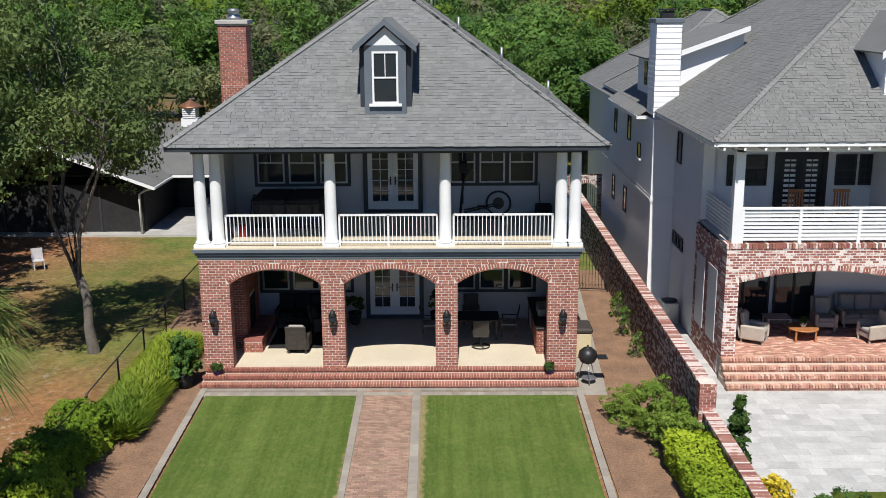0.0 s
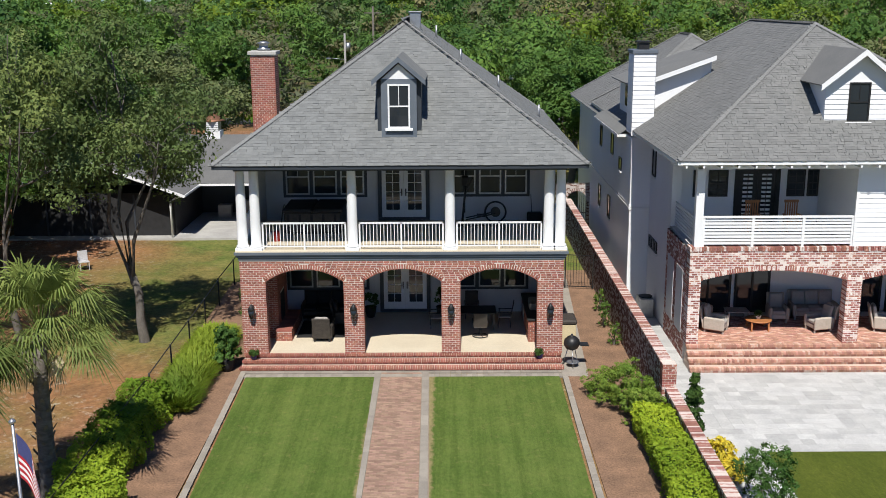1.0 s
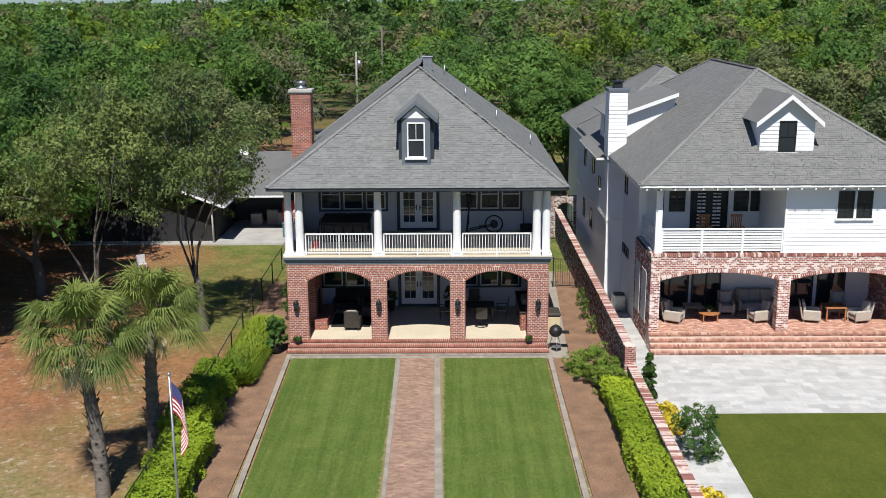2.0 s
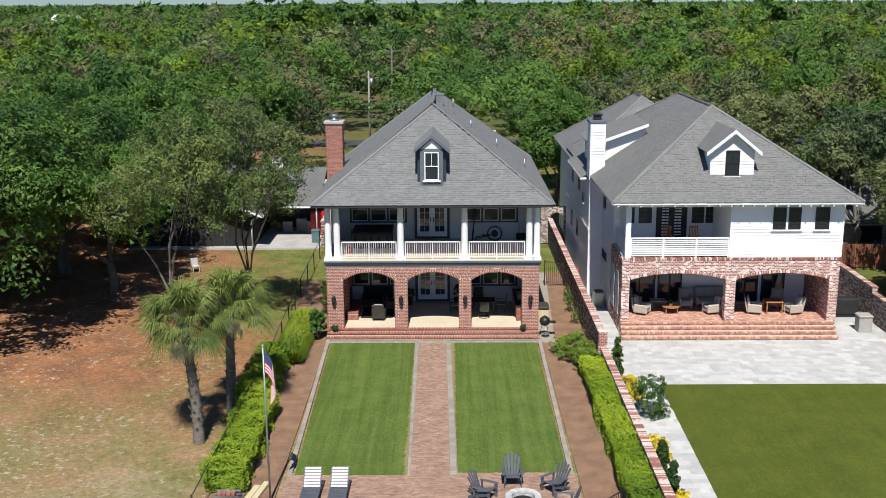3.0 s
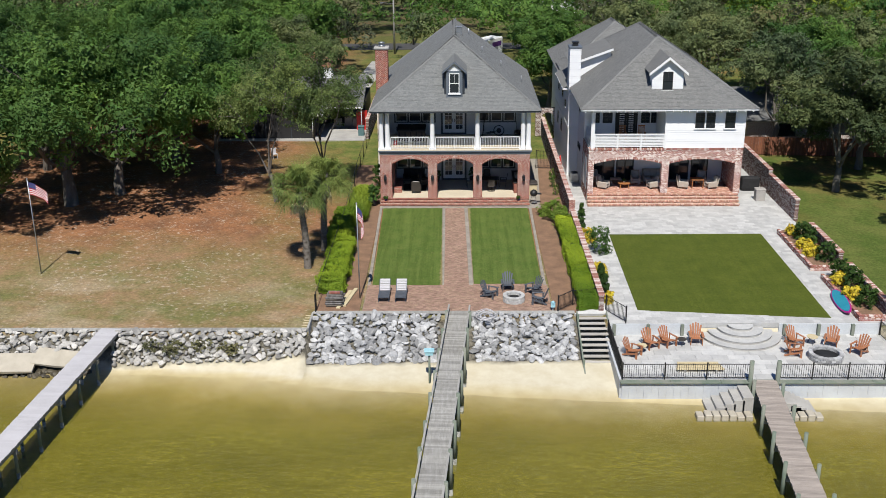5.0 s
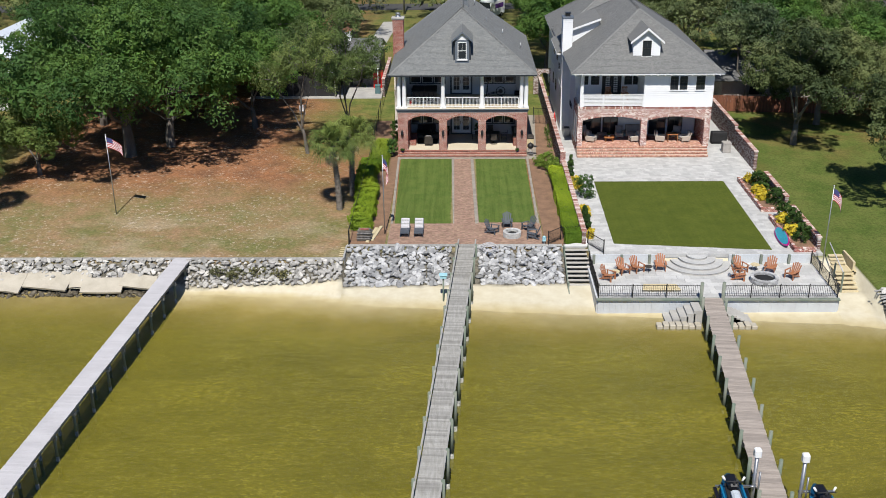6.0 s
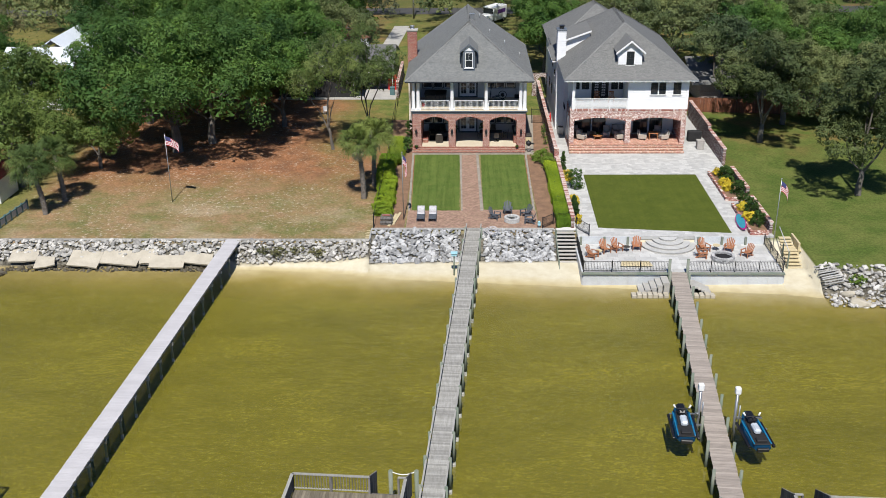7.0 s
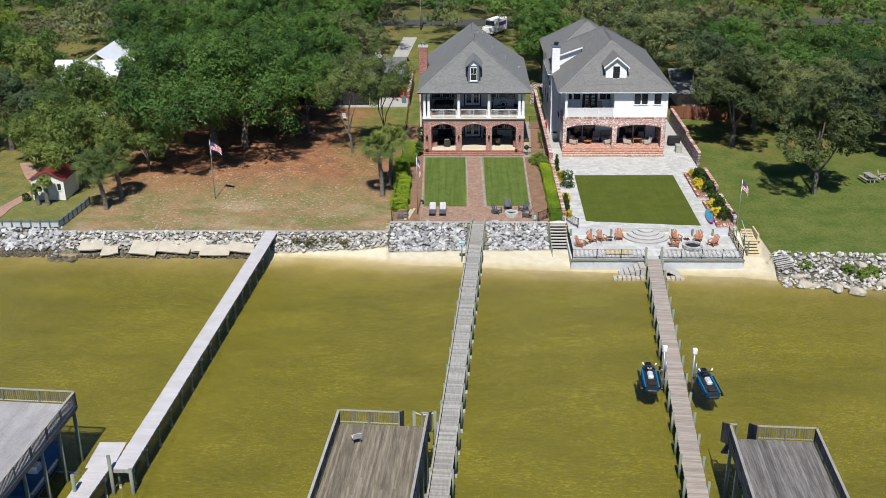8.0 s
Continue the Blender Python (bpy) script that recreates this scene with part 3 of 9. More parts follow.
def arched_wall(parent, name, x0, x1, y0, y1, z0, z1, arches, brick, mortar, ring=0.2, label="", joint=0.019):
    """A brick wall with segmental arches: a mortar body, bricks through its depth and a ring of bricks on edge over each arch."""
    wall = part(name, BM(), None, parent, label)
    bm = BM()
    e = 0.005

    def spans(z, pad=0.0, rings=True):
        cuts = []
        for a, b, spring, crown in arches:
            zc, r = arch_rise(a, b, spring, crown)
            rr = r + (ring if rings else 0)
            c = (a + b) / 2
            if z <= spring:
                cuts.append((a, b))
            elif z < zc + rr:
                w = math.sqrt(max(0.0, rr * rr - (z - zc) ** 2))
                if rings:
                    w = min(w, (b - a) / 2 + ring * 0.6)
                cuts.append((c - w, c + w))
        out, x = [], x0
        for a, b in sorted(cuts):
            if a > x:
                out.append((x, a))
            x = max(x, b)
        if x < x1:
            out.append((x, x1))
        return out

    edges = [x0] + [v for a, b, s, c in arches for v in (a, b)] + [x1]
    for i in range(0, len(edges), 2):
        box(bm, edges[i] + e, edges[i + 1] - e, y0 + e, y1 - e, z0, z1)
    for a, b, spring, crown in arches:
        zc, r = arch_rise(a, b, spring, crown)
        c, n = (a + b) / 2, 16
        for i in range(n):
            p, q = a + (b - a) * i / n, a + (b - a) * (i + 1) / n
            zz = max(zc + math.sqrt(r * r - (p - c) ** 2), zc + math.sqrt(r * r - (q - c) ** 2))
            box(bm, p - e, q + e, y0 + e, y1 - e, zz + 0.02, z1)
    me = mesh_from("mortar", bm, mortar)
    part("mortar_body", me, mortar, wall)
    lo, hi = courses(z0, z1, spans, y0, y1, joint=joint)
    mid = x0 + 0.62 * (x1 - x0)
    pieces("brick", lo, hi, brick, wall, lambda p: p[2] < z0 + 2.4 and p[0] < mid, cap=220)
    for a, b, spring, crown in arches:
        zc, r = arch_rise(a, b, spring, crown)
        c = (a + b) / 2
        half = math.asin((b - a) / 2 / r)
        n = max(8, int(2 * half * r / 0.088))
        me = boxes("arch_brick", [(-0.033, 0, 0)], [(0.033, y1 - y0 + 0.008, ring - 0.01)], brick)
        for i in range(n):
            th = -half + 2 * half * (i + 0.5) / n
            ob = new("arch_brick", me)
            ob.parent = wall
            ob.matrix_basis = Matrix.Translation((c + r * math.sin(th), y0 - 0.006, zc + r * math.cos(th))) @ Matrix.Rotation(th, 4, "Y")
    return wall


# ---- roofs ----
def shingled_face(roof, p0, p1, p2, p3, material, pick=None):
    """Shingle tabs row by row on the sloping face p0 p1 (eave) p2 p3 (top edge, p2 above p1)."""
    p0, p1, p2, p3 = (Vector(p) for p in (p0, p1, p2, p3))
    u = (p1 - p0).normalized()
    n = (p1 - p0).cross(p3 - p0)
    n = ((p1 - p0).cross(p2 - p0) if n.length < 1e-6 else n).normalized()
    v = n.cross(u)
    W, L = (p1 - p0).length, (p2 - p0).dot(v)
    a, b = (p3 - p0).dot(u), (p2 - p0).dot(u)
    m = Matrix((u.to_4d(), v.to_4d(), n.to_4d(), (0, 0, 0, 1))).transposed()
    m.col[3] = (*p0, 1)
    for c in range(3):
        m[3][c] = 0
    lo, hi = [], []
    step, y = 0.145, -0.03
    while y < L:
        f = max(0.0, (y + step / 2) / L)
        x, end = a * f, W + (b - W) * f
        x -= rng.uniform(0, 0.15) * (x > 0)
        while x < end:
            w = rng.choice((0.12, 0.16, 0.22, 0.30))
            q = min(x + w, end)
            t = rng.choice((0.010, 0.013, 0.016))
            lo.append((x, y + rng.choice((0.0, 0.0, 0.008)), -0.01))
            hi.append((q - rng.choice((0.002, 0.004, 0.014)), y + step - 0.004, t))
            x += w
        y += step
    near = pick or (lambda p: False)
    pieces("shingle", lo, hi, material, roof, near, m)


def ridge_caps(roof, p, q, material, width=0.26):
    p, q = Vector(p), Vector(q)
    d = q - p
    n = max(2, int(d.length / 0.2))
    bm = BM()
    side = d.cross(Vector((0, 0, 1))).normalized() * width / 2
    for i in range(n):
        a, b = p + d * (i / n), p + d * ((i + 1.12) / n)
        up = Vector((0, 0, 0.035))
        lift = Vector((0, 0, 0.012))
        vs = [bm.verts.new(w) for w in (a - side - up + lift * 2, a + lift * 2 + up, a + side - up + lift * 2, b - side - up, b + up, b + side - up)]
        bm.faces.new((vs[0], vs[1], vs[4], vs[3]))
        bm.faces.new((vs[1], vs[2], vs[5], vs[4]))
        bm.faces.new((vs[0], vs[3], vs[5], vs[2]))
    part("ridge_cap", bm, material, roof, "", "stuff")


def hip_roof(parent, x0, x1, y0, y1, ze, zr, ry0, ry1, material, fascia, label="", skew=0.0, hidden=False):
    roof = part("roof", BM(), None, parent, label)
    xm = (x0 + x1) / 2
    A, B, C, D_ = (x0, y0, ze), (x1, y0, ze), (x1, y1, ze), (x0, y1, ze)
    R0, R1 = (xm, ry0, zr), (xm + skew, ry1, zr)
    bm = BM()
    va, vb, vc, vd, v0, v1 = (bm.verts.new(p) for p in (A, B, C, D_, R0, R1))
    for f in ((va, vb, v0), (vb, vc, v1, v0), (vc, vd, v1), (vd, va, v0, v1), (vd, vc, vb, va)):
        bm.faces.new(f)
    part("underlay", bm, SHADOWLINE, roof)
    up = Vector((0, 0, 0.012))
    shingled_face(roof, Vector(A) + up, Vector(B) + up, Vector(R0) + up, Vector(R0) + up, material, lambda p: p[1] < 1.0)
    if not hidden:
        shingled_face(roof, Vector(B) + up, Vector(C) + up, Vector(R1) + up, Vector(R0) + up, material)
    shingled_face(roof, Vector(D_) + up, Vector(A) + up, Vector(R0) + up, Vector(R1) + up, material)
    for p, q in ((A, R0), (B, R0), (C, R1), (D_, R1), (R0, R1)):
        ridge_caps(roof, Vector(p) + up * 3, Vector(q) + up * 3, RIDGECAP)
    t, h = 0.04, 0.14
    for a, b, c, d in ((x0 + 0.02, x1 - 0.02, y0 + 0.02, y0 + 0.02 + t), (x0 + 0.02, x1 - 0.02, y1 - t - 0.02, y1 - 0.02), (x0 + 0.02, x0 + 0.02 + t, y0 + 0.06, y1 - 0.06), (x1 - 0.02 - t, x1 - 0.02, y0 + 0.06, y1 - 0.06)):
        bm = BM()
        box(bm, a, b, c, d, ze - h, ze - 0.005)
        part("fascia", bm, fascia, roof, "narrow painted fascia board")
    return roof


# ---- windows and doors (facing -y at plane y) ----
def sash_window(parent, x0, x1, z0, z1, y, frame, split=True, muntins=1, sill=True, casing=None, rows=0, sill_mat=None):
    w = part("window", BM(), None, parent)
    t = 0.06
    bm = BM()
    box(bm, x0, x1, y - 0.02, y + 0.05, z0, z0 + t)
    box(bm, x0, x1, y - 0.02, y + 0.05, z1 - t, z1)
    box(bm, x0, x0 + t, y - 0.02, y + 0.05, z0 + t, z1 - t)
    box(bm, x1 - t, x1, y - 0.02, y + 0.05, z0 + t, z1 - t)
    zm = (z0 + z1) / 2
    if split:
        box(bm, x0 + t, x1 - t, y - 0.015, y + 0.04, zm - 0.025, zm + 0.025)
    for i in range(muntins):
        xx = x0 + (x1 - x0) * (i + 1) / (muntins + 1)
        box(bm, xx - 0.012, xx + 0.012, y - 0.005, y + 0.02, (zm if split else z0) + 0.03, z1 - t)
    if rows:
        box(bm, (x0 + x1) / 2 - 0.012, (x0 + x1) / 2 + 0.012, y - 0.005, y + 0.02, z0 + t, zm - 0.026)
        for zz in ((z0 + zm) / 2, (zm + z1) / 2):
            box(bm, x0 + t, x1 - t, y - 0.004, y + 0.019, zz - 0.012, zz + 0.012)
    part("window_frame", bm, frame, w)
    for a, b in (((z0 + t, zm - 0.025), (zm + 0.025, z1 - t)) if split else ((z0 + t, z1 - t),)):
        bm = BM()
        box(bm, x0 + t, x1 - t, y + 0.012, y + 0.03, a, b)
        part("pane", bm, GLASS, w)
    if casing:
        bm = BM()
        c = 0.12
        box(bm, x0 - c, x1 + c, y - 0.03, y + 0.03, z1 + 0.002, z1 + c)
        box(bm, x0 - c, x0 - 0.002, y - 0.03, y + 0.03, z0, z1)
        box(bm, x1 + 0.002, x1 + c, y - 0.03, y + 0.03, z0, z1)
        part("casing", bm, casing, w)
    if sill:
        bm = BM()
        box(bm, x0 - 0.1, x1 + 0.1, y - 0.08, y + 0.03, z0 - 0.09, z0 - 0.002, bevel=0.01)
        part("window_sill", bm, sill_mat or casing or frame, w)
    return w


def french_door(parent, x0, x1, z0, z1, y, frame, casing):
    d = part("french_door", BM(), None, parent, "white glazed double door with dark casing")
    bm = BM()
    c = 0.16
    box(bm, x0 - c, x0 - 0.003, y - 0.04, y + 0.05, z0, z1 + c)
    box(bm, x1 + 0.003, x1 + c, y - 0.04, y + 0.05, z0, z1 + c)
    box(bm, x0, x1, y - 0.04, y + 0.05, z1 + 0.003, z1 + c)
    box(bm, x0 - c, x1 + c, y - 0.07, y + 0.05, z0 - 0.12, z0 - 0.003)
    part("casing", bm, casing, d)
    xm = (x0 + x1) / 2
    for a, b, s in ((x0, xm - 0.004, 1), (xm + 0.004, x1, -1)):
        bm = BM()
        t = 0.17
        box(bm, a, b, y - 0.01, y + 0.04, z0, z0 + 0.3)
        box(bm, a, b, y - 0.01, y + 0.04, z1 - t, z1)
        box(bm, a, a + t, y - 0.01, y + 0.04, z0 + 0.3, z1 - t)
        box(bm, b - t, b, y - 0.01, y + 0.04, z0 + 0.3, z1 - t)
        m_ = (a + b) / 2
        box(bm, m_ - 0.013, m_ + 0.013, y, y + 0.03, z0 + 0.3, z1 - t)
        for i in range(1, 5):
            zz = z0 + 0.3 + (z1 - t - z0 - 0.3) * i / 5
            box(bm, a + t, b - t, y, y + 0.03, zz - 0.012, zz + 0.012)
        leaf = part("door_leaf", bm, frame, d)
        bm = BM()
        box(bm, a + t, b - t, y + 0.034, y + 0.05, z0 + 0.3, z1 - t)
        part("pane", bm, GLASS, leaf)
        bm = BM()
        hx = b - 0.08 if s > 0 else a + 0.08
        box(bm, hx - 0.025, hx + 0.025, y - 0.03, y - 0.011, z0 + 0.9, z0 + 1.2)
        cyl(bm, (hx, y - 0.05, z0 + 1.05), (hx - s * 0.12, y - 0.05, z0 + 1.05), 0.012, n=6)
        part("door_handle", bm, BLACKIRON, leaf, "black lever handle")
    return d


def lap_siding(bm, p, q, z0, z1, out, course=0.16):
    """Clapboards on a wall from p to q (plan), each board leaning out at its foot; out: plan direction of the outside."""
    z = z0
    o = Vector((out[0], out[1], 0))
    P, Q = Vector((p[0], p[1], 0)), Vector((q[0], q[1], 0))
    while z < z1 - 0.01:
        t = min(z + course, z1)
        vs = [bm.verts.new(w) for w in (P + o * 0.022 + Vector((0, 0, z)), Q + o * 0.022 + Vector((0, 0, z)), Q + o * 0.004 + Vector((0, 0, t)), P + o * 0.004 + Vector((0, 0, t)), P + Vector((0, 0, z)), Q + Vector((0, 0, z)))]
        bm.faces.new((vs[0], vs[1], vs[2], vs[3]))
        bm.faces.new((vs[4], vs[5], vs[1], vs[0]))
        z = t


def brick_step(parent, xa, xb, y0, y1, back, z0, z1, brick, mortar, label):
    """A step with a nosing of bricks on edge over a set-back riser."""
    st = part("step", BM(), None, parent, label)
    bm = BM()
    box(bm, xa + 0.03, xb - 0.03, y0 + 0.075, back, z0 - 0.02, z1 - 0.006)
    part("mortar_body", bm, mortar, st)
    lo, hi = rowlocks(xa, xb, y0, y1, z1 - 0.085, z1)
    pieces("step_brick", lo, hi, brick, st, lambda p: True, cap=75)
    lo, hi = rowlocks(xa + 0.03, xb - 0.03, y0 + 0.07, y0 + 0.12, z0, z1 - 0.09, 0.21)
    pieces("riser_brick", lo, hi, brick, st, lambda p: False)


# ---- the brick house with the columned balcony ----
def main_house():
    h = thing("house", pose(0, 0, 0), "red brick house with arched porch, columned balcony and grey roof", "house")
    FL, BF, YB = 0.49, 4.5, 5.3
    # body
    bm = BM()
    box(bm, -6.0, 6.0, YB + 0.05, 16.3, 0.0, 7.5)
    part("house_body", bm, STUCCO, h, "white stucco walls")
    bm = BM()
    box(bm, -6.0, 6.0, YB, YB + 0.05, FL, 4.05)
    part("porch_back_wall", bm, STUCCO, h)
    bm = BM()
    box(bm, -6.0, 6.0, YB, YB + 0.05, 4.45, 7.46)
    part("balcony_back_wall", bm, STUCCO, h)
    # brick front with three arches
    arches = [(-5.06, -2.17, 3.30, 3.78), (-1.42, 1.47, 3.30, 3.78), (2.18, 5.04, 3.30, 3.78)]
    arched_wall(h, "front_wall", -6.0, 6.0, 0.0, 0.42, FL, 4.14, arches, BRICK, MORTAR, label="red brick front with three arches")
    for x0, x1 in ((-6.0, -5.62), (5.62, 6.0)):
        side = part("side_wall", BM(), None, h, "red brick porch side wall")
        bm = BM()
        box(bm, x0 + 0.008, x1 - 0.008, 0.42, YB, 0.0, 4.14)
        part("mortar_body", bm, MORTAR, side)
        lo, hi = courses(0.0, 4.14, lambda z: [(0.43, YB)], x0, x1, axis=1)
        pieces("brick", lo, hi, BRICK, side, lambda p: False)
    bm = BM()
    box(bm, -5.6, 5.6, 0.42, YB, 0.05, FL)
    box(bm, -5.6, 5.6, 0.12, 0.42, 0.05, FL - 0.004)
    part("porch_floor", bm, CREAM, h, "smooth cream concrete porch floor")
    bm = BM()
    box(bm, -5.62, 5.62, 0.42, YB, 4.05, 4.14)
    part("porch_ceiling", bm, DARKWOOD, h, "dark stained board ceiling")
    # steps of bricks on edge
    for y0, y1, z0, z1, xa, xb in ((-0.62, -0.33, 0.0, 0.15, -6.08, 6.02), (-0.30, -0.05, 0.16, 0.32, -6.03, 5.98), (-0.05, 0.11, 0.33, FL, -5.98, 5.98)):
        brick_step(h, xa, xb, y0, y1, 0.1, z0, z1, BRICK, TREADMORTAR, "brick step laid on edge")
    # grey moulded band and balcony floor
    for o, z0, z1 in ((0.03, 4.142, 4.25), (0.08, 4.252, 4.36), (0.15, 4.362, 4.46)):
        bm = BM()
        box(bm, -6.0 - o, 6.0 + o, -o, YB, z0, z1)
        part("floor_band", bm, TRIMGREY, h, "blue-grey moulded band under the balcony")
    bm = BM()
    box(bm, -6.1, 6.1, -0.12, YB, 4.462, BF)
    part("balcony_floor", bm, CREAM, h, "cream tiled balcony floor")
    # columns
    for x in (-5.86, -5.36, -1.79, 1.80, 5.42, 5.86):
        c = part("column", BM(), None, h, "white round tapered column")
        bm = BM()
        box(bm, x - 0.25, x + 0.25, -0.06, 0.44, BF, BF + 0.1, bevel=0.008)
        lathe(bm, (x, 0.19, BF + 0.1), [(0.235, 0), (0.24, 0.05), (0.21, 0.09), (0.19, 0.12), (0.188, 0.9), (0.18, 1.8), (0.158, 2.85), (0.172, 2.88), (0.18, 2.93), (0.18, 2.96)], 20)
        part("shaft", bm, WHITE, c)
    bm = BM()
    box(bm, -6.05, 6.05, 0.0, 0.38, 7.46, 7.6)
    box(bm, -6.05, 6.05, 0.4, 16.3, 7.5, 7.64)
    part("entablature", bm, DARKTRIM, h)
    bm = BM()
    box(bm, -6.0, 6.0, 0.4, YB, 7.44, 7.5)
    part("balcony_ceiling", bm, TRIMGREY, h)
    for x0, x1 in ((-6.0, -5.85), (5.85, 6.0)):
        bm = BM()
        box(bm, x0, x1, 3.7, YB, BF, 7.44)
        part("side_return", bm, STUCCO, h)
    # railing bays
    for x0, x1 in ((-5.13, -2.02), (-1.56, 1.57), (2.03, 5.19)):
        r = part("railing", BM(), None, h, "white metal balcony railing")
        bm = BM()
        box(bm, x0, x1, 0.16, 0.22, 5.46, 5.52)
        part("top_rail", bm, WHITE, r)
        bm = BM()
        box(bm, x0, x1, 0.165, 0.215, 4.60, 4.64)
        part("bottom_rail", bm, WHITE, r)
        n = 24
        thin = boxes("baluster", [(-0.012, -0.012, 0)], [(0.012, 0.012, 0.82)], WHITE)
        post = boxes("rail_post", [(-0.03, -0.03, 0)], [(0.03, 0.03, 1.02)], WHITE)
        for i in range(n + 1):
            thick = i in (0, n // 2, n)
            ob = new("rail_post" if thick else "baluster", post if thick else thin)
            ob.parent = r
            ob.location = (x0 + 0.03 + (x1 - x0 - 0.06) * i / n, 0.19, BF if thick else 4.64)
    for sx in (-6.0, 6.0):
        r = part("side_railing", BM(), None, h, "white metal balcony railing")
        bm = BM()
        box(bm, sx - 0.03, sx + 0.03, 0.45, 3.7, 5.46, 5.52)
        box(bm, sx - 0.03, sx + 0.03, 0.45, 3.7, 4.60, 4.64)
        part("rail", bm, WHITE, r)
        thin = boxes("baluster", [(-0.012, -0.012, 0)], [(0.012, 0.012, 0.82)], WHITE)
        for i in range(24):
            ob = new("baluster", thin)
            ob.parent = r
            ob.location = (sx, 0.5 + i * 0.135, 4.64)
    # doors and windows, upper and lower
    french_door(h, -1.02, 0.80, 4.66, 7.05, YB - 0.08, WHITE, DARKTRIM)
    french_door(h, -1.02, 0.80, 0.66, 3.05, YB - 0.08, WHITE, DARKTRIM)
    for zz in (5.62, 1.62):
        for xa, xb in ((-5.0, -1.75), (1.95, 5.0)):
            grp = part("window_surround", BM(), None, h, "charcoal surround of three windows")
            bm = BM()
            box(bm, xa - 0.12, xb + 0.12, YB - 0.035, YB - 0.002, zz - 0.12, zz + 1.62)
            part("surround_panel", bm, DARKTRIM, grp)
            for i in range(3):
                w = (xb - xa - 0.3) / 3
                a = xa + i * (w + 0.15)
                sash_window(grp, a, a + w, zz, zz + 1.5, YB - 0.06, METALGREY, True, 1, False)
    # dormer
    d = part("dormer", BM(), None, h, "grey dormer with a white sash window and a gable roof")
    d.location = (-0.02, -0.52, 0.08)
    # wider charcoal body: shade at both cheeks is put into its dark colour
    bm = BM()
    box(bm, -0.80, 0.80, 1.25, 5.0, 8.3, 10.55)
    part("dormer_body", bm, DARKTRIM, d)
    bm = BM()
    box(bm, -0.64, 0.64, 0.98, 1.25, 8.42, 10.62)
    part("dormer_face", bm, TRIMGREY, d)
    bm = BM()
    va = [bm.verts.new(p) for p in ((-0.62, 1.0, 10.62), (0.62, 1.0, 10.62), (0.0, 1.0, 11.16))]
    vb = [bm.verts.new((v.co.x, 1.3, v.co.z)) for v in va]
    bm.faces.new(va)
    bm.faces.new(vb[::-1])
    for i in range(3):
        bm.faces.new((va[i], vb[i], vb[(i + 1) % 3], va[(i + 1) % 3]))
    part("gable", bm, WHITE, d, "white pediment")
    bm = BM()
    for s in (-1, 1):
        slab(bm, [(0, 0.82, 11.42), (s * 0.98, 0.82, 10.60), (s * 0.98, 4.9, 10.60), (0, 4.9, 11.42)] if s > 0 else [(s * 0.98, 0.82, 10.60), (0, 0.82, 11.42), (0, 4.9, 11.42), (s * 0.98, 4.9, 10.60)], 0.09)
    part("dormer_roof", bm, SHINGLE, d)
    bm = BM()
    for s in (-1, 1):
        slab(bm, [(0, 0.80, 11.40), (0, 0.80, 11.22), (s * 0.97, 0.80, 10.40), (s * 0.97, 0.80, 10.58)] if s > 0 else [(0, 0.80, 11.22), (0, 0.80, 11.40), (s * 0.97, 0.80, 10.58), (s * 0.97, 0.80, 10.40)], 0.03)
    part("bargeboard", bm, TRIMGREY, d)
    sash_window(d, -0.40, 0.40, 8.86, 10.44, 0.95, WHITE, True, 1, True)
    # roof
    hip_roof(h, -6.68, 6.76, -0.70, 17.0, 7.76, 12.58, 6.05, 16.4, SHINGLE, DARKTRIM, "grey shingled hip roof", -0.22)
    bm = BM()
    box(bm, 0.10, 0.58, 8.7, 9.2, 12.0, 12.94, bevel=0.02)
    box(bm, 0.05, 0.63, 8.65, 9.25, 12.94, 13.0, bevel=0.02)
    part("roof_vent", bm, METALGREY, h, "grey metal box vent on the ridge")
    for x, y, zz in ((2.3, 8.2, 11.0), (3.9, 7.6, 9.9), (5.6, 7.0, 8.7), (1.2, 12.8, 11.9)):
        bm = BM()
        cyl(bm, (x, y, zz - 0.3), (x, y, zz + 0.42), 0.05, n=10)
        part("vent_pipe", bm, METALGREY, h)
    # chimney
    c = part("chimney", BM(), None, h, "red brick chimney with a metal cap")
    bm = BM()
    box(bm, -6.80, -5.76, 8.24, 9.16, 0.0, 11.2)
    part("mortar_body", bm, MORTAR, c)
    lo, hi = courses(6.0, 11.2, lambda z: [(-6.808, -5.752)], 8.23, 9.17)
    pieces("brick", lo, hi, BRICK, c, lambda p: p[2] > 9.0)
    bm = BM()
    box(bm, -6.90, -5.66, 8.14, 9.26, 11.2, 11.36, bevel=0.02)
    part("chimney_cap", bm, CONCRETE, c)
    bm = BM()
    lathe(bm, (-6.28, 8.7, 11.36), [(0.26, 0), (0.28, 0.1), (0.2, 0.12), (0.2, 0.3), (0.32, 0.32), (0.1, 0.42)], 14)
    part("chimney_pot", bm, METALGREY, c)
    return h


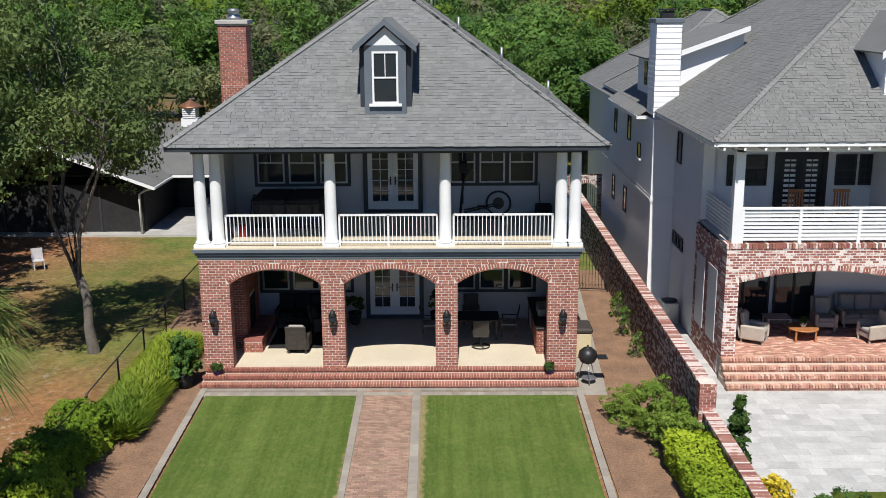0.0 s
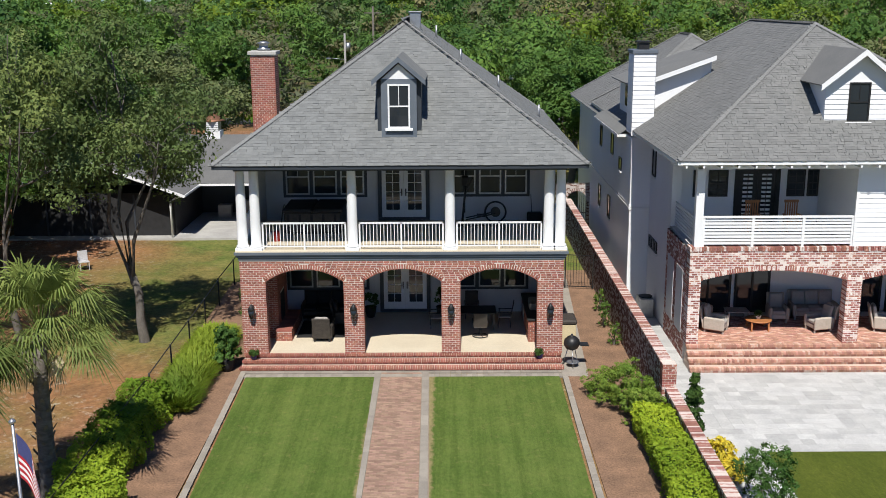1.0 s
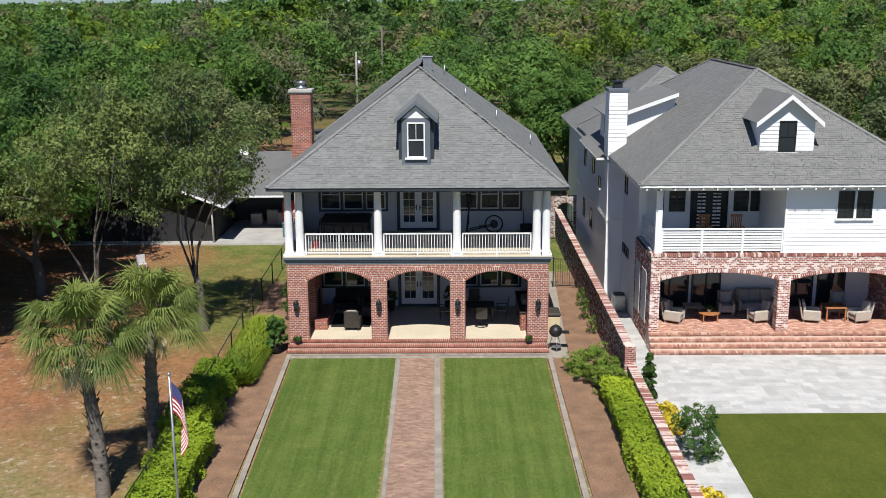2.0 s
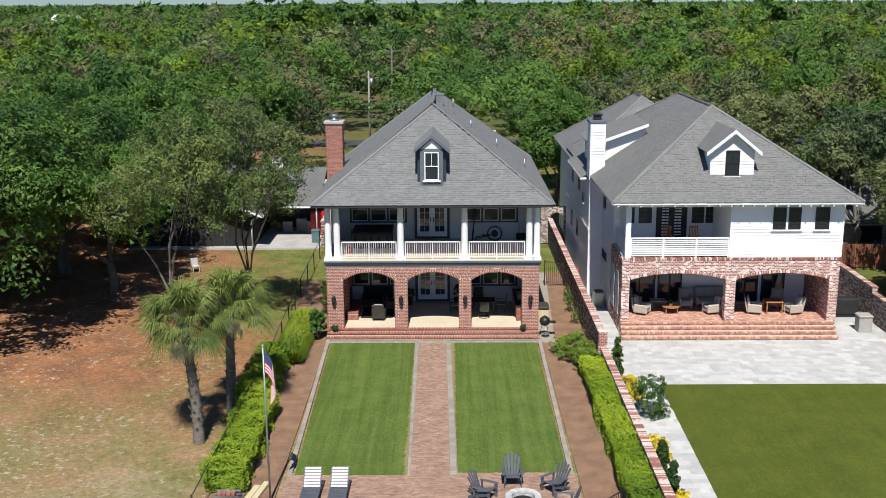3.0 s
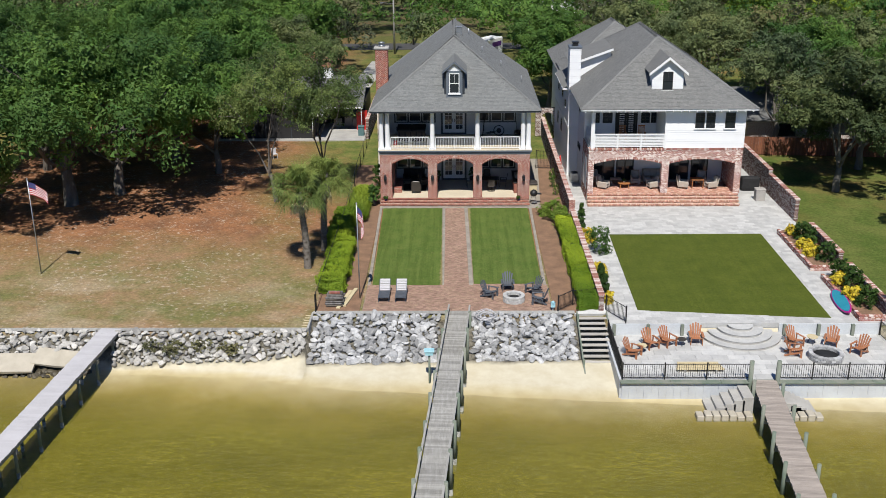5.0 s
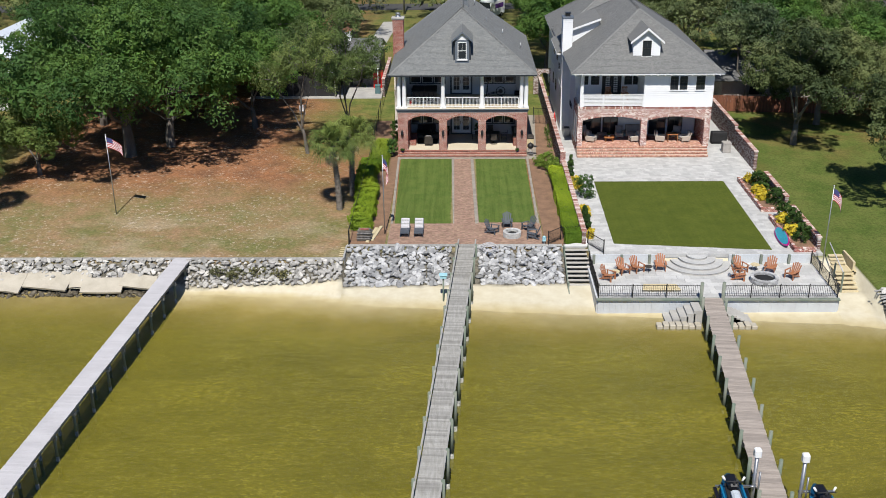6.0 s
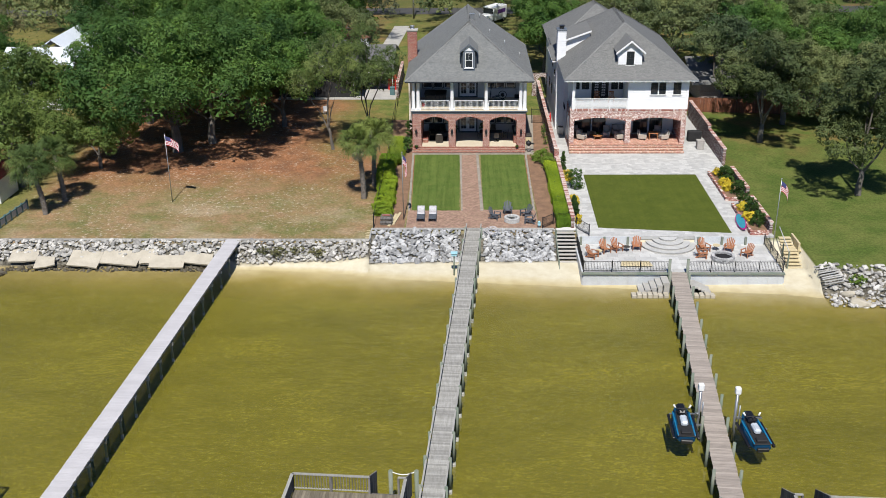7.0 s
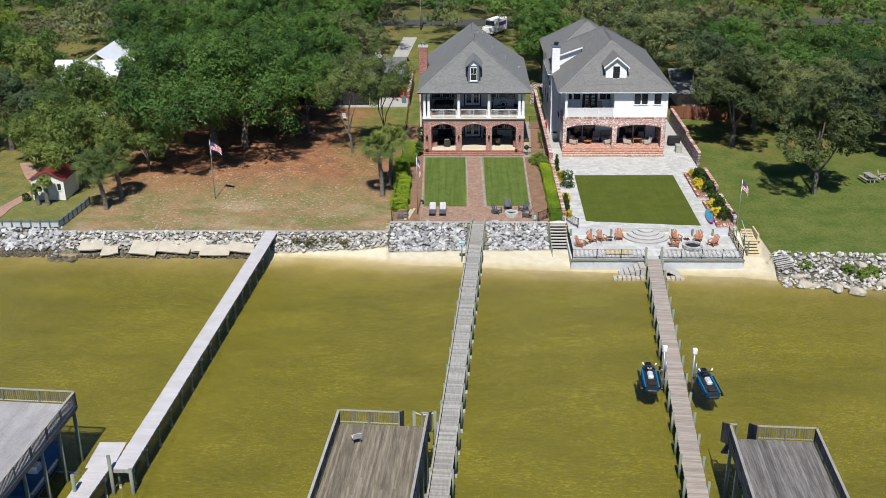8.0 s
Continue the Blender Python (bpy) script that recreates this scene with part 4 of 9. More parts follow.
# ---- the white house with washed brick arches ----
def white_house():
    h = thing("house", pose(0, 0, 0), "white-sided house over washed brick arches with a hip roof", "house")
    X0, X1, Y0, FL = 10.68, 22.9, 0.15, 0.78
    YB = 4.2
    bm = BM()
    box(bm, X0 + 0.06, X1 - 0.06, YB, 21.0, 0.0, 7.66)
    part("house_body", bm, SIDING, h, "white walls")
    bm = BM()
    box(bm, 16.7, X1 - 0.06, Y0 + 0.05, YB, 4.5, 7.66)
    part("upper_room", bm, SIDING, h)
    arches = [(11.13, 16.56, 3.24, 3.62), (17.12, 22.37, 3.24, 3.62)]
    arched_wall(h, "front_wall", X0, X1, Y0, Y0 + 0.5, FL, 4.36, arches, BRICK2, MORTAR2, label="whitewashed brick front with two wide arches", joint=0.025)
    cope = part("brick_coping", BM(), None, h)
    lo, hi = rowlocks(X0 - 0.03, X1 + 0.03, Y0 - 0.03, Y0 + 0.5, 4.37, 4.52)
    pieces("coping_brick", lo, hi, BRICK2, cope, lambda p: True)
    # brick pier ends along the sides
    for x0, x1 in ((X0, X0 + 0.5), (X1 - 0.5, X1)):
        side = part("side_wall", BM(), None, h, "whitewashed brick porch side")
        bm = BM()
        box(bm, x0 + 0.008, x1 - 0.008, Y0 + 0.5, YB, 0.0, 4.36)
        part("mortar_body", bm, MORTAR2, side)
        lo, hi = courses(0.0, 4.36, lambda z: [(Y0 + 0.51, YB)], x0, x1, axis=1)
        pieces("brick", lo, hi, BRICK2, side, lambda p: False)
        s = -1 if x0 == X0 else 1
        xo = X0 if s < 0 else X1
        for ya in (1.1, 2.7):
            bm = BM()
            box(bm, xo - 0.02, xo + 0.02, ya, ya + 1.1, 0.9, 3.4)
            part("arch_panel", bm, STUCCO, side, "grey recessed panel")
    bm = BM()
    box(bm, X0 + 0.5, X1 - 0.5, Y0 - 0.02, YB, 0.1, FL - 0.02)
    part("porch_slab", bm, MORTAR2, h)
    fl = part("porch_floor", BM(), None, h, "red brick porch floor")
    lo, hi = [], []
    for j in range(34):
        x = X0 + 0.5 - (0.105 if j % 2 else 0)
        while x < X1 - 0.5:
            lo.append((max(x, X0 + 0.5), Y0 + 0.1 * j, FL - 0.02))
            hi.append((min(x + 0.2, X1 - 0.5), Y0 + 0.1 * j + 0.09, FL))
            x += 0.21
    pieces("floor_brick", lo, hi, BRICKSTEP, fl, lambda p: p[1] < Y0 + 0.6)
    for y0, z0, z1, xa, xb in ((-1.02, 0.03, 0.22, 10.6, 22.72), (-0.70, 0.22, 0.41, 10.62, 22.74), (-0.38, 0.41, 0.60, 10.64, 22.76), (-0.06, 0.60, FL, 10.66, 22.8)):
        brick_step(h, xa, xb, y0, y0 + 0.20, Y0, z0, z1, BRICKSTEP, TREADMORTAR, "washed brick step laid on edge")
    bm = BM()
    box(bm, X0 + 0.5, X1 - 0.5, Y0 + 0.5, YB, 4.0, 4.36)
    part("porch_ceiling", bm, DARKWOOD, h)
    bm = BM()
    box(bm, X0 + 0.1, 16.7, Y0 + 0.02, YB, 4.362, 4.5)
    part("balcony_floor", bm, TRAVERTINE, h)
    # siding
    for p, q in (((16.69, Y0 + 0.04), (X1, Y0 + 0.04)), ((X0 + 0.4, YB - 0.003), (16.7, YB - 0.003))):
        bm = BM()
        lap_siding(bm, p, q, 4.53, 7.62, (0, -1), 0.18)
        part("front_siding", bm, SIDING, h, "white lapped siding")
    bm = BM()
    lap_siding(bm, (X0 + 0.06, 8.3), (X0 + 0.06, YB), 0.1, 7.62, (-1, 0), 0.18)
    part("side_siding", bm, SIDING, h, "white lapped siding")
    bm = BM()
    box(bm, 9.84, X0 + 0.06, 8.32, 21.0, 0.0, 7.5)
    part("side_bay", bm, SIDING, h, "white wall standing forward behind the chimney")
    bm = BM()
    lap_siding(bm, (9.84, 21.0), (9.84, 8.32), 0.1, 7.5, (-1, 0), 0.18)
    part("side_siding", bm, SIDING, h, "white lapped siding")
    for z0, o in ((4.30, 0.05), (4.42, 0.03)):
        bm = BM()
        box(bm, 9.84 - o, X0 + 0.05, 8.31 - o, 21.0, z0, z0 + 0.10)
        part("band_board", bm, WHITE, h, "white band board")
    bm = BM()
    slab(bm, [(9.40, 9.52, 7.55), (9.90, 9.52, 7.885), (9.90, 17.0, 7.885), (9.40, 17.0, 7.55)], 0.06)
    part("low_eave", bm, SHINGLE2, h, "shingled eave over the forward wall")
    bm = BM()
    box(bm, 9.38, 9.42, 9.52, 17.0, 7.40, 7.53)
    box(bm, 9.42, 9.84, 9.52, 9.56, 7.40, 7.53)
    part("low_fascia", bm, WHITE, h, "white fascia")
    bm = BM()
    lap_siding(bm, (X1 - 0.06, Y0 + 0.1), (X1 - 0.06, 21.0), 4.53, 7.62, (1, 0), 0.18)
    part("side_siding", bm, SIDING, h, "white lapped siding")
    for a, b, c, d in ((X0 + 0.02, X0 + 0.4, YB - 0.4, YB - 0.005), (16.62, 16.72, Y0, Y0 + 0.12), (X1 - 0.07, X1 + 0.03, Y0, Y0 + 0.1)):
        bm = BM()
        box(bm, a, b, c, d, 4.53, 7.6)
        part("corner_board", bm, WHITE, h)
    bm = BM()
    box(bm, 10.80, 11.10, Y0 + 0.02, Y0 + 0.32, 4.52, 7.62, bevel=0.01)
    part("square_column", bm, WHITE, h, "white square column")
    bm = BM()
    box(bm, 10.75, 16.7, Y0 + 0.02, Y0 + 0.36, 7.42, 7.64)
    box(bm, X0, X1, Y0 - 0.02, Y0 + 0.03, 7.5, 7.7)
    part("frieze", bm, WHITE, h)
    bm = BM()
    box(bm, X0, 16.7, Y0 + 0.36, YB, 7.5, 7.6)
    part("balcony_ceiling", bm, WHITE, h)
    # slatted balcony rail
    r = part("railing", BM(), None, h, "white slatted balcony railing")
    for i in range(8):
        bm = BM()
        z = 4.60 + i * 0.125
        box(bm, 11.1, 16.66, Y0 + 0.1, Y0 + 0.14, z, z + 0.085)
        part("rail_slat", bm, WHITE, r)
    bm = BM()
    box(bm, 11.1, 16.66, Y0 + 0.05, Y0 + 0.2, 5.6, 5.66)
    part("top_rail", bm, WHITE, r)
    for x in (11.13, 12.95, 14.8, 16.6):
        bm = BM()
        box(bm, x - 0.05, x + 0.05, Y0 + 0.06, Y0 + 0.099, 4.52, 5.6)
        part("rail_post", bm, WHITE, r)
    bm = BM()
    for i in range(8):
        z = 4.60 + i * 0.125
        box(bm, 10.86, 10.9, Y0 + 0.35, YB - 0.45, z, z + 0.085)
    part("side_slats", bm, WHITE, r)
    # windows above
    for a, b in ((18.97, 19.68), (19.82, 20.51), (21.31, 22.09)):
        sash_window(h, a, b, 6.13, 7.38, Y0 - 0.005, BLACKIRON, True, 1, True, None, 1, SIDING)
    for a, b in ((11.62, 11.98), (12.24, 13.02), (15.40, 16.12), (16.22, 16.66)):
        sash_window(h, a, b, 5.66, 6.75, YB - 0.05, BLACKIRON, True, 1, False, None, 1)
    french_door(h, 13.45, 14.95, 4.62, 6.75, YB - 0.05, BLACKIRON, BLACKIRON)
    # porch openings at the back
    for a, b, z1 in ((11.5, 13.4, 3.3), (13.55, 15.0, 3.3), (18.0, 19.6, 3.3), (19.8, 21.2, 3.3)):
        w = part("sliding_door", BM(), None, h, "black-framed glass door")
        bm = BM()
        t = 0.08
        box(bm, a, b, YB - 0.08, YB - 0.01, z1 - t, z1)
        box(bm, a, b, YB - 0.08, YB - 0.01, FL, FL + t)
        for x in (a, (a + b) / 2 - t / 2, b - t):
            box(bm, x, x + t, YB - 0.08, YB - 0.01, FL + t, z1 - t)
        part("door_frame", bm, BLACKIRON, w)
        bm = BM()
        box(bm, a + t, b - t, YB - 0.04, YB - 0.02, FL + t, z1 - t)
        part("pane", bm, GLASS, w)
    # roof, dormer, chimney
    hip_roof(h, 9.86, 23.66, -0.66, 21.8, 7.84, 12.42, 6.24, 15.2, SHINGLE2, WHITE, "taupe-grey shingled hip roof", hidden=True)
    bm = BM()
    for i in range(22):
        x = 10.2 + i * 0.62
        box(bm, x - 0.035, x + 0.035, -0.62, Y0, 7.58, 7.66)
    for i in range(33):
        y = 0.0 + i * 0.62
        box(bm, 9.9, X0, y - 0.035, y + 0.035, 7.58, 7.66)
    part("rafter_tails", bm, WHITE, h)
    d = part("dormer", BM(), None, h, "white gabled dormer with a dark window")
    bm = BM()
    poly(bm, [(15.55, 1.15), (18.0, 1.15), (18.0, 5.5), (15.55, 5.5)], 8.6, 10.5)
    va = [bm.verts.new(p) for p in ((15.55, 1.15, 10.5), (18.0, 1.15, 10.5), (16.775, 1.15, 11.5))]
    vb = [bm.verts.new((v.co.x, 4.5, v.co.z)) for v in va]
    bm.faces.new(va)
    bm.faces.new(vb[::-1])
    for i in range(3):
        bm.faces.new((va[i], vb[i], vb[(i + 1) % 3], va[(i + 1) % 3]))
    part("dormer_body", bm, SIDING, d)
    bm = BM()
    xm = 16.77
    for s in (-1, 1):
        q = [(xm, 0.75, 11.62), (xm + s * 1.52, 0.75, 10.38), (xm + s * 1.52, 5.2, 10.38), (xm, 5.2, 11.62)]
        slab(bm, q if s > 0 else q[::-1], 0.06)
    part("dormer_roof", bm, SHINGLE2, d)
    bm = BM()
    for s in (-1, 1):
        q = [(xm, 0.73, 11.63), (xm, 0.73, 11.42), (xm + s * 1.53, 0.73, 10.17), (xm + s * 1.53, 0.73, 10.38)]
        slab(bm, q if s > 0 else q[::-1], 0.05)
    part("bargeboard", bm, WHITE, d, "white bargeboard")
    sash_window(d, 16.39, 17.17, 9.0, 10.44, 1.10, BLACKIRON, True, 1, True, None, 0, SIDING)
    bm = BM()
    lap_siding(bm, (15.55, 1.15), (18.0, 1.15), 8.75, 10.5, (0, -1), 0.18)
    part("dormer_siding", bm, SIDING, d)
    c = part("chimney", BM(), None, h, "white sided chimney with a dark cap")
    bm = BM()
    box(bm, 9.80, 10.74, 8.3, 9.5, 7.7, 11.15)
    part("chimney_body", bm, SIDING, c)
    bm = BM()
    lap_siding(bm, (9.79, 8.29), (10.75, 8.29), 7.6, 11.15, (0, -1), 0.2)
    lap_siding(bm, (9.79, 9.5), (9.79, 8.29), 7.7, 11.15, (-1, 0), 0.2)
    lap_siding(bm, (10.75, 8.29), (10.75, 9.5), 8.0, 11.15, (1, 0), 0.2)
    part("chimney_siding", bm, SIDING, c)
    bm = BM()
    box(bm, 9.72, 10.82, 8.22, 9.58, 11.15, 11.32, bevel=0.02)
    part("chimney_cap", bm, TRIMGREY, c)
    bm = BM()
    box(bm, 10.05, 10.5, 8.6, 9.1, 11.32, 11.6)
    box(bm, 9.98, 10.57, 8.53, 9.17, 11.62, 11.68)
    part("chimney_pot", bm, BLACKIRON, c)
    # side dormer and rear wing
    w = part("side_dormer", BM(), None, h, "white shed dormer on the roof side")
    bm = BM()
    va = [bm.verts.new(p) for p in ((10.3, 9.66, 7.9), (13.5, 9.66, 10.2), (13.5, 9.66, 10.86), (10.3, 9.66, 9.74))]
    vb = [bm.verts.new((v.co.x, 14.6, v.co.z)) for v in va]
    bm.faces.new(va)
    bm.faces.new(vb[::-1])
    for i in range(4):
        bm.faces.new((va[i], vb[i], vb[(i + 1) % 4], va[(i + 1) % 4]))
    part("dormer_body", bm, SIDING, w)
    for y in (10.6, 12.4):
        bm = BM()
        box(bm, 10.27, 10.31, y, y + 0.6, 8.5, 9.5)
        part("dormer_window", bm, GLASS, w)
    bm = BM()
    slab(bm, [(9.9, 9.22, 9.72), (13.6, 9.22, 11.02), (13.6, 14.9, 11.02), (9.9, 14.9, 9.72)], 0.06)
    part("dormer_roof", bm, SHINGLE2, w)
    bm = BM()
    slab(bm, [(9.9, 9.2, 9.50), (13.6, 9.2, 10.82), (13.6, 9.2, 11.02), (9.9, 9.2, 9.71)], 0.04)
    part("bargeboard", bm, WHITE, w)
    bm = BM()
    box(bm, 10.3, 21.0, 18.0, 30.0, 0.0, 7.4)
    part("rear_wing", bm, SIDING, h, "white rear wing")
    hip_roof(h, 9.75, 21.6, 17.0, 30.6, 7.5, 11.5, 23.0, 25.6, SHINGLE2, WHITE, "taupe-grey shingled rear roof", hidden=True)
    for xw, y, wd, z, hh in ((X0 + 0.05, 7.15, 0.7, 5.95, 1.2), (9.84, 16.85, 0.7, 2.75, 1.15), (9.84, 13.6, 0.75, 2.75, 1.15), (9.84, 10.65, 0.7, 5.65, 0.62), (9.84, 13.1, 0.75, 6.05, 1.2), (9.84, 16.8, 0.7, 5.95, 1.1), (X0 + 0.05, 6.25, 0.5, 2.75, 0.5), (X0 + 0.05, 6.85, 0.5, 2.75, 0.5), (X0 + 0.05, 7.45, 0.5, 2.75, 0.5)):
        w = part("side_window", BM(), None, h, "narrow dark side window")
        bm = BM()
        for a, b, c, d in ((y, y + 0.06, z, z + hh), (y + wd - 0.06, y + wd, z, z + hh), (y + 0.06, y + wd - 0.06, z, z + 0.06), (y + 0.06, y + wd - 0.06, z + hh - 0.06, z + hh)):
            box(bm, xw - 0.06, xw, a, b, c, d)
        part("window_frame", bm, BLACKIRON, w)
        bm = BM()
        box(bm, xw - 0.035, xw - 0.005, y + 0.06, y + wd - 0.06, z + 0.06, z + hh - 0.06)
        part("pane", bm, GLASS, w)
        bm = BM()
        box(bm, xw - 0.10, xw, y - 0.06, y + wd + 0.06, z - 0.07, z - 0.004)
        part("window_sill", bm, WHITE, w)
    return h


main_house()
white_house()

# ---- trees ----
def sprays(lobes, rho, n, size, seed, squash=0.85, subs=9, loose=0.42, lean=(0, 0, 0.35)):
    """Loose leaf sprays on rounded lobes, gathered in smaller tufts: an array (n, 3, 3)."""
    g = np.random.default_rng(seed)
    lobes, rho = np.asarray(lobes, float), np.asarray(rho, float)
    tuft = g.normal(size=(len(lobes), subs, 3)) + np.array(lean)
    tuft /= np.linalg.norm(tuft, axis=2)[:, :, None]
    reach = g.uniform(0.78, 1.12, (len(lobes), subs))
    w = rho ** 2
    k = g.choice(len(lobes), n, p=w / w.sum())
    j = g.integers(0, subs, n)
    d = tuft[k, j] + g.normal(size=(n, 3)) * 0.30
    d /= np.linalg.norm(d, axis=1)[:, None]
    r = rho[k] * reach[k, j] * g.uniform(0.35, 1.0, n) ** 0.45
    p = lobes[k] + d * r[:, None] * np.array((1, 1, squash))
    nor = d * 0.9 + g.normal(size=(n, 3)) * loose + np.array((0, 0, 0.2))
    nor /= np.linalg.norm(nor, axis=1)[:, None]
    a = np.cross(nor, g.normal(size=(n, 3)))
    a /= np.linalg.norm(a, axis=1)[:, None] + 1e-9
    b = np.cross(nor, a)
    s = size * g.uniform(0.6, 1.4, n)[:, None]
    a, b = a * s, b * s * 0.62
    return np.stack([p - a * 0.9 - b, p - a * 0.5 + b, p + a * 1.2], 1)


def leaf_mesh(name, verts, material):
    """A mesh of loose three-cornered leaves from an array (n, 3, 3)."""
    n = len(verts)
    me = bpy.data.meshes.new(name)
    me.vertices.add(3 * n)
    me.vertices.foreach_set("co", np.ascontiguousarray(verts, dtype=np.float32).ravel())
    me.loops.add(3 * n)
    me.loops.foreach_set("vertex_index", np.arange(3 * n, dtype=np.int32))
    me.polygons.add(n)
    me.polygons.foreach_set("loop_start", np.arange(0, 3 * n, 3, dtype=np.int32))
    me.update(calc_edges=True)
    me.validate()
    me.shade_flat()
    me.materials.append(material)
    return me


def limb(bm, pts, r0, r1, n=7):
    """A bending tapered limb through points."""
    rings = []
    for i, p in enumerate(pts):
        p = Vector(p)
        d = (Vector(pts[min(i + 1, len(pts) - 1)]) - Vector(pts[max(i - 1, 0)])).normalized()
        a = d.orthogonal().normalized()
        b = d.cross(a)
        r = r0 + (r1 - r0) * i / (len(pts) - 1)
        rings.append([bm.verts.new(p + (a * math.cos(2 * math.pi * k / n) + b * math.sin(2 * math.pi * k / n)) * r) for k in range(n)])
    for p, q in zip(rings, rings[1:]):
        # match the nearest starting corner, so that the tube does not twist
        k0 = min(range(n), key=lambda k: (q[k].co - p[0].co).length)
        for k in range(n):
            f = bm.faces.new((p[k], p[(k + 1) % n], q[(k + k0 + 1) % n], q[(k + k0) % n]))
            f.smooth = True
    bm.faces.new(rings[-1])


def crown_plan(g, R, H, base, boughs, lobes, lobe_r, squash=0.68):
    """Boughs spread under a dome, and leafy lobes over each of them."""
    bs, br, cs = [], [], []
    for i in range(boughs):
        r = R * g.uniform(0.30, 0.42)
        if i == 0:
            rad, up = 0.1 * R, 1.0
        else:
            rad = (R - r * 0.95) * (g.uniform(0.80, 1.0) if i % 3 else g.uniform(0.35, 0.55))
            up = (1 - (rad / R) ** 2) * g.uniform(0.35, 1.0)
        th = i * 2.4 + g.uniform(-0.35, 0.35)
        lo, hi = base + r * squash, H - r * squash
        bs.append((math.cos(th) * rad, math.sin(th) * rad, lo + (hi - lo) * min(1.0, up * 1.15)))
        br.append(r)
    for c, r in zip(bs, br):
        for k in range(max(3, lobes // boughs)):
            d = g.normal(size=3) + np.array((0, 0, 0.4))
            d /= np.linalg.norm(d)
            cs.append(tuple(np.array(c) + d * r * g.uniform(0.72, 1.0) * np.array((1, 1, squash))))
    return bs, br, cs, R * g.uniform(lobe_r[0], lobe_r[1], len(cs))


def tree_meshes(seed, R, H, base, fork, trunk_r, boughs, lobes, leaves, size, leaf, lean=0.0, lobe_r=(0.11, 0.17), twigs=2, core=0.2):
    """Trunk with bending limbs, and an uneven crown of boughs and leafy lobes."""
    g = np.random.default_rng(seed)
    bm = BM()
    top = Vector((lean, g.uniform(-0.3, 0.3), fork))
    limb(bm, [(0, 0, -0.1), (lean * 0.25, 0.08, fork * 0.35), (lean * 0.6, -0.05, fork * 0.7), top], trunk_r * 1.3, trunk_r * 0.85, 9)
    bs, br, cs, rr = crown_plan(g, R, H, base, boughs, lobes, lobe_r)
    per = max(3, lobes // boughs)
    leaders = []
    for i, c in enumerate(bs):
        e = Vector(c)
        kink = Vector((g.uniform(-0.5, 0.5), g.uniform(-0.5, 0.5), g.uniform(-0.2, 0.6)))
        if i < 4:
            s, thick = top - Vector((0, 0, g.uniform(0.05, 0.5))), 0.58
            path = [s, s.lerp(e, 0.3) + kink * 0.7, s.lerp(e, 0.65) - kink * 0.5 + Vector((0, 0, 0.3)), e]
            leaders.append(path)
        else:
            s, thick = min((p for path in leaders for p in path[1:3]), key=lambda p: (p - e).length), 0.30
            path = [s, s.lerp(e, 0.35) + kink * 0.5, s.lerp(e, 0.7) - kink * 0.4, e]
        limb(bm, path, trunk_r * thick, trunk_r * 0.14)
        for k in range(min(twigs, per)):
            e2 = Vector(cs[i * per + k])
            s2 = path[2].lerp(e, g.uniform(0.0, 0.9))
            limb(bm, [s2, s2.lerp(e2, 0.5) + Vector((g.uniform(-0.3, 0.3), g.uniform(-0.3, 0.3), g.uniform(-0.1, 0.3))), e2], trunk_r * 0.13, 0.015, 5)
    spray = sprays(cs, rr, leaves, size, seed)
    if core:
        # deeper foliage that closes the sight through the crown
        spray = np.concatenate([spray, sprays(bs, np.array(br) * 0.8, int(leaves * core), size * 1.7, seed + 500, 0.68, 24)])
    return mesh_from("trunk", bm, BARK), leaf_mesh("crown", spray, leaf)


def plant_tree(meshes, x, y, turn, scale, label, group, name="oak_tree", z=-0.05):
    t = thing(name, Matrix.Translation((x, y, z)) @ Matrix.Rotation(radians(turn), 4, "Z") @ Matrix.Diagonal((scale[0], scale[1], scale[2], 1)), label, "tree", group)
    part("trunk", meshes[0], None, t)
    part("crown", meshes[1], None, t)
    return t


oak_a = tree_meshes(11, 10.6, 12.3, 2.5, 2.8, 0.40, 13, 130, 38000, 0.120, OAK)
oak_b = tree_meshes(12, 8.4, 11.6, 2.9, 2.6, 0.33, 11, 95, 29000, 0.116, OAKC)
oak_c = tree_meshes(13, 6.0, 9.2, 2.6, 2.4, 0.22, 9, 70, 15000, 0.105, OAKB, lobe_r=(0.11, 0.18), core=0.12)
oak_d = tree_meshes(23, 6.9, 10.2, 2.1, 2.2, 0.27, 10, 90, 24000, 0.112, OAKB)
oak_e = tree_meshes(24, 6.6, 10.4, 3.0, 2.6, 0.26, 10, 80, 21000, 0.112, OAKC)
oak_f = tree_meshes(31, 6.6, 10.4, 1.9, 2.2, 0.24, 11, 100, 20000, 0.105, WATEROAK, lobe_r=(0.10, 0.18))
oak_g = tree_meshes(33, 5.9, 12.0, 1.9, 2.3, 0.25, 12, 100, 23000, 0.105, SHADEOAK, lobe_r=(0.11, 0.19))
sparse = tree_meshes(14, 4.3, 11.2, 3.3, 2.5, 0.17, 12, 120, 22000, 0.066, YOUNGOAK, lean=0.2, lobe_r=(0.12, 0.22), twigs=5, core=0.05)
sparse_b = tree_meshes(15, 4.8, 11.0, 3.1, 2.4, 0.15, 12, 120, 23000, 0.066, YOUNGOAK, lean=-0.4, lobe_r=(0.12, 0.21), twigs=5, core=0.05)

LAB = {id(oak_d): "dark olive live oak with a low spreading crown", id(oak_a): "broad dark green live oak with gnarled limbs", id(oak_b): "broad bright green live oak", id(oak_c): "olive-green live oak with a thinner crown", id(oak_e): "bright green oak with a rounded crown", id(oak_f): "light yellow-green oak with a low feathery crown", id(oak_g): "tall dark olive oak with a dense crown"}
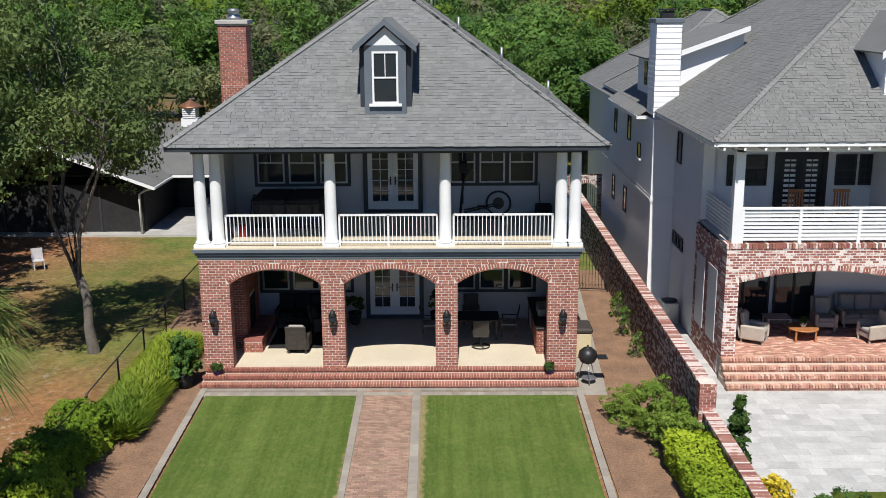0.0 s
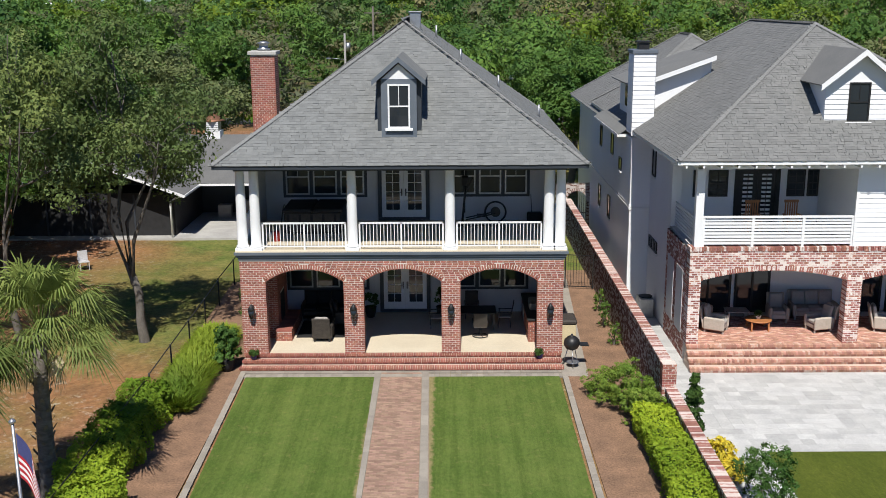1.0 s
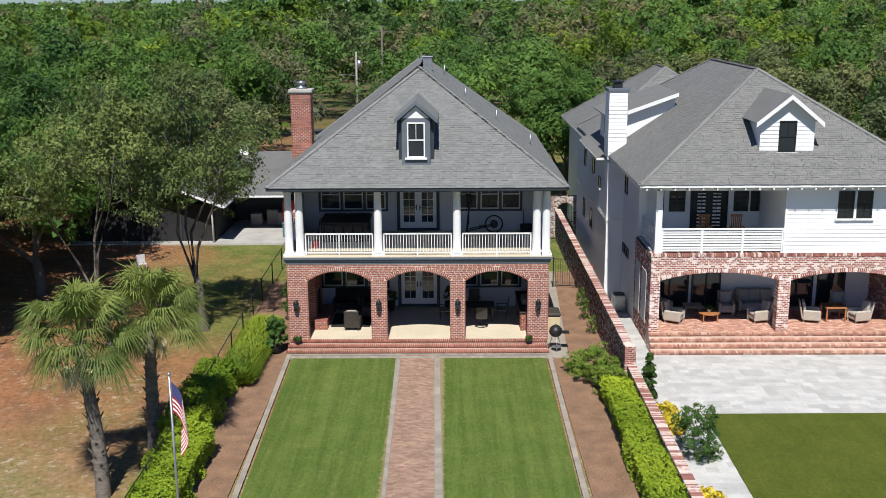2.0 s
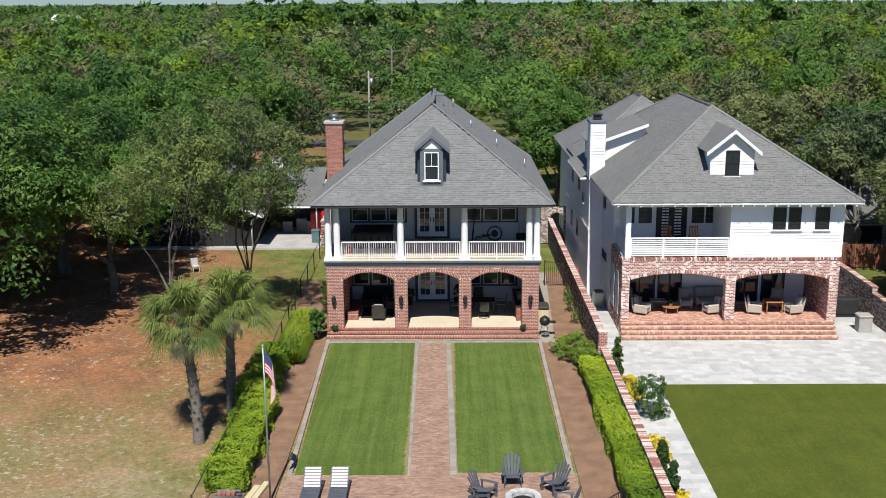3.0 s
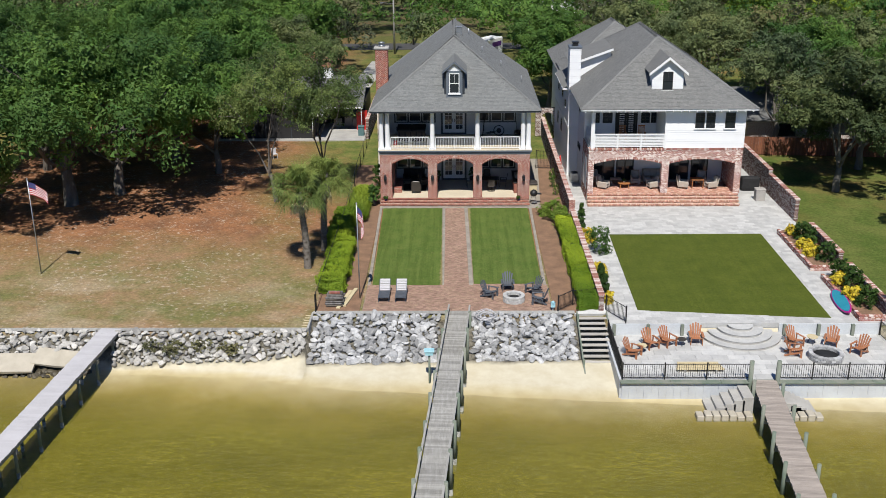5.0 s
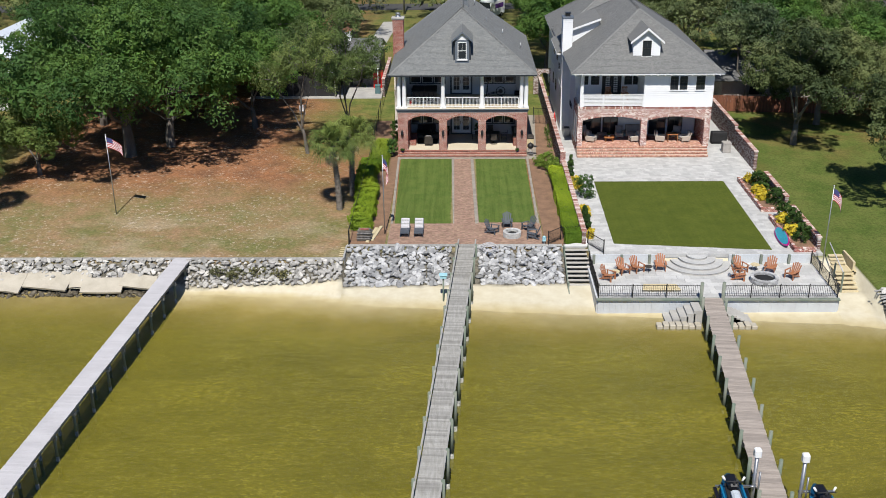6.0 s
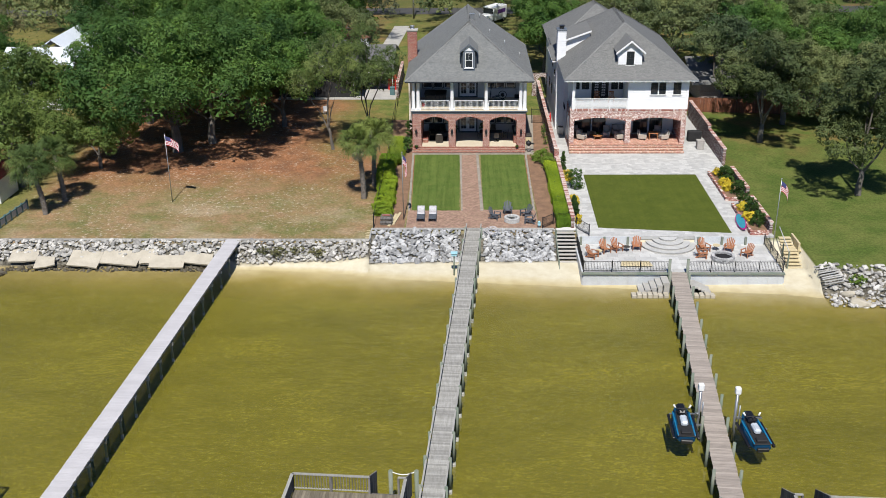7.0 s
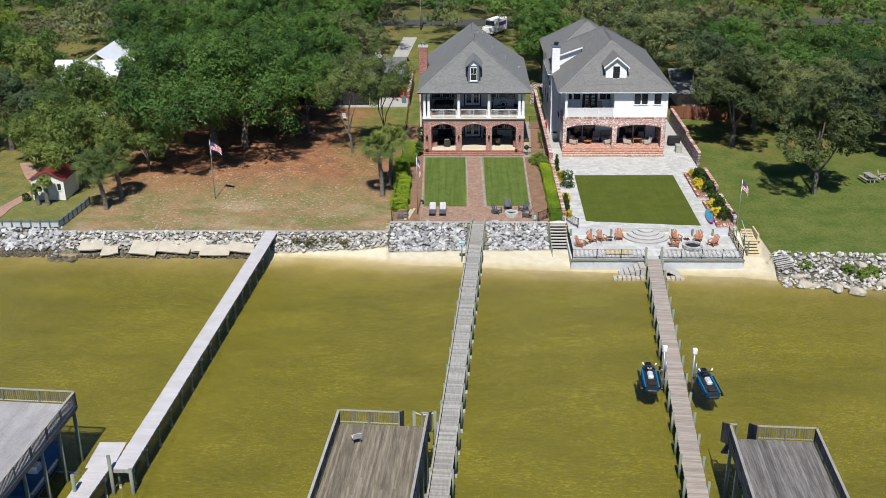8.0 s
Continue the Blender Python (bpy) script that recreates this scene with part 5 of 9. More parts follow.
# the thin trees beside the brick house
plant_tree(sparse, -10.7, 3.1, 165, (1.0, 1.0, 1.14), "thin-crowned young oak with a forked grey trunk in the side yard", "yard trees")
plant_tree(sparse_b, -14.7, 0.9, 20, (1.0, 1.0, 1.14), "thin-crowned young oak in the side yard", "yard trees")
# the grove west of the yard, and the trees behind
GROVE = [(-31.4, 0.2, oak_a, 1.2), (-28.3, 3.2, oak_b, 1.16), (-26.5, 14.6, oak_a, 0.92), (-37.5, 11.0, oak_b, 1.0), (-21.4, 9.6, oak_b, 0.78), (-37.9, -5.4, oak_f, 0.72), (-43.8, -11.0, oak_f, 0.92), (-46.0, 1.0, oak_f, 1.1), (-49.6, -4.2, oak_f, 0.8), (-23.0, 25.5, oak_b, 1.0),
         (-34.0, 25.0, oak_a, 0.92), (-40.0, 18.0, oak_b, 0.8), (-57.1, 2.0, oak_d, 1.0), (-58.5, 11.5, oak_f, 1.1), (-47.5, 38.0, oak_a, 0.9), (-66.0, 26.0, oak_b, 0.95), (-18.5, 37.0, oak_c, 1.15), (-28.0, 38.5, oak_a, 0.9), (-37.5, 42.0, oak_b, 1.0),
         (-22.5, 50.0, oak_b, 1.0), (10.6, 36.0, oak_e, 0.95), (12.0, 46.0, oak_e, 1.0), (27.5, 34.0, oak_c, 1.15), (20.0, 44.5, oak_c, 1.15),
         (36.6, -13.4, oak_g, 1.0), (31.8, 3.2, oak_g, 1.04), (36.2, 10.2, oak_d, 1.05), (43.5, 6.5, oak_d, 1.0), (50.5, -1.0, oak_g, 1.0), (31.0, 18.0, oak_c, 1.1), (42.0, 16.5, oak_b, 0.9), (53.0, 9.0, oak_d, 1.0), (36.5, 27.0, oak_b, 0.95), (50.0, 24.0, oak_a, 0.85), (30.0, 45.0, oak_d, 1.1), (43.0, 36.5, oak_d, 1.15)]
for i, (x, y, k, s) in enumerate(GROVE):
    plant_tree(k, x, y, (i * 77) % 360, (s, s, s * (0.94 + 0.03 * (i % 5))), LAB[id(k)], "oak grove")


def far_woods(name, spots, lobes, leaves, size, leaf, label, seed, boughs=6):
    """Distant trees as one mass of leaf sprays; spots: x, y, radius, height."""
    g = np.random.default_rng(seed)
    cs, rs, bs, bo = [], [], [], []
    for x, y, R, H in spots:
        b, br, c, r = crown_plan(g, R, H, H * 0.22, boughs, lobes, (0.17, 0.29))
        off = np.array((x, y, 0.0))
        cs.extend((np.array(c) + off).tolist())
        rs.extend(r.tolist())
        bs.extend((np.array(b) + off).tolist())
        bo.extend([q * 0.85 for q in br])
    leaves_ = sprays(cs, rs, leaves * len(spots), size, seed + 1, subs=7, loose=0.3, lean=(0, -0.5, 0.7))
    deep = sprays(bs, bo, leaves * len(spots) // 6, size * 1.8, seed + 2, squash=0.68, subs=20)
    single(name, leaf_mesh(name, np.concatenate([leaves_, deep]), leaf), None, label, "woods", "stuff")


def scatter(seed, y0, y1, half, step, keep, tall=11.5):
    g = np.random.default_rng(seed)
    out = []
    y = y0
    while y < y1:
        w = half(y)
        x = -w
        while x < w:
            px, py = x + g.uniform(-0.45, 0.45) * step, y + g.uniform(-0.45, 0.45) * step
            if keep(px, py) and g.uniform() < 0.93:
                s = g.uniform(0.7, 1.3)
                out.append((px, py, min(step * 0.60, 10.0) * s, tall * (0.5 + 0.5 * s) * g.uniform(0.8, 1.25)))
            x += step
        y += step
    return out


def clear_near(x, y):
    if (78.0 < y < 88 and x < 24) or (-15 < x < -6 and y < 84) or (-2 < x < 9 and y < 80):
        return False
    return not (-26 < x < 32 and y < 50) and not (-66 < x < 64 and y < 40)


def in_view(y):
    """Half the width of the woods at that distance."""
    return 0.45 * (y + 117) + 9


mid = scatter(3, 38, 178, in_view, 11.0, clear_near) + [(-70 + i * 6.1, 74.5 + (i * 37 % 5) * 0.5, 5.0, 9.0 + (i * 53 % 7) * 0.4) for i in range(23) if not -13 < -70 + i * 6.1 < 8] + [(-17.5, 55.0, 4.5, 8.5), (-5.0, 62.0, 4.0, 8.0), (-17.0, 65.0, 4.5, 9.0)]
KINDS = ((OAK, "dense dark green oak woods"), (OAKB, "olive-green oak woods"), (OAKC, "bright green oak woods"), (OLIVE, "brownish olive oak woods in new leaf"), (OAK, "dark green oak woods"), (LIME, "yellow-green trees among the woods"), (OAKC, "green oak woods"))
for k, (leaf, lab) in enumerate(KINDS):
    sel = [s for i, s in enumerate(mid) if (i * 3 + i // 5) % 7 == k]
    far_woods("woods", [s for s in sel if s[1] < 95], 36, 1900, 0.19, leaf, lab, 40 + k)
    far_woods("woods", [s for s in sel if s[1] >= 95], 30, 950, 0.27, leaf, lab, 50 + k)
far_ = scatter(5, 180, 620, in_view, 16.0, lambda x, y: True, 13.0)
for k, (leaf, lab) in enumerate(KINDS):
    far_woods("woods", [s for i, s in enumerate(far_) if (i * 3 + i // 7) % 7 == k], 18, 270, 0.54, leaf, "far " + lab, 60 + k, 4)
far2 = scatter(6, 620, 4300, lambda y: 0.5 * y, 66.0, lambda x, y: True, 13.0)
far_woods("woods", far2, 12, 70, 4.5, OAK, "woods out to the horizon", 66)
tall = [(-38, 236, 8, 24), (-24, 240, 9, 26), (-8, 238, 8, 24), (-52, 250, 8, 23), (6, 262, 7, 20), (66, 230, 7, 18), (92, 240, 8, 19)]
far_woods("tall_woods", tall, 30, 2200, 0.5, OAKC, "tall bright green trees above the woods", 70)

# ---- bulkheads, rocks and beach ----
def bar(parent, name, x0, x1, y0, y1, z0, z1, material, label="", bevel=0.0, m=None):
    bm = BM()
    box(bm, x0, x1, y0, y1, z0, z1, m, bevel)
    return part(name, bm, material, parent, label)


def bulkhead(x0, x1, y, top, depth, label, cap=True, material=GREYWOOD):
    b = thing("bulkhead", pose(0, 0, 0), label, "bulkhead", kind="structure")
    bar(b, "face", x0, x1, y - 0.05, y + 0.05, depth, top - 0.06, material)
    if cap:
        n = max(1, int((x1 - x0) / 4))
        for i in range(n):
            a, c = x0 + (x1 - x0) * i / n, x0 + (x1 - x0) * (i + 1) / n
            bar(b, "cap_board", a + 0.006, c - 0.006, y - 0.16, y + 0.2, top - 0.06, top, material, bevel=0.008)
    return b


bulkhead(-8.55, 7.35, -22.05, 0.05, -1.4, "weathered timber bulkhead cap along the patio")
bulkhead(-41.6, -8.6, -24.4, 0.0, -1.4, "weathered timber bulkhead along the sandy yard")
bulkhead(-75.0, -41.6, -23.3, 0.0, -1.4, "weathered timber bulkhead by the white fence")
b = thing("bulkhead_return", pose(0, 0, 0), "weathered timber bulkhead return with ladder rungs", "bulkhead", kind="structure")
bar(b, "face", -8.62, -8.5, -24.4, -22.0, -1.3, 0.04, GREYWOOD)
for i in range(6):
    bar(b, "rung", -8.95, -8.62, -24.2 + i * 0.36, -24.08 + i * 0.36, -0.12, -0.04, CREAMCANVAS)


def rock_mesh(seed, squash=0.65):
    g = np.random.default_rng(seed)
    bm = BM()
    bmesh.ops.create_icosphere(bm, subdivisions=2, radius=1.0)
    sx, sy = g.uniform(0.75, 1.35), g.uniform(0.65, 1.0)
    # knock faces flat at random slants, as broken stone has them
    cuts = [(Vector(g.normal(size=3)).normalized(), g.uniform(0.42, 0.78)) for i in range(9)]
    for v in bm.verts:
        for n, d in cuts:
            over = v.co.dot(n) - d
            if over > 0:
                v.co -= n * over
        v.co = Vector((v.co.x * sx, v.co.y * sy, v.co.z * squash)) * 1.4
    bmesh.ops.remove_doubles(bm, verts=bm.verts, dist=0.36)
    for f in bm.faces:
        f.smooth = False
    bmesh.ops.triangulate(bm, faces=bm.faces)
    return bm


ROCKS = {}
for mname, mt in (("a", ROCK), ("b", ROCKB), ("c", ROCKWET)):
    ROCKS[mname] = [mesh_from("rock", rock_mesh(s, 0.55 + 0.05 * (s % 5)), mt) for s in range(9)]


def riprap(name, spots, kind_, label, separate, seed):
    """A bank of broken rock; spots: x, y, z, size."""
    g = np.random.default_rng(seed)
    bank = thing(name, pose(0, 0, 0), label, "rocks")
    if separate:
        for x, y, z, s in spots[:200]:
            ob = new("rock", ROCKS[kind_][int(g.integers(9))])
            ob.parent = bank
            ob.matrix_basis = Matrix.Translation((x, y, z)) @ Euler(g.uniform(-0.6, 0.6, 3) + np.array((0, 0, g.uniform(0, 6.3)))).to_matrix().to_4x4() @ Matrix.Scale(s, 4)
        spots = spots[200:]
    if spots:
        vs, fs, off = [], [], 0
        base = [(np.array([v.co[:] for v in me.vertices]), np.array([p.vertices[:] for p in me.polygons])) for me in ROCKS[kind_]]
        for x, y, z, s in spots:
            v, f = base[int(g.integers(9))]
            r = np.array(Euler(g.uniform(-0.6, 0.6, 3) + np.array((0, 0, g.uniform(0, 6.3)))).to_matrix())
            vs.append(v @ r.T * s + np.array((x, y, z)))
            fs.append(f + off)
            off += len(v)
        me = bpy.data.meshes.new("loose_rock")
        me.from_pydata(np.concatenate(vs).tolist(), [], np.concatenate(fs).tolist())
        me.materials.append({"a": ROCK, "b": ROCKB, "c": ROCKWET}[kind_])
        part("loose_rock", me, None, bank, "", "stuff")
    return bank


def bank_spots(x0, x1, s0, s1, step, size, seed, skip=lambda x, y: False, lift=0.1):
    g = np.random.default_rng(seed)
    out = []
    s = s0
    while s < s1:
        x = x0
        while x < x1:
            px = x + g.uniform(-0.45, 0.45) * step
            py = shore(px) - s + g.uniform(-0.4, 0.4) * step
            if not skip(px, py):
                k = g.uniform(*size)
                out.append((px, py, ground_z(px, min(py, shore(px) - 0.05)) + lift + k * 0.2, k))
            x += step
        s += step * 0.9
    return out


riprap("riprap", bank_spots(-8.2, -0.75, 0.15, 3.8, 0.30, (0.11, 0.27), 1), "a", "bank of pale grey broken granite riprap", True, 1)
riprap("riprap", bank_spots(1.35, 7.2, 0.15, 3.8, 0.30, (0.11, 0.27), 2), "a", "bank of pale grey broken granite riprap", True, 2)
riprap("riprap", bank_spots(-19.6, -8.7, 0.1, 1.8, 0.27, (0.09, 0.24), 3), "b", "stained riprap rocks with weeds between them", False, 3)
riprap("riprap", bank_spots(-41.0, -21.0, 0.1, 1.4, 0.28, (0.10, 0.24), 4), "b", "stained riprap rocks behind concrete slabs", False, 4)
riprap("riprap", bank_spots(-75.0, -41.0, 0.1, 2.5, 0.40, (0.15, 0.33), 5), "a", "grey riprap rocks below the white fence", False, 5)
riprap("riprap", bank_spots(28.1, 52.0, 0.0, 4.0, 0.34, (0.07, 0.22), 6), "b", "stained riprap rocks below the green lawn", False, 6)

riprap("wet_riprap", bank_spots(-75.0, -39.0, 2.4, 3.3, 0.30, (0.12, 0.26), 15, lift=0.0) + bank_spots(-39.0, -20.8, 1.9, 2.5, 0.30, (0.10, 0.22), 16, lift=0.0), "c", "dark wet weed-stained rocks at the waterline", False, 15)
g = np.random.default_rng(9)
for x, w, y, d in ((-37.9, 2.4, -25.75, 1.5), (-35.8, 1.6, -26.55, 1.1), (-34.95, 1.2, -24.95, 1.0), (-32.5, 2.85, -26.1, 1.75), (-32.0, 1.4, -24.7, 0.8), (-29.5, 3.25, -26.0, 1.5), (-27.25, 1.4, -25.85, 1.5), (-25.5, 2.9, -26.5, 1.4), (-22.95, 2.4, -26.1, 1.2), (-21.75, 0.5, -24.75, 1.1)):
    bm = BM()
    k = g.uniform(-0.12, 0.12, 8)
    pts = [(-w / 2 + k[0], -d / 2 + k[1]), (w * k[4], -d / 2 - 0.04), (w / 2 + k[2], -d / 2 + k[3] * 1.5), (w / 2 + k[5], d * k[5]), (w / 2 - abs(k[6]) * w * 0.6, d / 2 + k[7]), (-w / 2 + abs(k[6]) * 0.6, d / 2 - k[0])]
    poly(bm, pts, -0.09, 0.09)
    bmesh.ops.bevel(bm, geom=list(bm.edges), offset=0.025, segments=1, affect="EDGES", clamp_overlap=True)
    single("concrete_slab", bm, SLAB, "broken pale concrete slab tipped on the rocks", "slab", m=Matrix.Translation((x, y, -0.82 - 0.32 * (-25.4 - y))) @ Euler((radians(g.uniform(20, 27)), radians(g.uniform(-4, 4)), radians(g.uniform(-7, 7)))).to_matrix().to_4x4(), group="shore slabs")
# a few tan boulders at the foot of the eastern rocks
for k, (x, y, q) in enumerate(((30.2, -33.0, 0.55), (32.6, -33.9, 0.5), (33.9, -34.6, 0.62), (36.9, -33.4, 0.7), (35.5, -31.2, 0.5), (38.3, -31.0, 0.55), (40.6, -34.2, 0.5), (29.6, -31.9, 0.42))):
    single("boulder", rock_mesh(40 + k, 0.6), SLAB, "tan weathered boulder among the shore rocks", "rock", m=Matrix.Translation((x, y, ground_z(x, y) + 0.22)) @ Euler((0.2 * k, 0.1, k * 1.3)).to_matrix().to_4x4() @ Matrix.Scale(q, 4), group="shore boulders")


# ---- docks ----
def dock(x0, y0, x1, y1, z, width, board, pile_mat, label, rail=0.0, piles=12, sides=(-1, 1), group="", pile_top=0.0, closed=False, inset=-0.09, radius=0.105):
    """A plank pier from the shore to (x1, y1)."""
    d = Vector((x1 - x0, y1 - y0, 0))
    L = d.length
    m = Matrix.Translation((x0, y0, z)) @ Matrix.Rotation(math.atan2(d.y, d.x), 4, "Z")
    t = thing("dock", m, label, "dock", group)
    lo, hi = [], []
    x = 0.0
    while x < L:
        e = rng.uniform(-0.02, 0.02)
        lo.append((x, -width / 2 + e, -0.04))
        hi.append((x + 0.142, width / 2 + e, rng.uniform(-0.002, 0.004)))
        x += 0.148
    pieces("plank", lo, hi, board, t, lambda p: True)
    for s in (-1, 1):
        bar(t, "stringer", 0, L, s * (width / 2 - 0.12) - 0.04, s * (width / 2 - 0.12) + 0.04, -0.28, -0.05, GREYWOOD)
    for s in sides:
        for i in range(piles):
            px = 1.2 + (L - 1.6) * i / (piles - 1)
            bm = BM()
            top = pile_top + rng.uniform(-0.06, 0.1)
            cyl(bm, (px, s * (width / 2 - inset), -1.5), (px, s * (width / 2 - inset), top), radius, radius * 0.92, 9)
            p = part("dock_post", bm, pile_mat, t)
            bm = BM()
            cyl(bm, (px, s * (width / 2 - inset), -3.4), (px, s * (width / 2 - inset), -1.5), radius * 1.08, radius * 1.05, 9)
            part("waterline", bm, BARNACLE, p, "barnacled pile foot")
    for i in range(piles):
        px = 1.2 + (L - 1.6) * i / (piles - 1)
        bar(t, "cross_beam", px - 0.09, px + 0.09, -width / 2, width / 2, -0.5, -0.29, GREYWOOD)
    if rail:
        for s in (-1, 1):
            bar(t, "kerb_rail", 0, L, s * (width / 2 + 0.02) - 0.05, s * (width / 2 + 0.02) + 0.05, 0.03 + rail - 0.07, 0.03 + rail, GREYWOOD)
            if closed:
                bar(t, "kerb_board", 0, 6.0, s * (width / 2 + 0.02) - 0.02, s * (width / 2 + 0.02) + 0.02, 0.01, rail - 0.05, GREYWOOD)
    return t


dock(-20.18, -24.3, -22.72, -64.0, 0.0, 1.24, COMPOSITE, PILE, "long pale composite dock on barnacled piles", piles=17, pile_top=-0.3, inset=0.14, radius=0.085)
dock(-24.15, -63.4, -25.6, -78.0, 0.0, 1.35, COMPOSITE, PILE, "outer length of the pale composite dock", piles=6, pile_top=-0.3, inset=0.14, radius=0.085)
dock(0.36, -21.9, -3.80, -86.0, 0.02, 1.22, GREYWOOD, PILE, "long weathered grey plank dock with kerb rails", rail=0.42, piles=25, pile_top=0.55, closed=True)
dock(16.68, -29.7, 11.5, -86.0, -0.6, 1.30, BROWNPLANK, PILE, "sun-bleached brown plank dock on green piles", piles=22, pile_top=0.5)
# landing of the composite dock
t = thing("dock_landing", pose(-24.15, -62.45, 0.003), "pale composite landing beside the dock", "dock")
lo, hi = [], []
for i in range(19):
    lo.append((-0.95, -1.5 + i * 0.15, -0.04))
    hi.append((0.82, -1.5 + i * 0.15 + 0.144, 0.003))
pieces("plank", lo, hi, COMPOSITE, t, lambda p: True)
bar(t, "stringer", -0.05, 2.1, -1.62, -1.54, -0.3, -0.045, GREYWOOD)
for x, y, tp in ((-0.75, -3.9, 1.2), (0.75, -1.75, 1.1), (2.0, -1.75, 0.1)):
    bm = BM()
    cyl(bm, (x, y, -3.4), (x, y, tp), 0.12, 0.12, 9)
    part("dock_post", bm, PILE, t)


def boathouse(x0, x1, y0, y1, zd, turn, label, grain, gate=1, seed=0):
    """A boat shed whose flat roof is a sun deck with a baluster rail."""
    m = Matrix.Translation((x0, y0, 0)) @ Matrix.Rotation(radians(turn), 4, "Z")
    W, L = x1 - x0, y0 - y1
    t = thing("boathouse", m, label, "boathouse", "boathouses")
    deck = part("sun_deck", BM(), None, t, "weathered plank sun deck")
    lo, hi = [], []
    x = 0.05
    while x < W - 0.08:
        cut = rng.uniform(0.3, 0.7) * L
        for a, b in ((0.05, cut), (cut + 0.004, L)):
            lo.append((x, -b, zd - 0.04))
            hi.append((x + 0.142, -a, zd + rng.uniform(-0.003, 0.003)))
        x += 0.148
    pieces("deck_board", lo, hi, grain, deck, lambda p: True)
    for y in np.arange(0.3, L, 1.2):
        bar(t, "joist", 0.02, W - 0.02, -y - 0.05, -y + 0.05, zd - 0.3, zd - 0.045, GREYWOOD2)
    for xx in (0.0, W - 0.1):
        bar(t, "rim_beam", xx, xx + 0.1, -L, 0, zd - 0.42, zd - 0.046, GREYWOOD2)
    bar(t, "rim_beam", 0, W, -0.06, 0.04, zd - 0.42, zd - 0.046, GREYWOOD2)
    for xx in (0.1, W - 0.1):
        for y in np.arange(0.3, L, 2.3):
            bm = BM()
            cyl(bm, (xx, -y, -3.4), (xx, -y, zd - 0.3), 0.13, 0.12, 9)
            part("dock_post", bm, PILE, t)
    # rail: one side to the shore, two along
    runs = [((0, 0), (0, -L)), ((W, 0), (W, -L))]
    runs.append(((0, 0), (W * (0.68 if gate > 0 else 1.0), 0)) if gate >= 0 else ((W * 0.32, 0), (W, 0)))
    for (ax, ay), (bx, by) in runs:
        r = part("deck_rail", BM(), None, t, "weathered timber baluster rail")
        n = max(2, int(max(abs(bx - ax), abs(by - ay)) / 2.0))
        for i in range(n + 1):
            px, py = ax + (bx - ax) * i / n, ay + (by - ay) * i / n
            bar(r, "rail_post", px - 0.05, px + 0.05, py - 0.05, py + 0.05, zd - 0.3, zd + 0.95, GREYWOOD2)
        along = ax == bx
        bar(r, "hand_rail", min(ax, bx) - (0.08 if along else 0), max(ax, bx) + (0.08 if along else 0), min(ay, by) - (0 if along else 0.08), max(ay, by) + (0 if along else 0.08), zd + 0.95, zd + 0.99, GREYWOOD)
        bar(r, "low_rail", min(ax, bx) - (0.03 if along else 0), max(ax, bx) + (0.03 if along else 0), min(ay, by) - (0 if along else 0.03), max(ay, by) + (0 if along else 0.03), zd + 0.1, zd + 0.15, GREYWOOD)
        k = int(max(abs(bx - ax), abs(by - ay)) / 0.14)
        at = [(ax + (bx - ax) * i / k, ay + (by - ay) * i / k) for i in range(1, k)]
        pieces("rail_baluster", [(p - 0.02, q - 0.02, zd + 0.15) for p, q in at], [(p + 0.02, q + 0.02, zd + 0.93) for p, q in at], GREYWOOD2, r, lambda p: True, cap=28)
    # boarded stair down to the shore side from the open corner
    if gate:
        side = 1 if gate > 0 else -1
        edge = W if gate > 0 else 0.0
        top = W * (0.68 if gate > 0 else 0.32)
        st = part("stair", BM(), None, t, "steep timber stair with boarded sides")
        for i in range(10):
            bar(st, "tread", min(top, edge) + 0.06, max(top, edge) - 0.06, 0.06 + i * 0.2, 0.30 + i * 0.2, zd - 0.25 - i * 0.24, zd - 0.21 - i * 0.24, GREYWOOD2)
        for a in (top, edge):
            lo = [(a - 0.02, 0.06 + k * 0.15, zd - 0.5 - 0.085 * k) for k in range(14)]
            hi = [(a + 0.02, 0.206 + k * 0.15, zd + 0.93 - 0.085 * k) for k in range(14)]
            pieces("side_board", lo, hi, GREYWOOD2, st, lambda p: True)
        a = edge - side * 0.35
        bar(st, "corner_cap", min(a, edge) - 0.02, max(a, edge) + 0.02, -0.06, 0.06, zd + 0.992, zd + 1.05, GREYWOOD)
        bar(st, "newel", a - 0.05, a + 0.05, -0.05, 0.05, zd - 0.3, zd + 0.99, GREYWOOD2)
    return t


boathouse(-8.95, -3.3, -62.4, -78.0, 2.45, -4, "weathered boathouse with a plank sun deck and rail", DECKBROWN, 1)
boathouse(15.35, 20.5, -63.9, -79.0, 2.45, -3.5, "dark weathered boathouse with a plank sun deck and rail", GREYWOOD2, -1)
boathouse(-36.45, -26.55, -59.6, -76.0, 2.45, -4.5, "boathouse with a grey weathered deck and timber rail", MEMBRANE, 0)


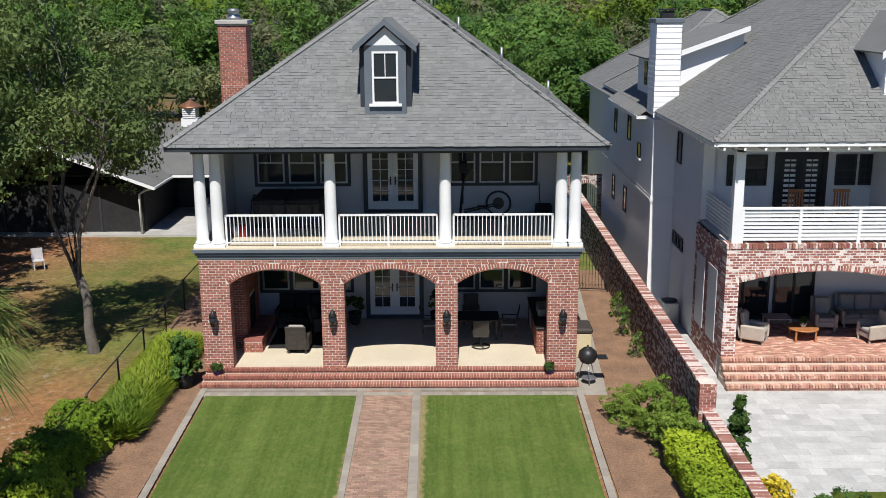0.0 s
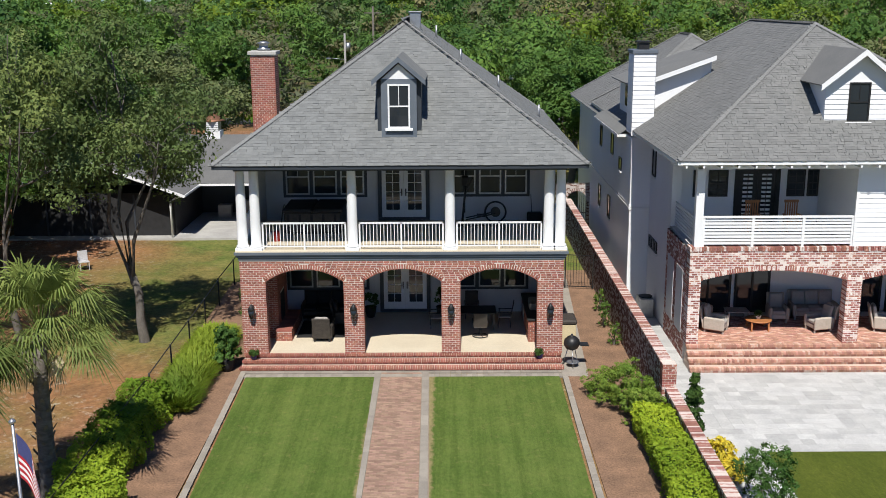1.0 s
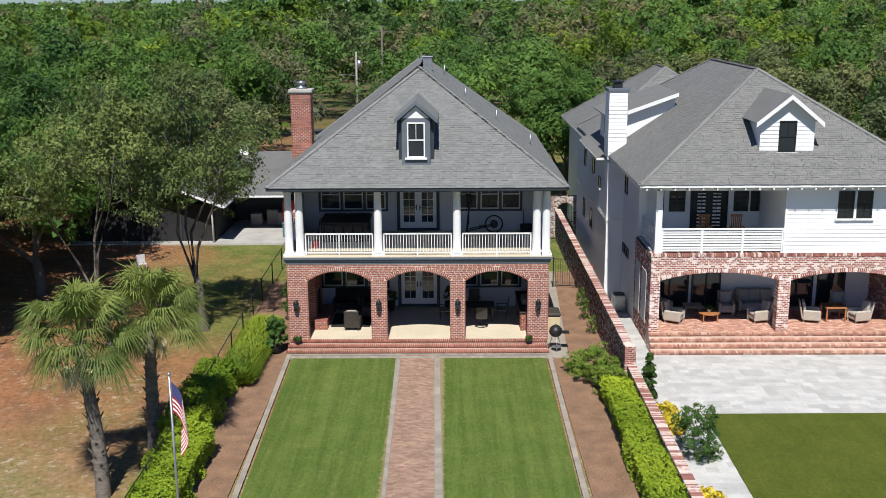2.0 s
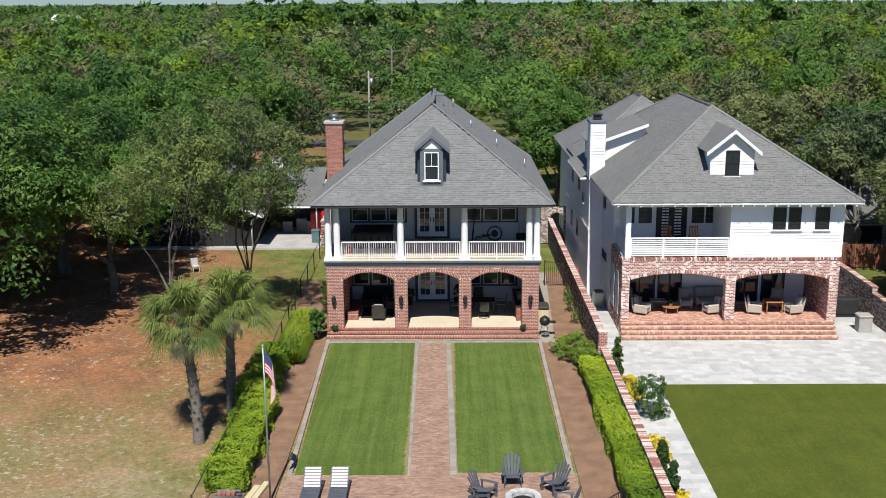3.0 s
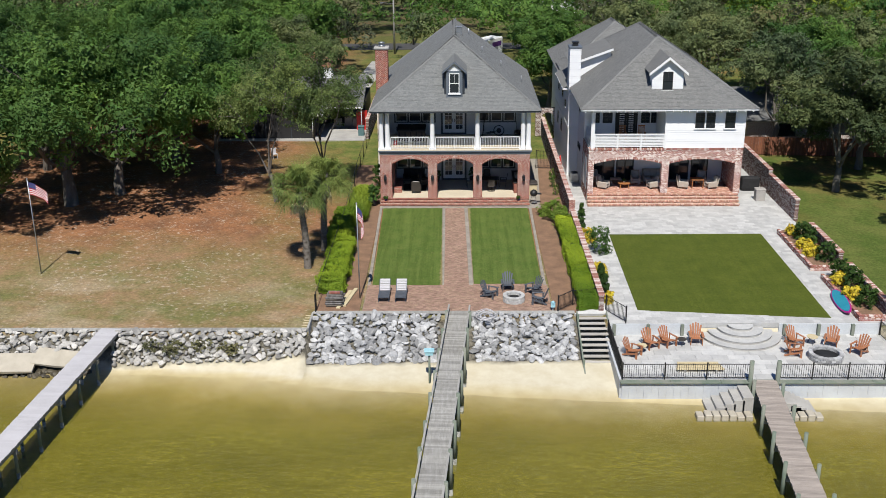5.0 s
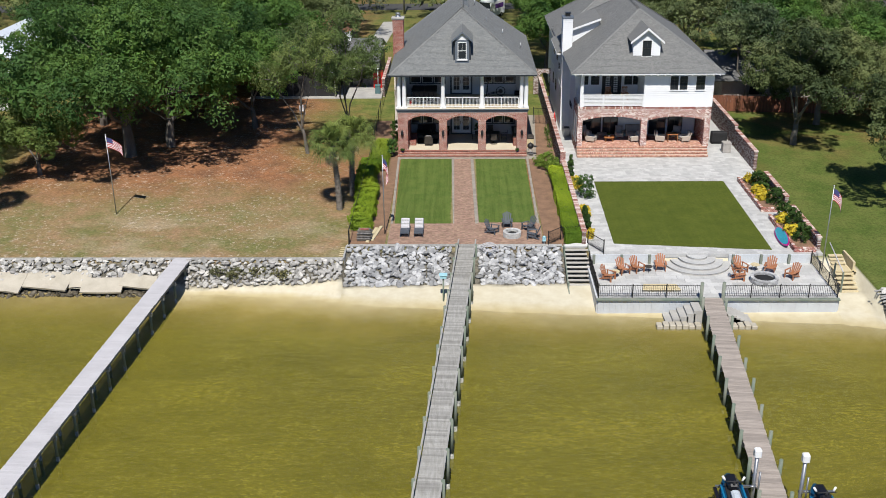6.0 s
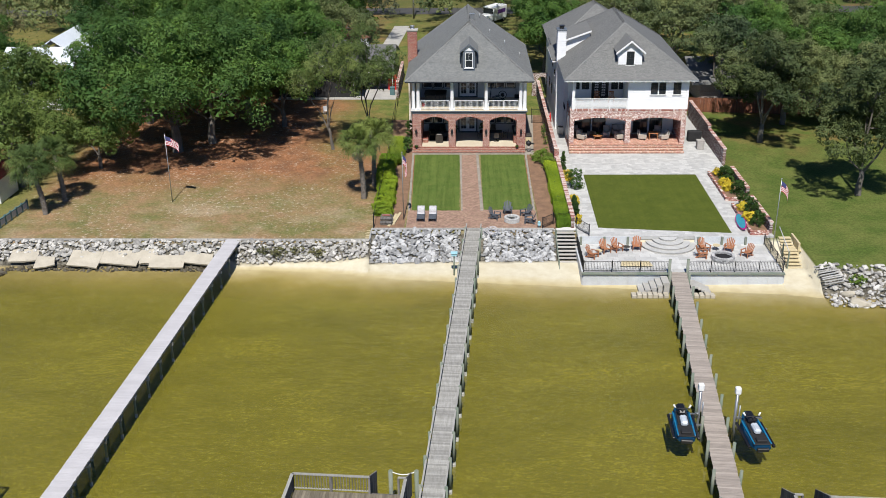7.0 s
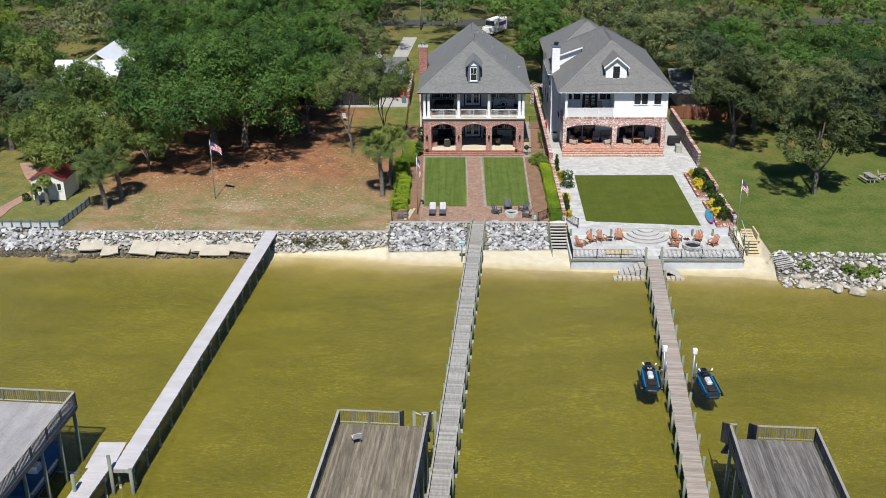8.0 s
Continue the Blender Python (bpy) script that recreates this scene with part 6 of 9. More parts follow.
def small_boat(x, y, z, turn):
    t = thing("motor_boat", pose(x, y, z, 0, 0, turn), "bright blue motor boat on a lift under the boathouse", "boat")
    bm = BM()
    secs = [(-2.8, 0.95, -0.2, 0.55), (-1.0, 1.05, -0.3, 0.6), (0.8, 1.0, -0.28, 0.66), (2.0, 0.62, -0.1, 0.75), (2.9, 0.08, 0.3, 0.85)]
    rings = [[bm.verts.new((sx * w, yy, zz)) for sx, zz in ((-1, hi - 0.2), (-0.5, lo), (0.5, lo), (1, hi - 0.2), (0.97, hi), (-0.97, hi))] for yy, w, lo, hi in secs]
    for a, b in zip(rings, rings[1:]):
        for k in range(6):
            bm.faces.new((a[k], a[(k + 1) % 6], b[(k + 1) % 6], b[k]))
    bm.faces.new(rings[0][::-1])
    bm.faces.new(rings[-1])
    part("hull", bm, BOATBLUE, t, "bright blue hull")
    for s in (-1, 1):
        bar(t, "gunwale", s * 0.93 - 0.06, s * 0.93 + 0.06, -2.7, 1.0, 0.62, 0.70, WHITE)
        bar(t, "lift_bunk", s * 0.55 - 0.08, s * 0.55 + 0.08, -2.2, 1.8, -0.42, -0.3, GREYWOOD2)
    bar(t, "console", -0.35, 0.35, -0.6, 0.1, 0.6, 1.15, WHITE, "", 0.05)
    for yy in (-1.6, 1.2):
        bar(t, "cradle_beam", -2.2, 2.2, yy - 0.08, yy + 0.08, -0.58, -0.43, METALGREY)


BOATBLUE = mat("blue_gelcoat", (0.02, 0.09, 0.22), (0.018, 0.08, 0.19), 2, 20, 0.2, bump=0)
small_boat(-28.6, -63.2, -1.25, -4)


def jet_ski(x, y, z, turn):
    t = thing("jet_ski", pose(x, y, z, 0, 0, turn) @ Matrix.Scale(1.15, 4), "dark blue jet ski with a silver seat on a lift", "jet ski", "jet skis")
    bm = BM()
    secs = [(-1.35, 0.42, 0.0, 0.34), (-0.9, 0.55, -0.1, 0.36), (0.0, 0.58, -0.15, 0.38), (0.8, 0.50, -0.12, 0.44), (1.3, 0.30, 0.0, 0.5), (1.6, 0.06, 0.25, 0.5)]
    rings = [[bm.verts.new((sx * w, yy, zz)) for sx, zz in ((-1, (lo + hi) / 2), (-0.55, lo), (0.55, lo), (1, (lo + hi) / 2), (0.9, hi), (-0.9, hi))] for yy, w, lo, hi in secs]
    for a, b in zip(rings, rings[1:]):
        for k in range(6):
            bm.faces.new((a[k], a[(k + 1) % 6], b[(k + 1) % 6], b[k]))
    bm.faces.new(rings[0][::-1])
    bm.faces.new(rings[-1])
    part("hull", bm, JETBLUE, t, "glossy teal-blue hull")
    bm = BM()
    box(bm, -0.46, 0.46, -1.34, -0.3, 0.37, 0.42, bevel=0.02)
    box(bm, -0.3, 0.3, -0.3, 1.0, 0.38, 0.46, bevel=0.03)
    part("deck", bm, BLACKFABRIC, t)
    bm = BM()
    box(bm, -0.18, 0.18, -0.5, 0.25, 0.42, 0.70, bevel=0.08)
    part("seat", bm, SILVERSEAT, t, "silver-white seat")
    bm = BM()
    box(bm, -0.22, 0.22, 0.4, 1.25, 0.45, 0.78, bevel=0.09)
    part("cowl", bm, JETBLACK, t)
    bm = BM()
    cyl(bm, (-0.36, 0.42, 0.92), (0.36, 0.42, 0.92), 0.03, n=7)
    cyl(bm, (0, 0.5, 0.7), (0, 0.42, 0.92), 0.06, n=7)
    part("handlebar", bm, BLACKFABRIC, t)
    for s in (-1, 1):
        bm = BM()
        box(bm, s * 0.42 - 0.04, s * 0.42 + 0.04, -1.3, 0.9, 0.40, 0.44, bevel=0.01)
        part("side_stripe", bm, CYAN, t)
    bm = BM()
    box(bm, -0.3, 0.3, -1.5, -1.34, 0.05, 0.25, bevel=0.03)
    part("jet_nozzle", bm, BLACKIRON, t)
    for s in (-1, 1):
        bm = BM()
        box(bm, s * 0.62 - 0.07, s * 0.62 + 0.07, -1.2, 1.0, 0.1, 0.24, bevel=0.02)
        part("bumper", bm, JETBLACK, t)
        bm = BM()
        cyl(bm, (s * 0.34, 0.62, 0.84), (s * 0.44, 0.66, 1.0), 0.05, n=7)
        part("mirror", bm, WHITE, t)
    bm = BM()
    box(bm, -0.26, 0.26, -1.2, -0.85, 0.43, 0.56, bevel=0.04)
    part("rear_grip", bm, BLACKFABRIC, t)


JETBLUE = mat("teal_gelcoat", (0.006, 0.05, 0.11), (0.005, 0.04, 0.09), 2, 20, 0.15, bump=0)
JETBLACK = mat("black_gelcoat", (0.01, 0.01, 0.012), (0.012, 0.012, 0.014), 2, 20, 0.2, bump=0)
SILVERSEAT = mat("silver_vinyl", (0.5, 0.55, 0.6), (0.42, 0.46, 0.5), 2, 20, 0.4, bump=0)
CYAN = mat("cyan_stripe", (0.01, 0.16, 0.30), (0.01, 0.13, 0.26), 2, 20, 0.25, bump=0)


def pwc_lift(x, y, side):
    t = thing("watercraft_lift", pose(x, y, 0), "galvanised lift post with a white motor box beside the dock", "boat lift", "watercraft lifts")
    bm = BM()
    cyl(bm, (0, 0, -3.4), (0, 0, 1.7), 0.09, n=10)
    part("post", bm, METALGREY, t)
    bm = BM()
    cyl(bm, (0.12, -0.35, -0.8), (0.12, -0.35, 0.9), 0.05, n=8)
    cyl(bm, (0.0, -0.35, 0.1), (-side * -0.3, -0.35, 0.1), 0.05, n=8)
    part("guide", bm, METALGREY, t)
    bar(t, "motor_box", -0.17, 0.17, -0.16, 0.16, 1.5, 1.95, WHITE, "white motor box", 0.05)
    for yy in (-0.9, 0.3):
        bar(t, "cradle_arm", min(0, side * 1.7), max(0, side * 1.7), yy - 0.05, yy + 0.05, -0.42, -0.32, METALGREY)
    return t


jet_ski(12.5, -52.7, -0.22, -3)
jet_ski(16.5, -53.5, -0.22, 3)
pwc_lift(13.75, -51.2, -1)
pwc_lift(15.85, -51.6, 1)

# ---- timber stair to the beach beside the riprap ----
t = thing("beach_stair", pose(0, 0, 0), "grey timber stair from the lawn to the beach", "stair")
for i in range(11):
    y = -22.75 - i * 0.42
    bar(t, "tread", 7.5, 9.2, y - 0.15, y + 0.13, -0.08 - i * 0.155, -0.03 - i * 0.155, BLEACHED)
for x in (7.44, 9.22):
    bm = BM()
    slab(bm, [(x - 0.04, -22.3, 0.0), (x + 0.04, -22.3, 0.0), (x + 0.04, -27.3, -1.72), (x - 0.04, -27.3, -1.72)], 0.25)
    part("stringer", bm, PILE, t)
for x, y, z in ((7.44, -23.0, 0.3), (7.44, -26.6, -0.9)):
    bar(t, "post", x - 0.06, x + 0.06, y - 0.06, y + 0.06, -1.9, z, PILE)
bm = BM()
slab(bm, [(7.3, -22.3, 0.03), (9.3, -22.3, 0.03), (9.2, -21.0, 0.32), (8.6, -21.0, 0.32)], 0.2)
part("landing", bm, TRAVERTINE, t, "pale sloped landing")

# ---- neighbour's terrace by the water ----
TZ = -0.7
ter = thing("terrace", pose(0, 0, 0), "pale concrete terrace above the seawall", "terrace", kind="structure")
lo, hi = [], []
y = -29.45
j = 0
while y < -23.7:
    x = 9.2 - (0.45 if j % 2 else 0)
    while x < 25.1:
        lo.append((max(x, 9.2), y, TZ - 0.06))
        hi.append((min(x + 0.89, 25.1), y + 0.59, TZ + rng.uniform(-0.002, 0.003)))
        x += 0.9
    y += 0.6
    j += 1
pieces("paving_slab", lo, hi, TRAVERTINE, ter, lambda p: True)
bar(ter, "bed", 9.2, 25.1, -29.5, -23.6, -1.6, TZ - 0.066, CONCRETE)
sw = thing("seawall", pose(0, 0, 0), "pale blue-grey vinyl seawall with a timber cap", "seawall", kind="structure")
for i in range(40):
    x = 9.1 + i * 0.4
    bar(sw, "sheet_pile", x + 0.003, x + 0.397, -29.70 - (0.005 if i % 2 else 0.0), -29.6, -2.6, TZ - 0.08, SEAWALL)
for i in range(6):
    x = 9.0 + i * 2.7
    bar(sw, "cap_board", x + 0.005, x + 2.695, -29.85, -29.5, TZ - 0.08, TZ + 0.02, PILE, bevel=0.01)
bar(sw, "end_wall", 9.0, 9.12, -29.6, -23.4, -2.2, TZ, SEAWALL)
bar(sw, "end_wall", 25.1, 25.22, -29.6, -23.4, -2.2, TZ, SEAWALL)
# retaining wall with timber posts and the pale kerb above
rw = thing("retaining_wall", pose(0, 0, 0), "low pale retaining wall with timber posts", "retaining wall", kind="structure")
for a, b in ((9.2, 14.6), (19.2, 25.1)):
    bar(rw, "wall_face", a, b, -23.72, -23.6, -0.9, -0.03, SEAWALL)
    for x in np.arange(a + 0.3, b, 2.0):
        bar(rw, "wall_post", x - 0.09, x + 0.09, -23.92, -23.73, -0.75, 0.0, PILE)
# half-round steps
hs = thing("curved_steps", pose(16.9, -23.7, 0), "white half-round terrace steps", "steps")
for r, z in ((2.35, -0.53), (1.85, -0.36), (1.3, -0.19), (0.72, -0.02)):
    bm = BM()
    pts = [(math.cos(a) * r, math.sin(a) * r * 0.98) for a in np.linspace(math.pi, 2 * math.pi, 28)]
    poly(bm, pts, TZ - 0.05, z - 0.03)
    st = part("step", bm, CONCRETE, hs)
    bm = BM()
    pts = [(math.cos(a) * (r + 0.03), math.sin(a) * (r + 0.03) * 0.98) for a in np.linspace(math.pi, 2 * math.pi, 28)]
    poly(bm, pts, z - 0.03, z)
    part("tread", bm, TRAVERTINE, st)

# upper patio: travertine round the turf
pat = thing("patio", pose(0, 0, 0), "pale travertine tile patio round the turf", "patio", kind="structure")
lo, hi = [], []
y, j = -23.6, 0
while y < 2.0:
    x = 9.3
    while x < 25.9:
        w = rng.choice((0.4, 0.4, 0.6, 0.8))
        q = min(x + w, 25.9)
        cx, cy = (x + q) / 2, y + 0.2
        left = 11.2 + 0.014 * (cy + 21.75)
        bottom = -21.75 - 0.106 * (cx - 11.2)
        inside = left < cx < 22.52 and bottom < cy < -7.72
        under_house = cy > -0.9 and 10.6 < cx < 22.8
        if not inside and not under_house and not (cx > 23.9 and cy < -7.0):
            lo.append((x, y, -0.03))
            hi.append((q - 0.003, y + 0.397, 0.02 + rng.uniform(-0.001, 0.001)))
        x = q
    y += 0.4
    j += 1
pieces("paving_tile", lo, hi, TRAVERTINE, pat, lambda p: p[1] > -6.5)
bar(pat, "bed", 9.25, 25.95, -23.62, 22.0, -0.3, 0.008, TRAVERTINE)

# ---- brick walk and patio of the main lot ----
pv = thing("brick_patio", pose(0, 0, 0), "faded red clay paver walk and patio with grey borders", "paving", kind="structure")
bar(pv, "bed", -5.6, 6.05, -21.9, -17.4, -0.25, -0.012, SANDJOINT)
bm = BM()
poly(bm, [(-0.95, -17.5), (1.3, -17.5), (1.03, -0.5), (-1.02, -0.5)], -0.25, -0.013)
part("bed", bm, SANDJOINT, pv)
lo, hi = [], []
y, j = -21.85, 0
while y < -0.75:
    f = (y + 17.5) / 16.5
    xa, xb = ((-5.55 + 0.05 * j * 0, 6.0) if y < -17.45 else (-0.62 - 0.14 * f, 0.98 - 0.25 * f))
    x = xa - (0.105 if j % 2 else 0)
    while x < xb - 0.03:
        lo.append((max(x, xa), y, -0.05))
        hi.append((min(x + 0.2, xb), y + 0.092, 0.012 + rng.uniform(-0.003, 0.003)))
        x += 0.21
    y += 0.102
    j += 1
pieces("paver", lo, hi, PAVER, pv, lambda p: abs(p[0]) < 1.0 and p[1] > -12.0 and p[1] < -8.0)
# grey border strips
lo, hi = [], []
y = -17.6
while y < -0.75:
    f = (y + 17.5) / 16.5
    for xa in (-0.88 - 0.14 * f, 1.0 - 0.25 * f):
        lo.append((xa, y, -0.05))
        hi.append((xa + 0.24, y + 0.394, 0.018 + rng.uniform(-0.002, 0.002)))
    for xa in (-5.62 - 0.4 * f, 5.78 + 0.13 * f):
        lo.append((xa, y, -0.05))
        hi.append((xa + 0.2, y + 0.394, 0.03 + rng.uniform(-0.002, 0.002)))
    y += 0.4
x = -6.0
while x < 6.1:
    for ya, xx in ((-1.22, x), (-0.78, x)):
        lo.append((xx, ya + 0.02, -0.05))
        hi.append((xx + 0.194, ya + 0.3, 0.016 + rng.uniform(-0.002, 0.002)))
    x += 0.2
pieces("border_paver", lo, hi, PAVERGREY, pv, lambda p: p[1] > -9)


# ---- garden walls ----
def garden_wall(name, x, y0, y1, h, label, thick=0.3, near=None):
    """A brick wall along y with a coping of bricks on edge."""
    w = thing(name, pose(0, 0, 0), label, "brick wall", kind="structure")
    bm = BM()
    box(bm, x - thick / 2 + 0.01, x + thick / 2 - 0.01, y0 + 0.01, y1 - 0.01, -0.2, h - 0.1)
    part("mortar_body", bm, MORTAR, w)
    lo, hi = courses(-0.1, h - 0.1, lambda z: [(y0, y1)], x - thick / 2, x + thick / 2, axis=1)
    pieces("brick", lo, hi, BRICKW, w, near or (lambda p: False))
    lo, hi = rowlocks(y0 - 0.02, y1 + 0.02, x - thick / 2 - 0.04, x + thick / 2 + 0.04, h - 0.09, h, axis=1)
    pieces("coping_brick", lo, hi, COPING, w, lambda p: True, cap=60)
    return w


garden_wall("garden_wall_high", 8.82, -4.9, 23.0, 2.0, "tall brick garden wall with a pale brick coping")
garden_wall("garden_wall_low", 8.95, -22.0, -5.3, 1.15, "low brick garden wall with a pale brick coping behind the hedge")
pier = thing("wall_pier", pose(0, 0, 0), "brick pier where the garden wall steps down", "brick pier", kind="structure")
bar(pier, "mortar_body", 8.66, 9.10, -5.29, -4.91, -0.1, 1.95, MORTAR)
lo, hi = courses(-0.1, 1.95, lambda z: [(8.65, 9.11)], -5.3, -4.9)
pieces("brick", lo, hi, BRICK2, pier, lambda p: True)
garden_wall("garden_wall_north", 26.05, 2.6, 13.0, 2.1, "tall weathered brick boundary wall")
garden_wall("garden_wall_middle", 26.05, -4.6, 2.5, 1.75, "weathered brick boundary wall with a pale coping")
garden_wall("planter_wall_a", 25.9, -14.6, -8.4, 1.15, "low brick wall behind the planter")
garden_wall("planter_wall_b", 25.7, -23.2, -16.6, 1.15, "low brick wall behind the planter")
for k, (ya, yb, xa, xb) in enumerate(((-15.2, -7.6, 23.75, 25.74), (-23.4, -16.6, 23.95, 25.54))):
    p = thing("planter", pose(0, 0, 0), "low brick planter bed with shrubs and yellow flowers", "planter", "brick planters")
    bar(p, "soil", xa + 0.15, xb, ya + 0.15, yb, -0.1, 0.28, MULCH)
    for nm, (a, b, c, d) in (("kerb", (xa, xa + 0.2, ya, yb)), ("kerb", (xa + 0.2, xb, ya, ya + 0.2))):
        kb = part(nm, BM(), None, p)
        bar(kb, "mortar_body", a + 0.01, b - 0.01, c + 0.01, d - 0.01, -0.1, 0.36, MORTAR2)
        if b - a < 0.3:
            lo, hi = courses(-0.05, 0.37, lambda z: [(c, d)], a, b, axis=1)
        else:
            lo, hi = courses(-0.05, 0.37, lambda z: [(a, b)], c, d)
        pieces("brick", lo, hi, BRICK2, kb, lambda q: True)


# ---- hedges, shrubs ----
def leaf_box(x0, x1, y0, y1, z0, z1, n, size, seed, wob=0.16):
    """Leaf sprays over the faces of a clipped but uneven hedge."""
    g = np.random.default_rng(seed)
    p = g.uniform(0, 1, (n, 3))
    face = g.choice(5, n, p=(0.36, 0.24, 0.24, 0.08, 0.08))
    depth = g.uniform(0, 1, n) ** 2 * 0.3
    q = np.stack([x0 + (x1 - x0) * p[:, 0], y0 + (y1 - y0) * p[:, 1], z0 + (z1 - z0) * p[:, 2]], 1)
    nor = np.zeros((n, 3))
    for f, (ax, side) in enumerate(((2, 1), (0, 0), (0, 1), (1, 0), (1, 1))):
        k = face == f
        lim = (x0, y0, z0)[ax] if side == 0 else (x1, y1, z1)[ax]
        q[k, ax] = lim + (depth[k] if side == 0 else -depth[k])
        nor[k, ax] = -1 if side == 0 else 1
    bulge = np.array([noise.noise((a * 1.1, b * 1.1, c * 1.1 + seed)) + 0.5 * noise.noise((a * 2.9, b * 2.9, c * 2.9)) for a, b, c in q])
    q = q + nor * (bulge * wob)[:, None]
    d = nor * 0.7 + g.normal(size=(n, 3)) * 0.45 + np.array((0, -0.2, 0.55))
    d /= np.linalg.norm(d, axis=1)[:, None]
    a = np.cross(d, g.normal(size=(n, 3)))
    a /= np.linalg.norm(a, axis=1)[:, None] + 1e-9
    b = np.cross(d, a)
    s = size * g.uniform(0.6, 1.3, n)[:, None]
    a, b = a * s, b * s * 0.6
    return np.stack([q - a, q - b, q + a, q + b], 1)


def hedge(x0, x1, y0, y1, h, n, label, seed, leaf=HEDGE, size=0.06, wob=0.16):
    t = thing("hedge", pose(0, 0, 0), label, "hedge", "garden hedges")
    part("foliage", quads("foliage", leaf_box(x0, x1, y0, y1, 0.05, h, n, size, seed, wob), leaf), None, t)
    # dark green box added inside, closes the sight through the leaves
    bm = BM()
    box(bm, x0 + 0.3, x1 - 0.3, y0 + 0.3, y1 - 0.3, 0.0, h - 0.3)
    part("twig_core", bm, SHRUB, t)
    return t


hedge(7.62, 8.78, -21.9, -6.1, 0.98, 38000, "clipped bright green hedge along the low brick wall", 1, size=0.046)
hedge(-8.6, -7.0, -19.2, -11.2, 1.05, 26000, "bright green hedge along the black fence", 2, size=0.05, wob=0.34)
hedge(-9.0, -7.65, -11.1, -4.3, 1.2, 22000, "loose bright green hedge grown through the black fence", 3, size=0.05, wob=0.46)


def fern_bed(x0, x1, y0, y1, h, n, label, seed):
    """Crowded upright sword ferns: arching narrow blades from the ground up."""
    g = np.random.default_rng(seed)
    m = n // 9
    bx, by = np.repeat(g.uniform(x0, x1, m), 9), np.repeat(g.uniform(y0, y1, m), 9)
    th, tilt = g.uniform(0, 6.28, m * 9), g.uniform(0.1, 1.05, m * 9)
    L = h * g.uniform(0.7, 1.15, m * 9) * (1 - 0.25 * (np.abs(bx - (x0 + x1) / 2) / ((x1 - x0) / 2)) ** 4)
    out = np.stack([np.cos(th) * np.sin(tilt), np.sin(th) * np.sin(tilt), np.cos(tilt)], 1)
    side = np.stack([-np.sin(th), np.cos(th), np.zeros_like(th)], 1) * 0.024
    p = np.stack([bx, by, np.full_like(bx, 0.02)], 1)
    mid = p + out * (L * 0.62)[:, None]
    tip = p + out * L[:, None] + np.stack([np.cos(th), np.sin(th), -0.4 + 0 * th], 1) * (L * 0.16)[:, None]
    t = thing("fern_bed", pose(0, 0, 0), label, "fern bed", "garden ferns")
    part("foliage", quads("foliage", np.stack([p, mid + side, tip, mid - side], 1), FERN), None, t)
    return t


fern_bed(-8.3, -7.05, -4.6, 3.4, 0.72, 30000, "bright green upright ferns crowded along the black fence", 4)


def shrub(x, y, z, R, H, n, leaf, label, seed, name="shrub", group="", size=0.07, cone=False):
    g = np.random.default_rng(seed)
    cs, rs = [], []
    for i in range(54):
        th, u = g.uniform(0, 6.28), g.uniform(0.05, 1)
        w = (1.05 - u) if cone else math.sqrt(max(0.05, 1 - (u - 0.35) ** 2 * 1.6))
        cs.append((math.cos(th) * R * w * g.uniform(0.3, 0.9), math.sin(th) * R * w * g.uniform(0.3, 0.9), H * u * 0.9))
        rs.append(R * (0.30 if cone else 0.27) * g.uniform(0.7, 1.2))
    t = thing(name, pose(x, y, z), label, name.replace("_", " "), group)
    part("foliage", leaf_mesh("foliage", sprays(cs, rs, int(n * 1.5), size * 1.15, seed, 0.9, 5), leaf), None, t)
    bm = BM()
    for i in range(4):
        limb(bm, [(0, 0, -0.05), (cs[i][0] * 0.4, cs[i][1] * 0.4, cs[i][2] * 0.5), cs[i]], 0.03, 0.01, 5)
    part("branchwork", bm, BARK, t)
    return t


shrub(7.75, -4.2, 0, 1.05, 1.65, 9000, LIGHTSHRUB, "arching light green shrub beside the garden wall", 21, size=0.027)
shrub(7.0, -2.9, 0, 0.7, 0.9, 3600, LIGHTSHRUB, "low spreading light green shrub on the mulch", 22, size=0.027)
shrub(8.05, -5.5, 0, 0.75, 1.25, 4600, LIGHTSHRUB, "light green shrub beside the garden wall", 28, size=0.027)
shrub(-6.55, -0.45, 0.42, 0.58, 1.35, 2600, OAKC, "bushy green shrub in a black pot", 23, "potted_shrub", size=0.05)
shrub(8.3, 4.6, 0, 0.34, 1.2, 420, LIGHTSHRUB, "thin climbing shrub against the garden wall", 24, size=0.034)
shrub(8.35, 2.3, 0, 0.3, 1.0, 340, LIGHTSHRUB, "thin climbing shrub against the garden wall", 25, size=0.034)
shrub(8.4, 6.9, 0, 0.3, 1.1, 340, LIGHTSHRUB, "thin climbing shrub against the garden wall", 29, size=0.034)
shrub(-6.6, 4.6, 0, 0.5, 2.2, 700, SHRUB, "tall green shrub against the brick house", 26)
shrub(-6.5, 8.6, 0, 0.55, 1.9, 700, SHRUB, "tall green shrub against the brick house", 27)
for y, r, hh in ((-6.2, 0.5, 2.2), (-17.6, 0.5, 1.6), (-19.6, 0.5, 1.6)):
    shrub(9.5, y, 0, r, hh, 2000, SHRUB, "dark green conical evergreen by the low wall", int(40 - y), "conifer", "wall conifers", size=0.05, cone=True)
shrub(10.15, -11.6, 0, 1.05, 2.0, 4200, OAKC, "loose green shrub by the patio", 31, size=0.034)
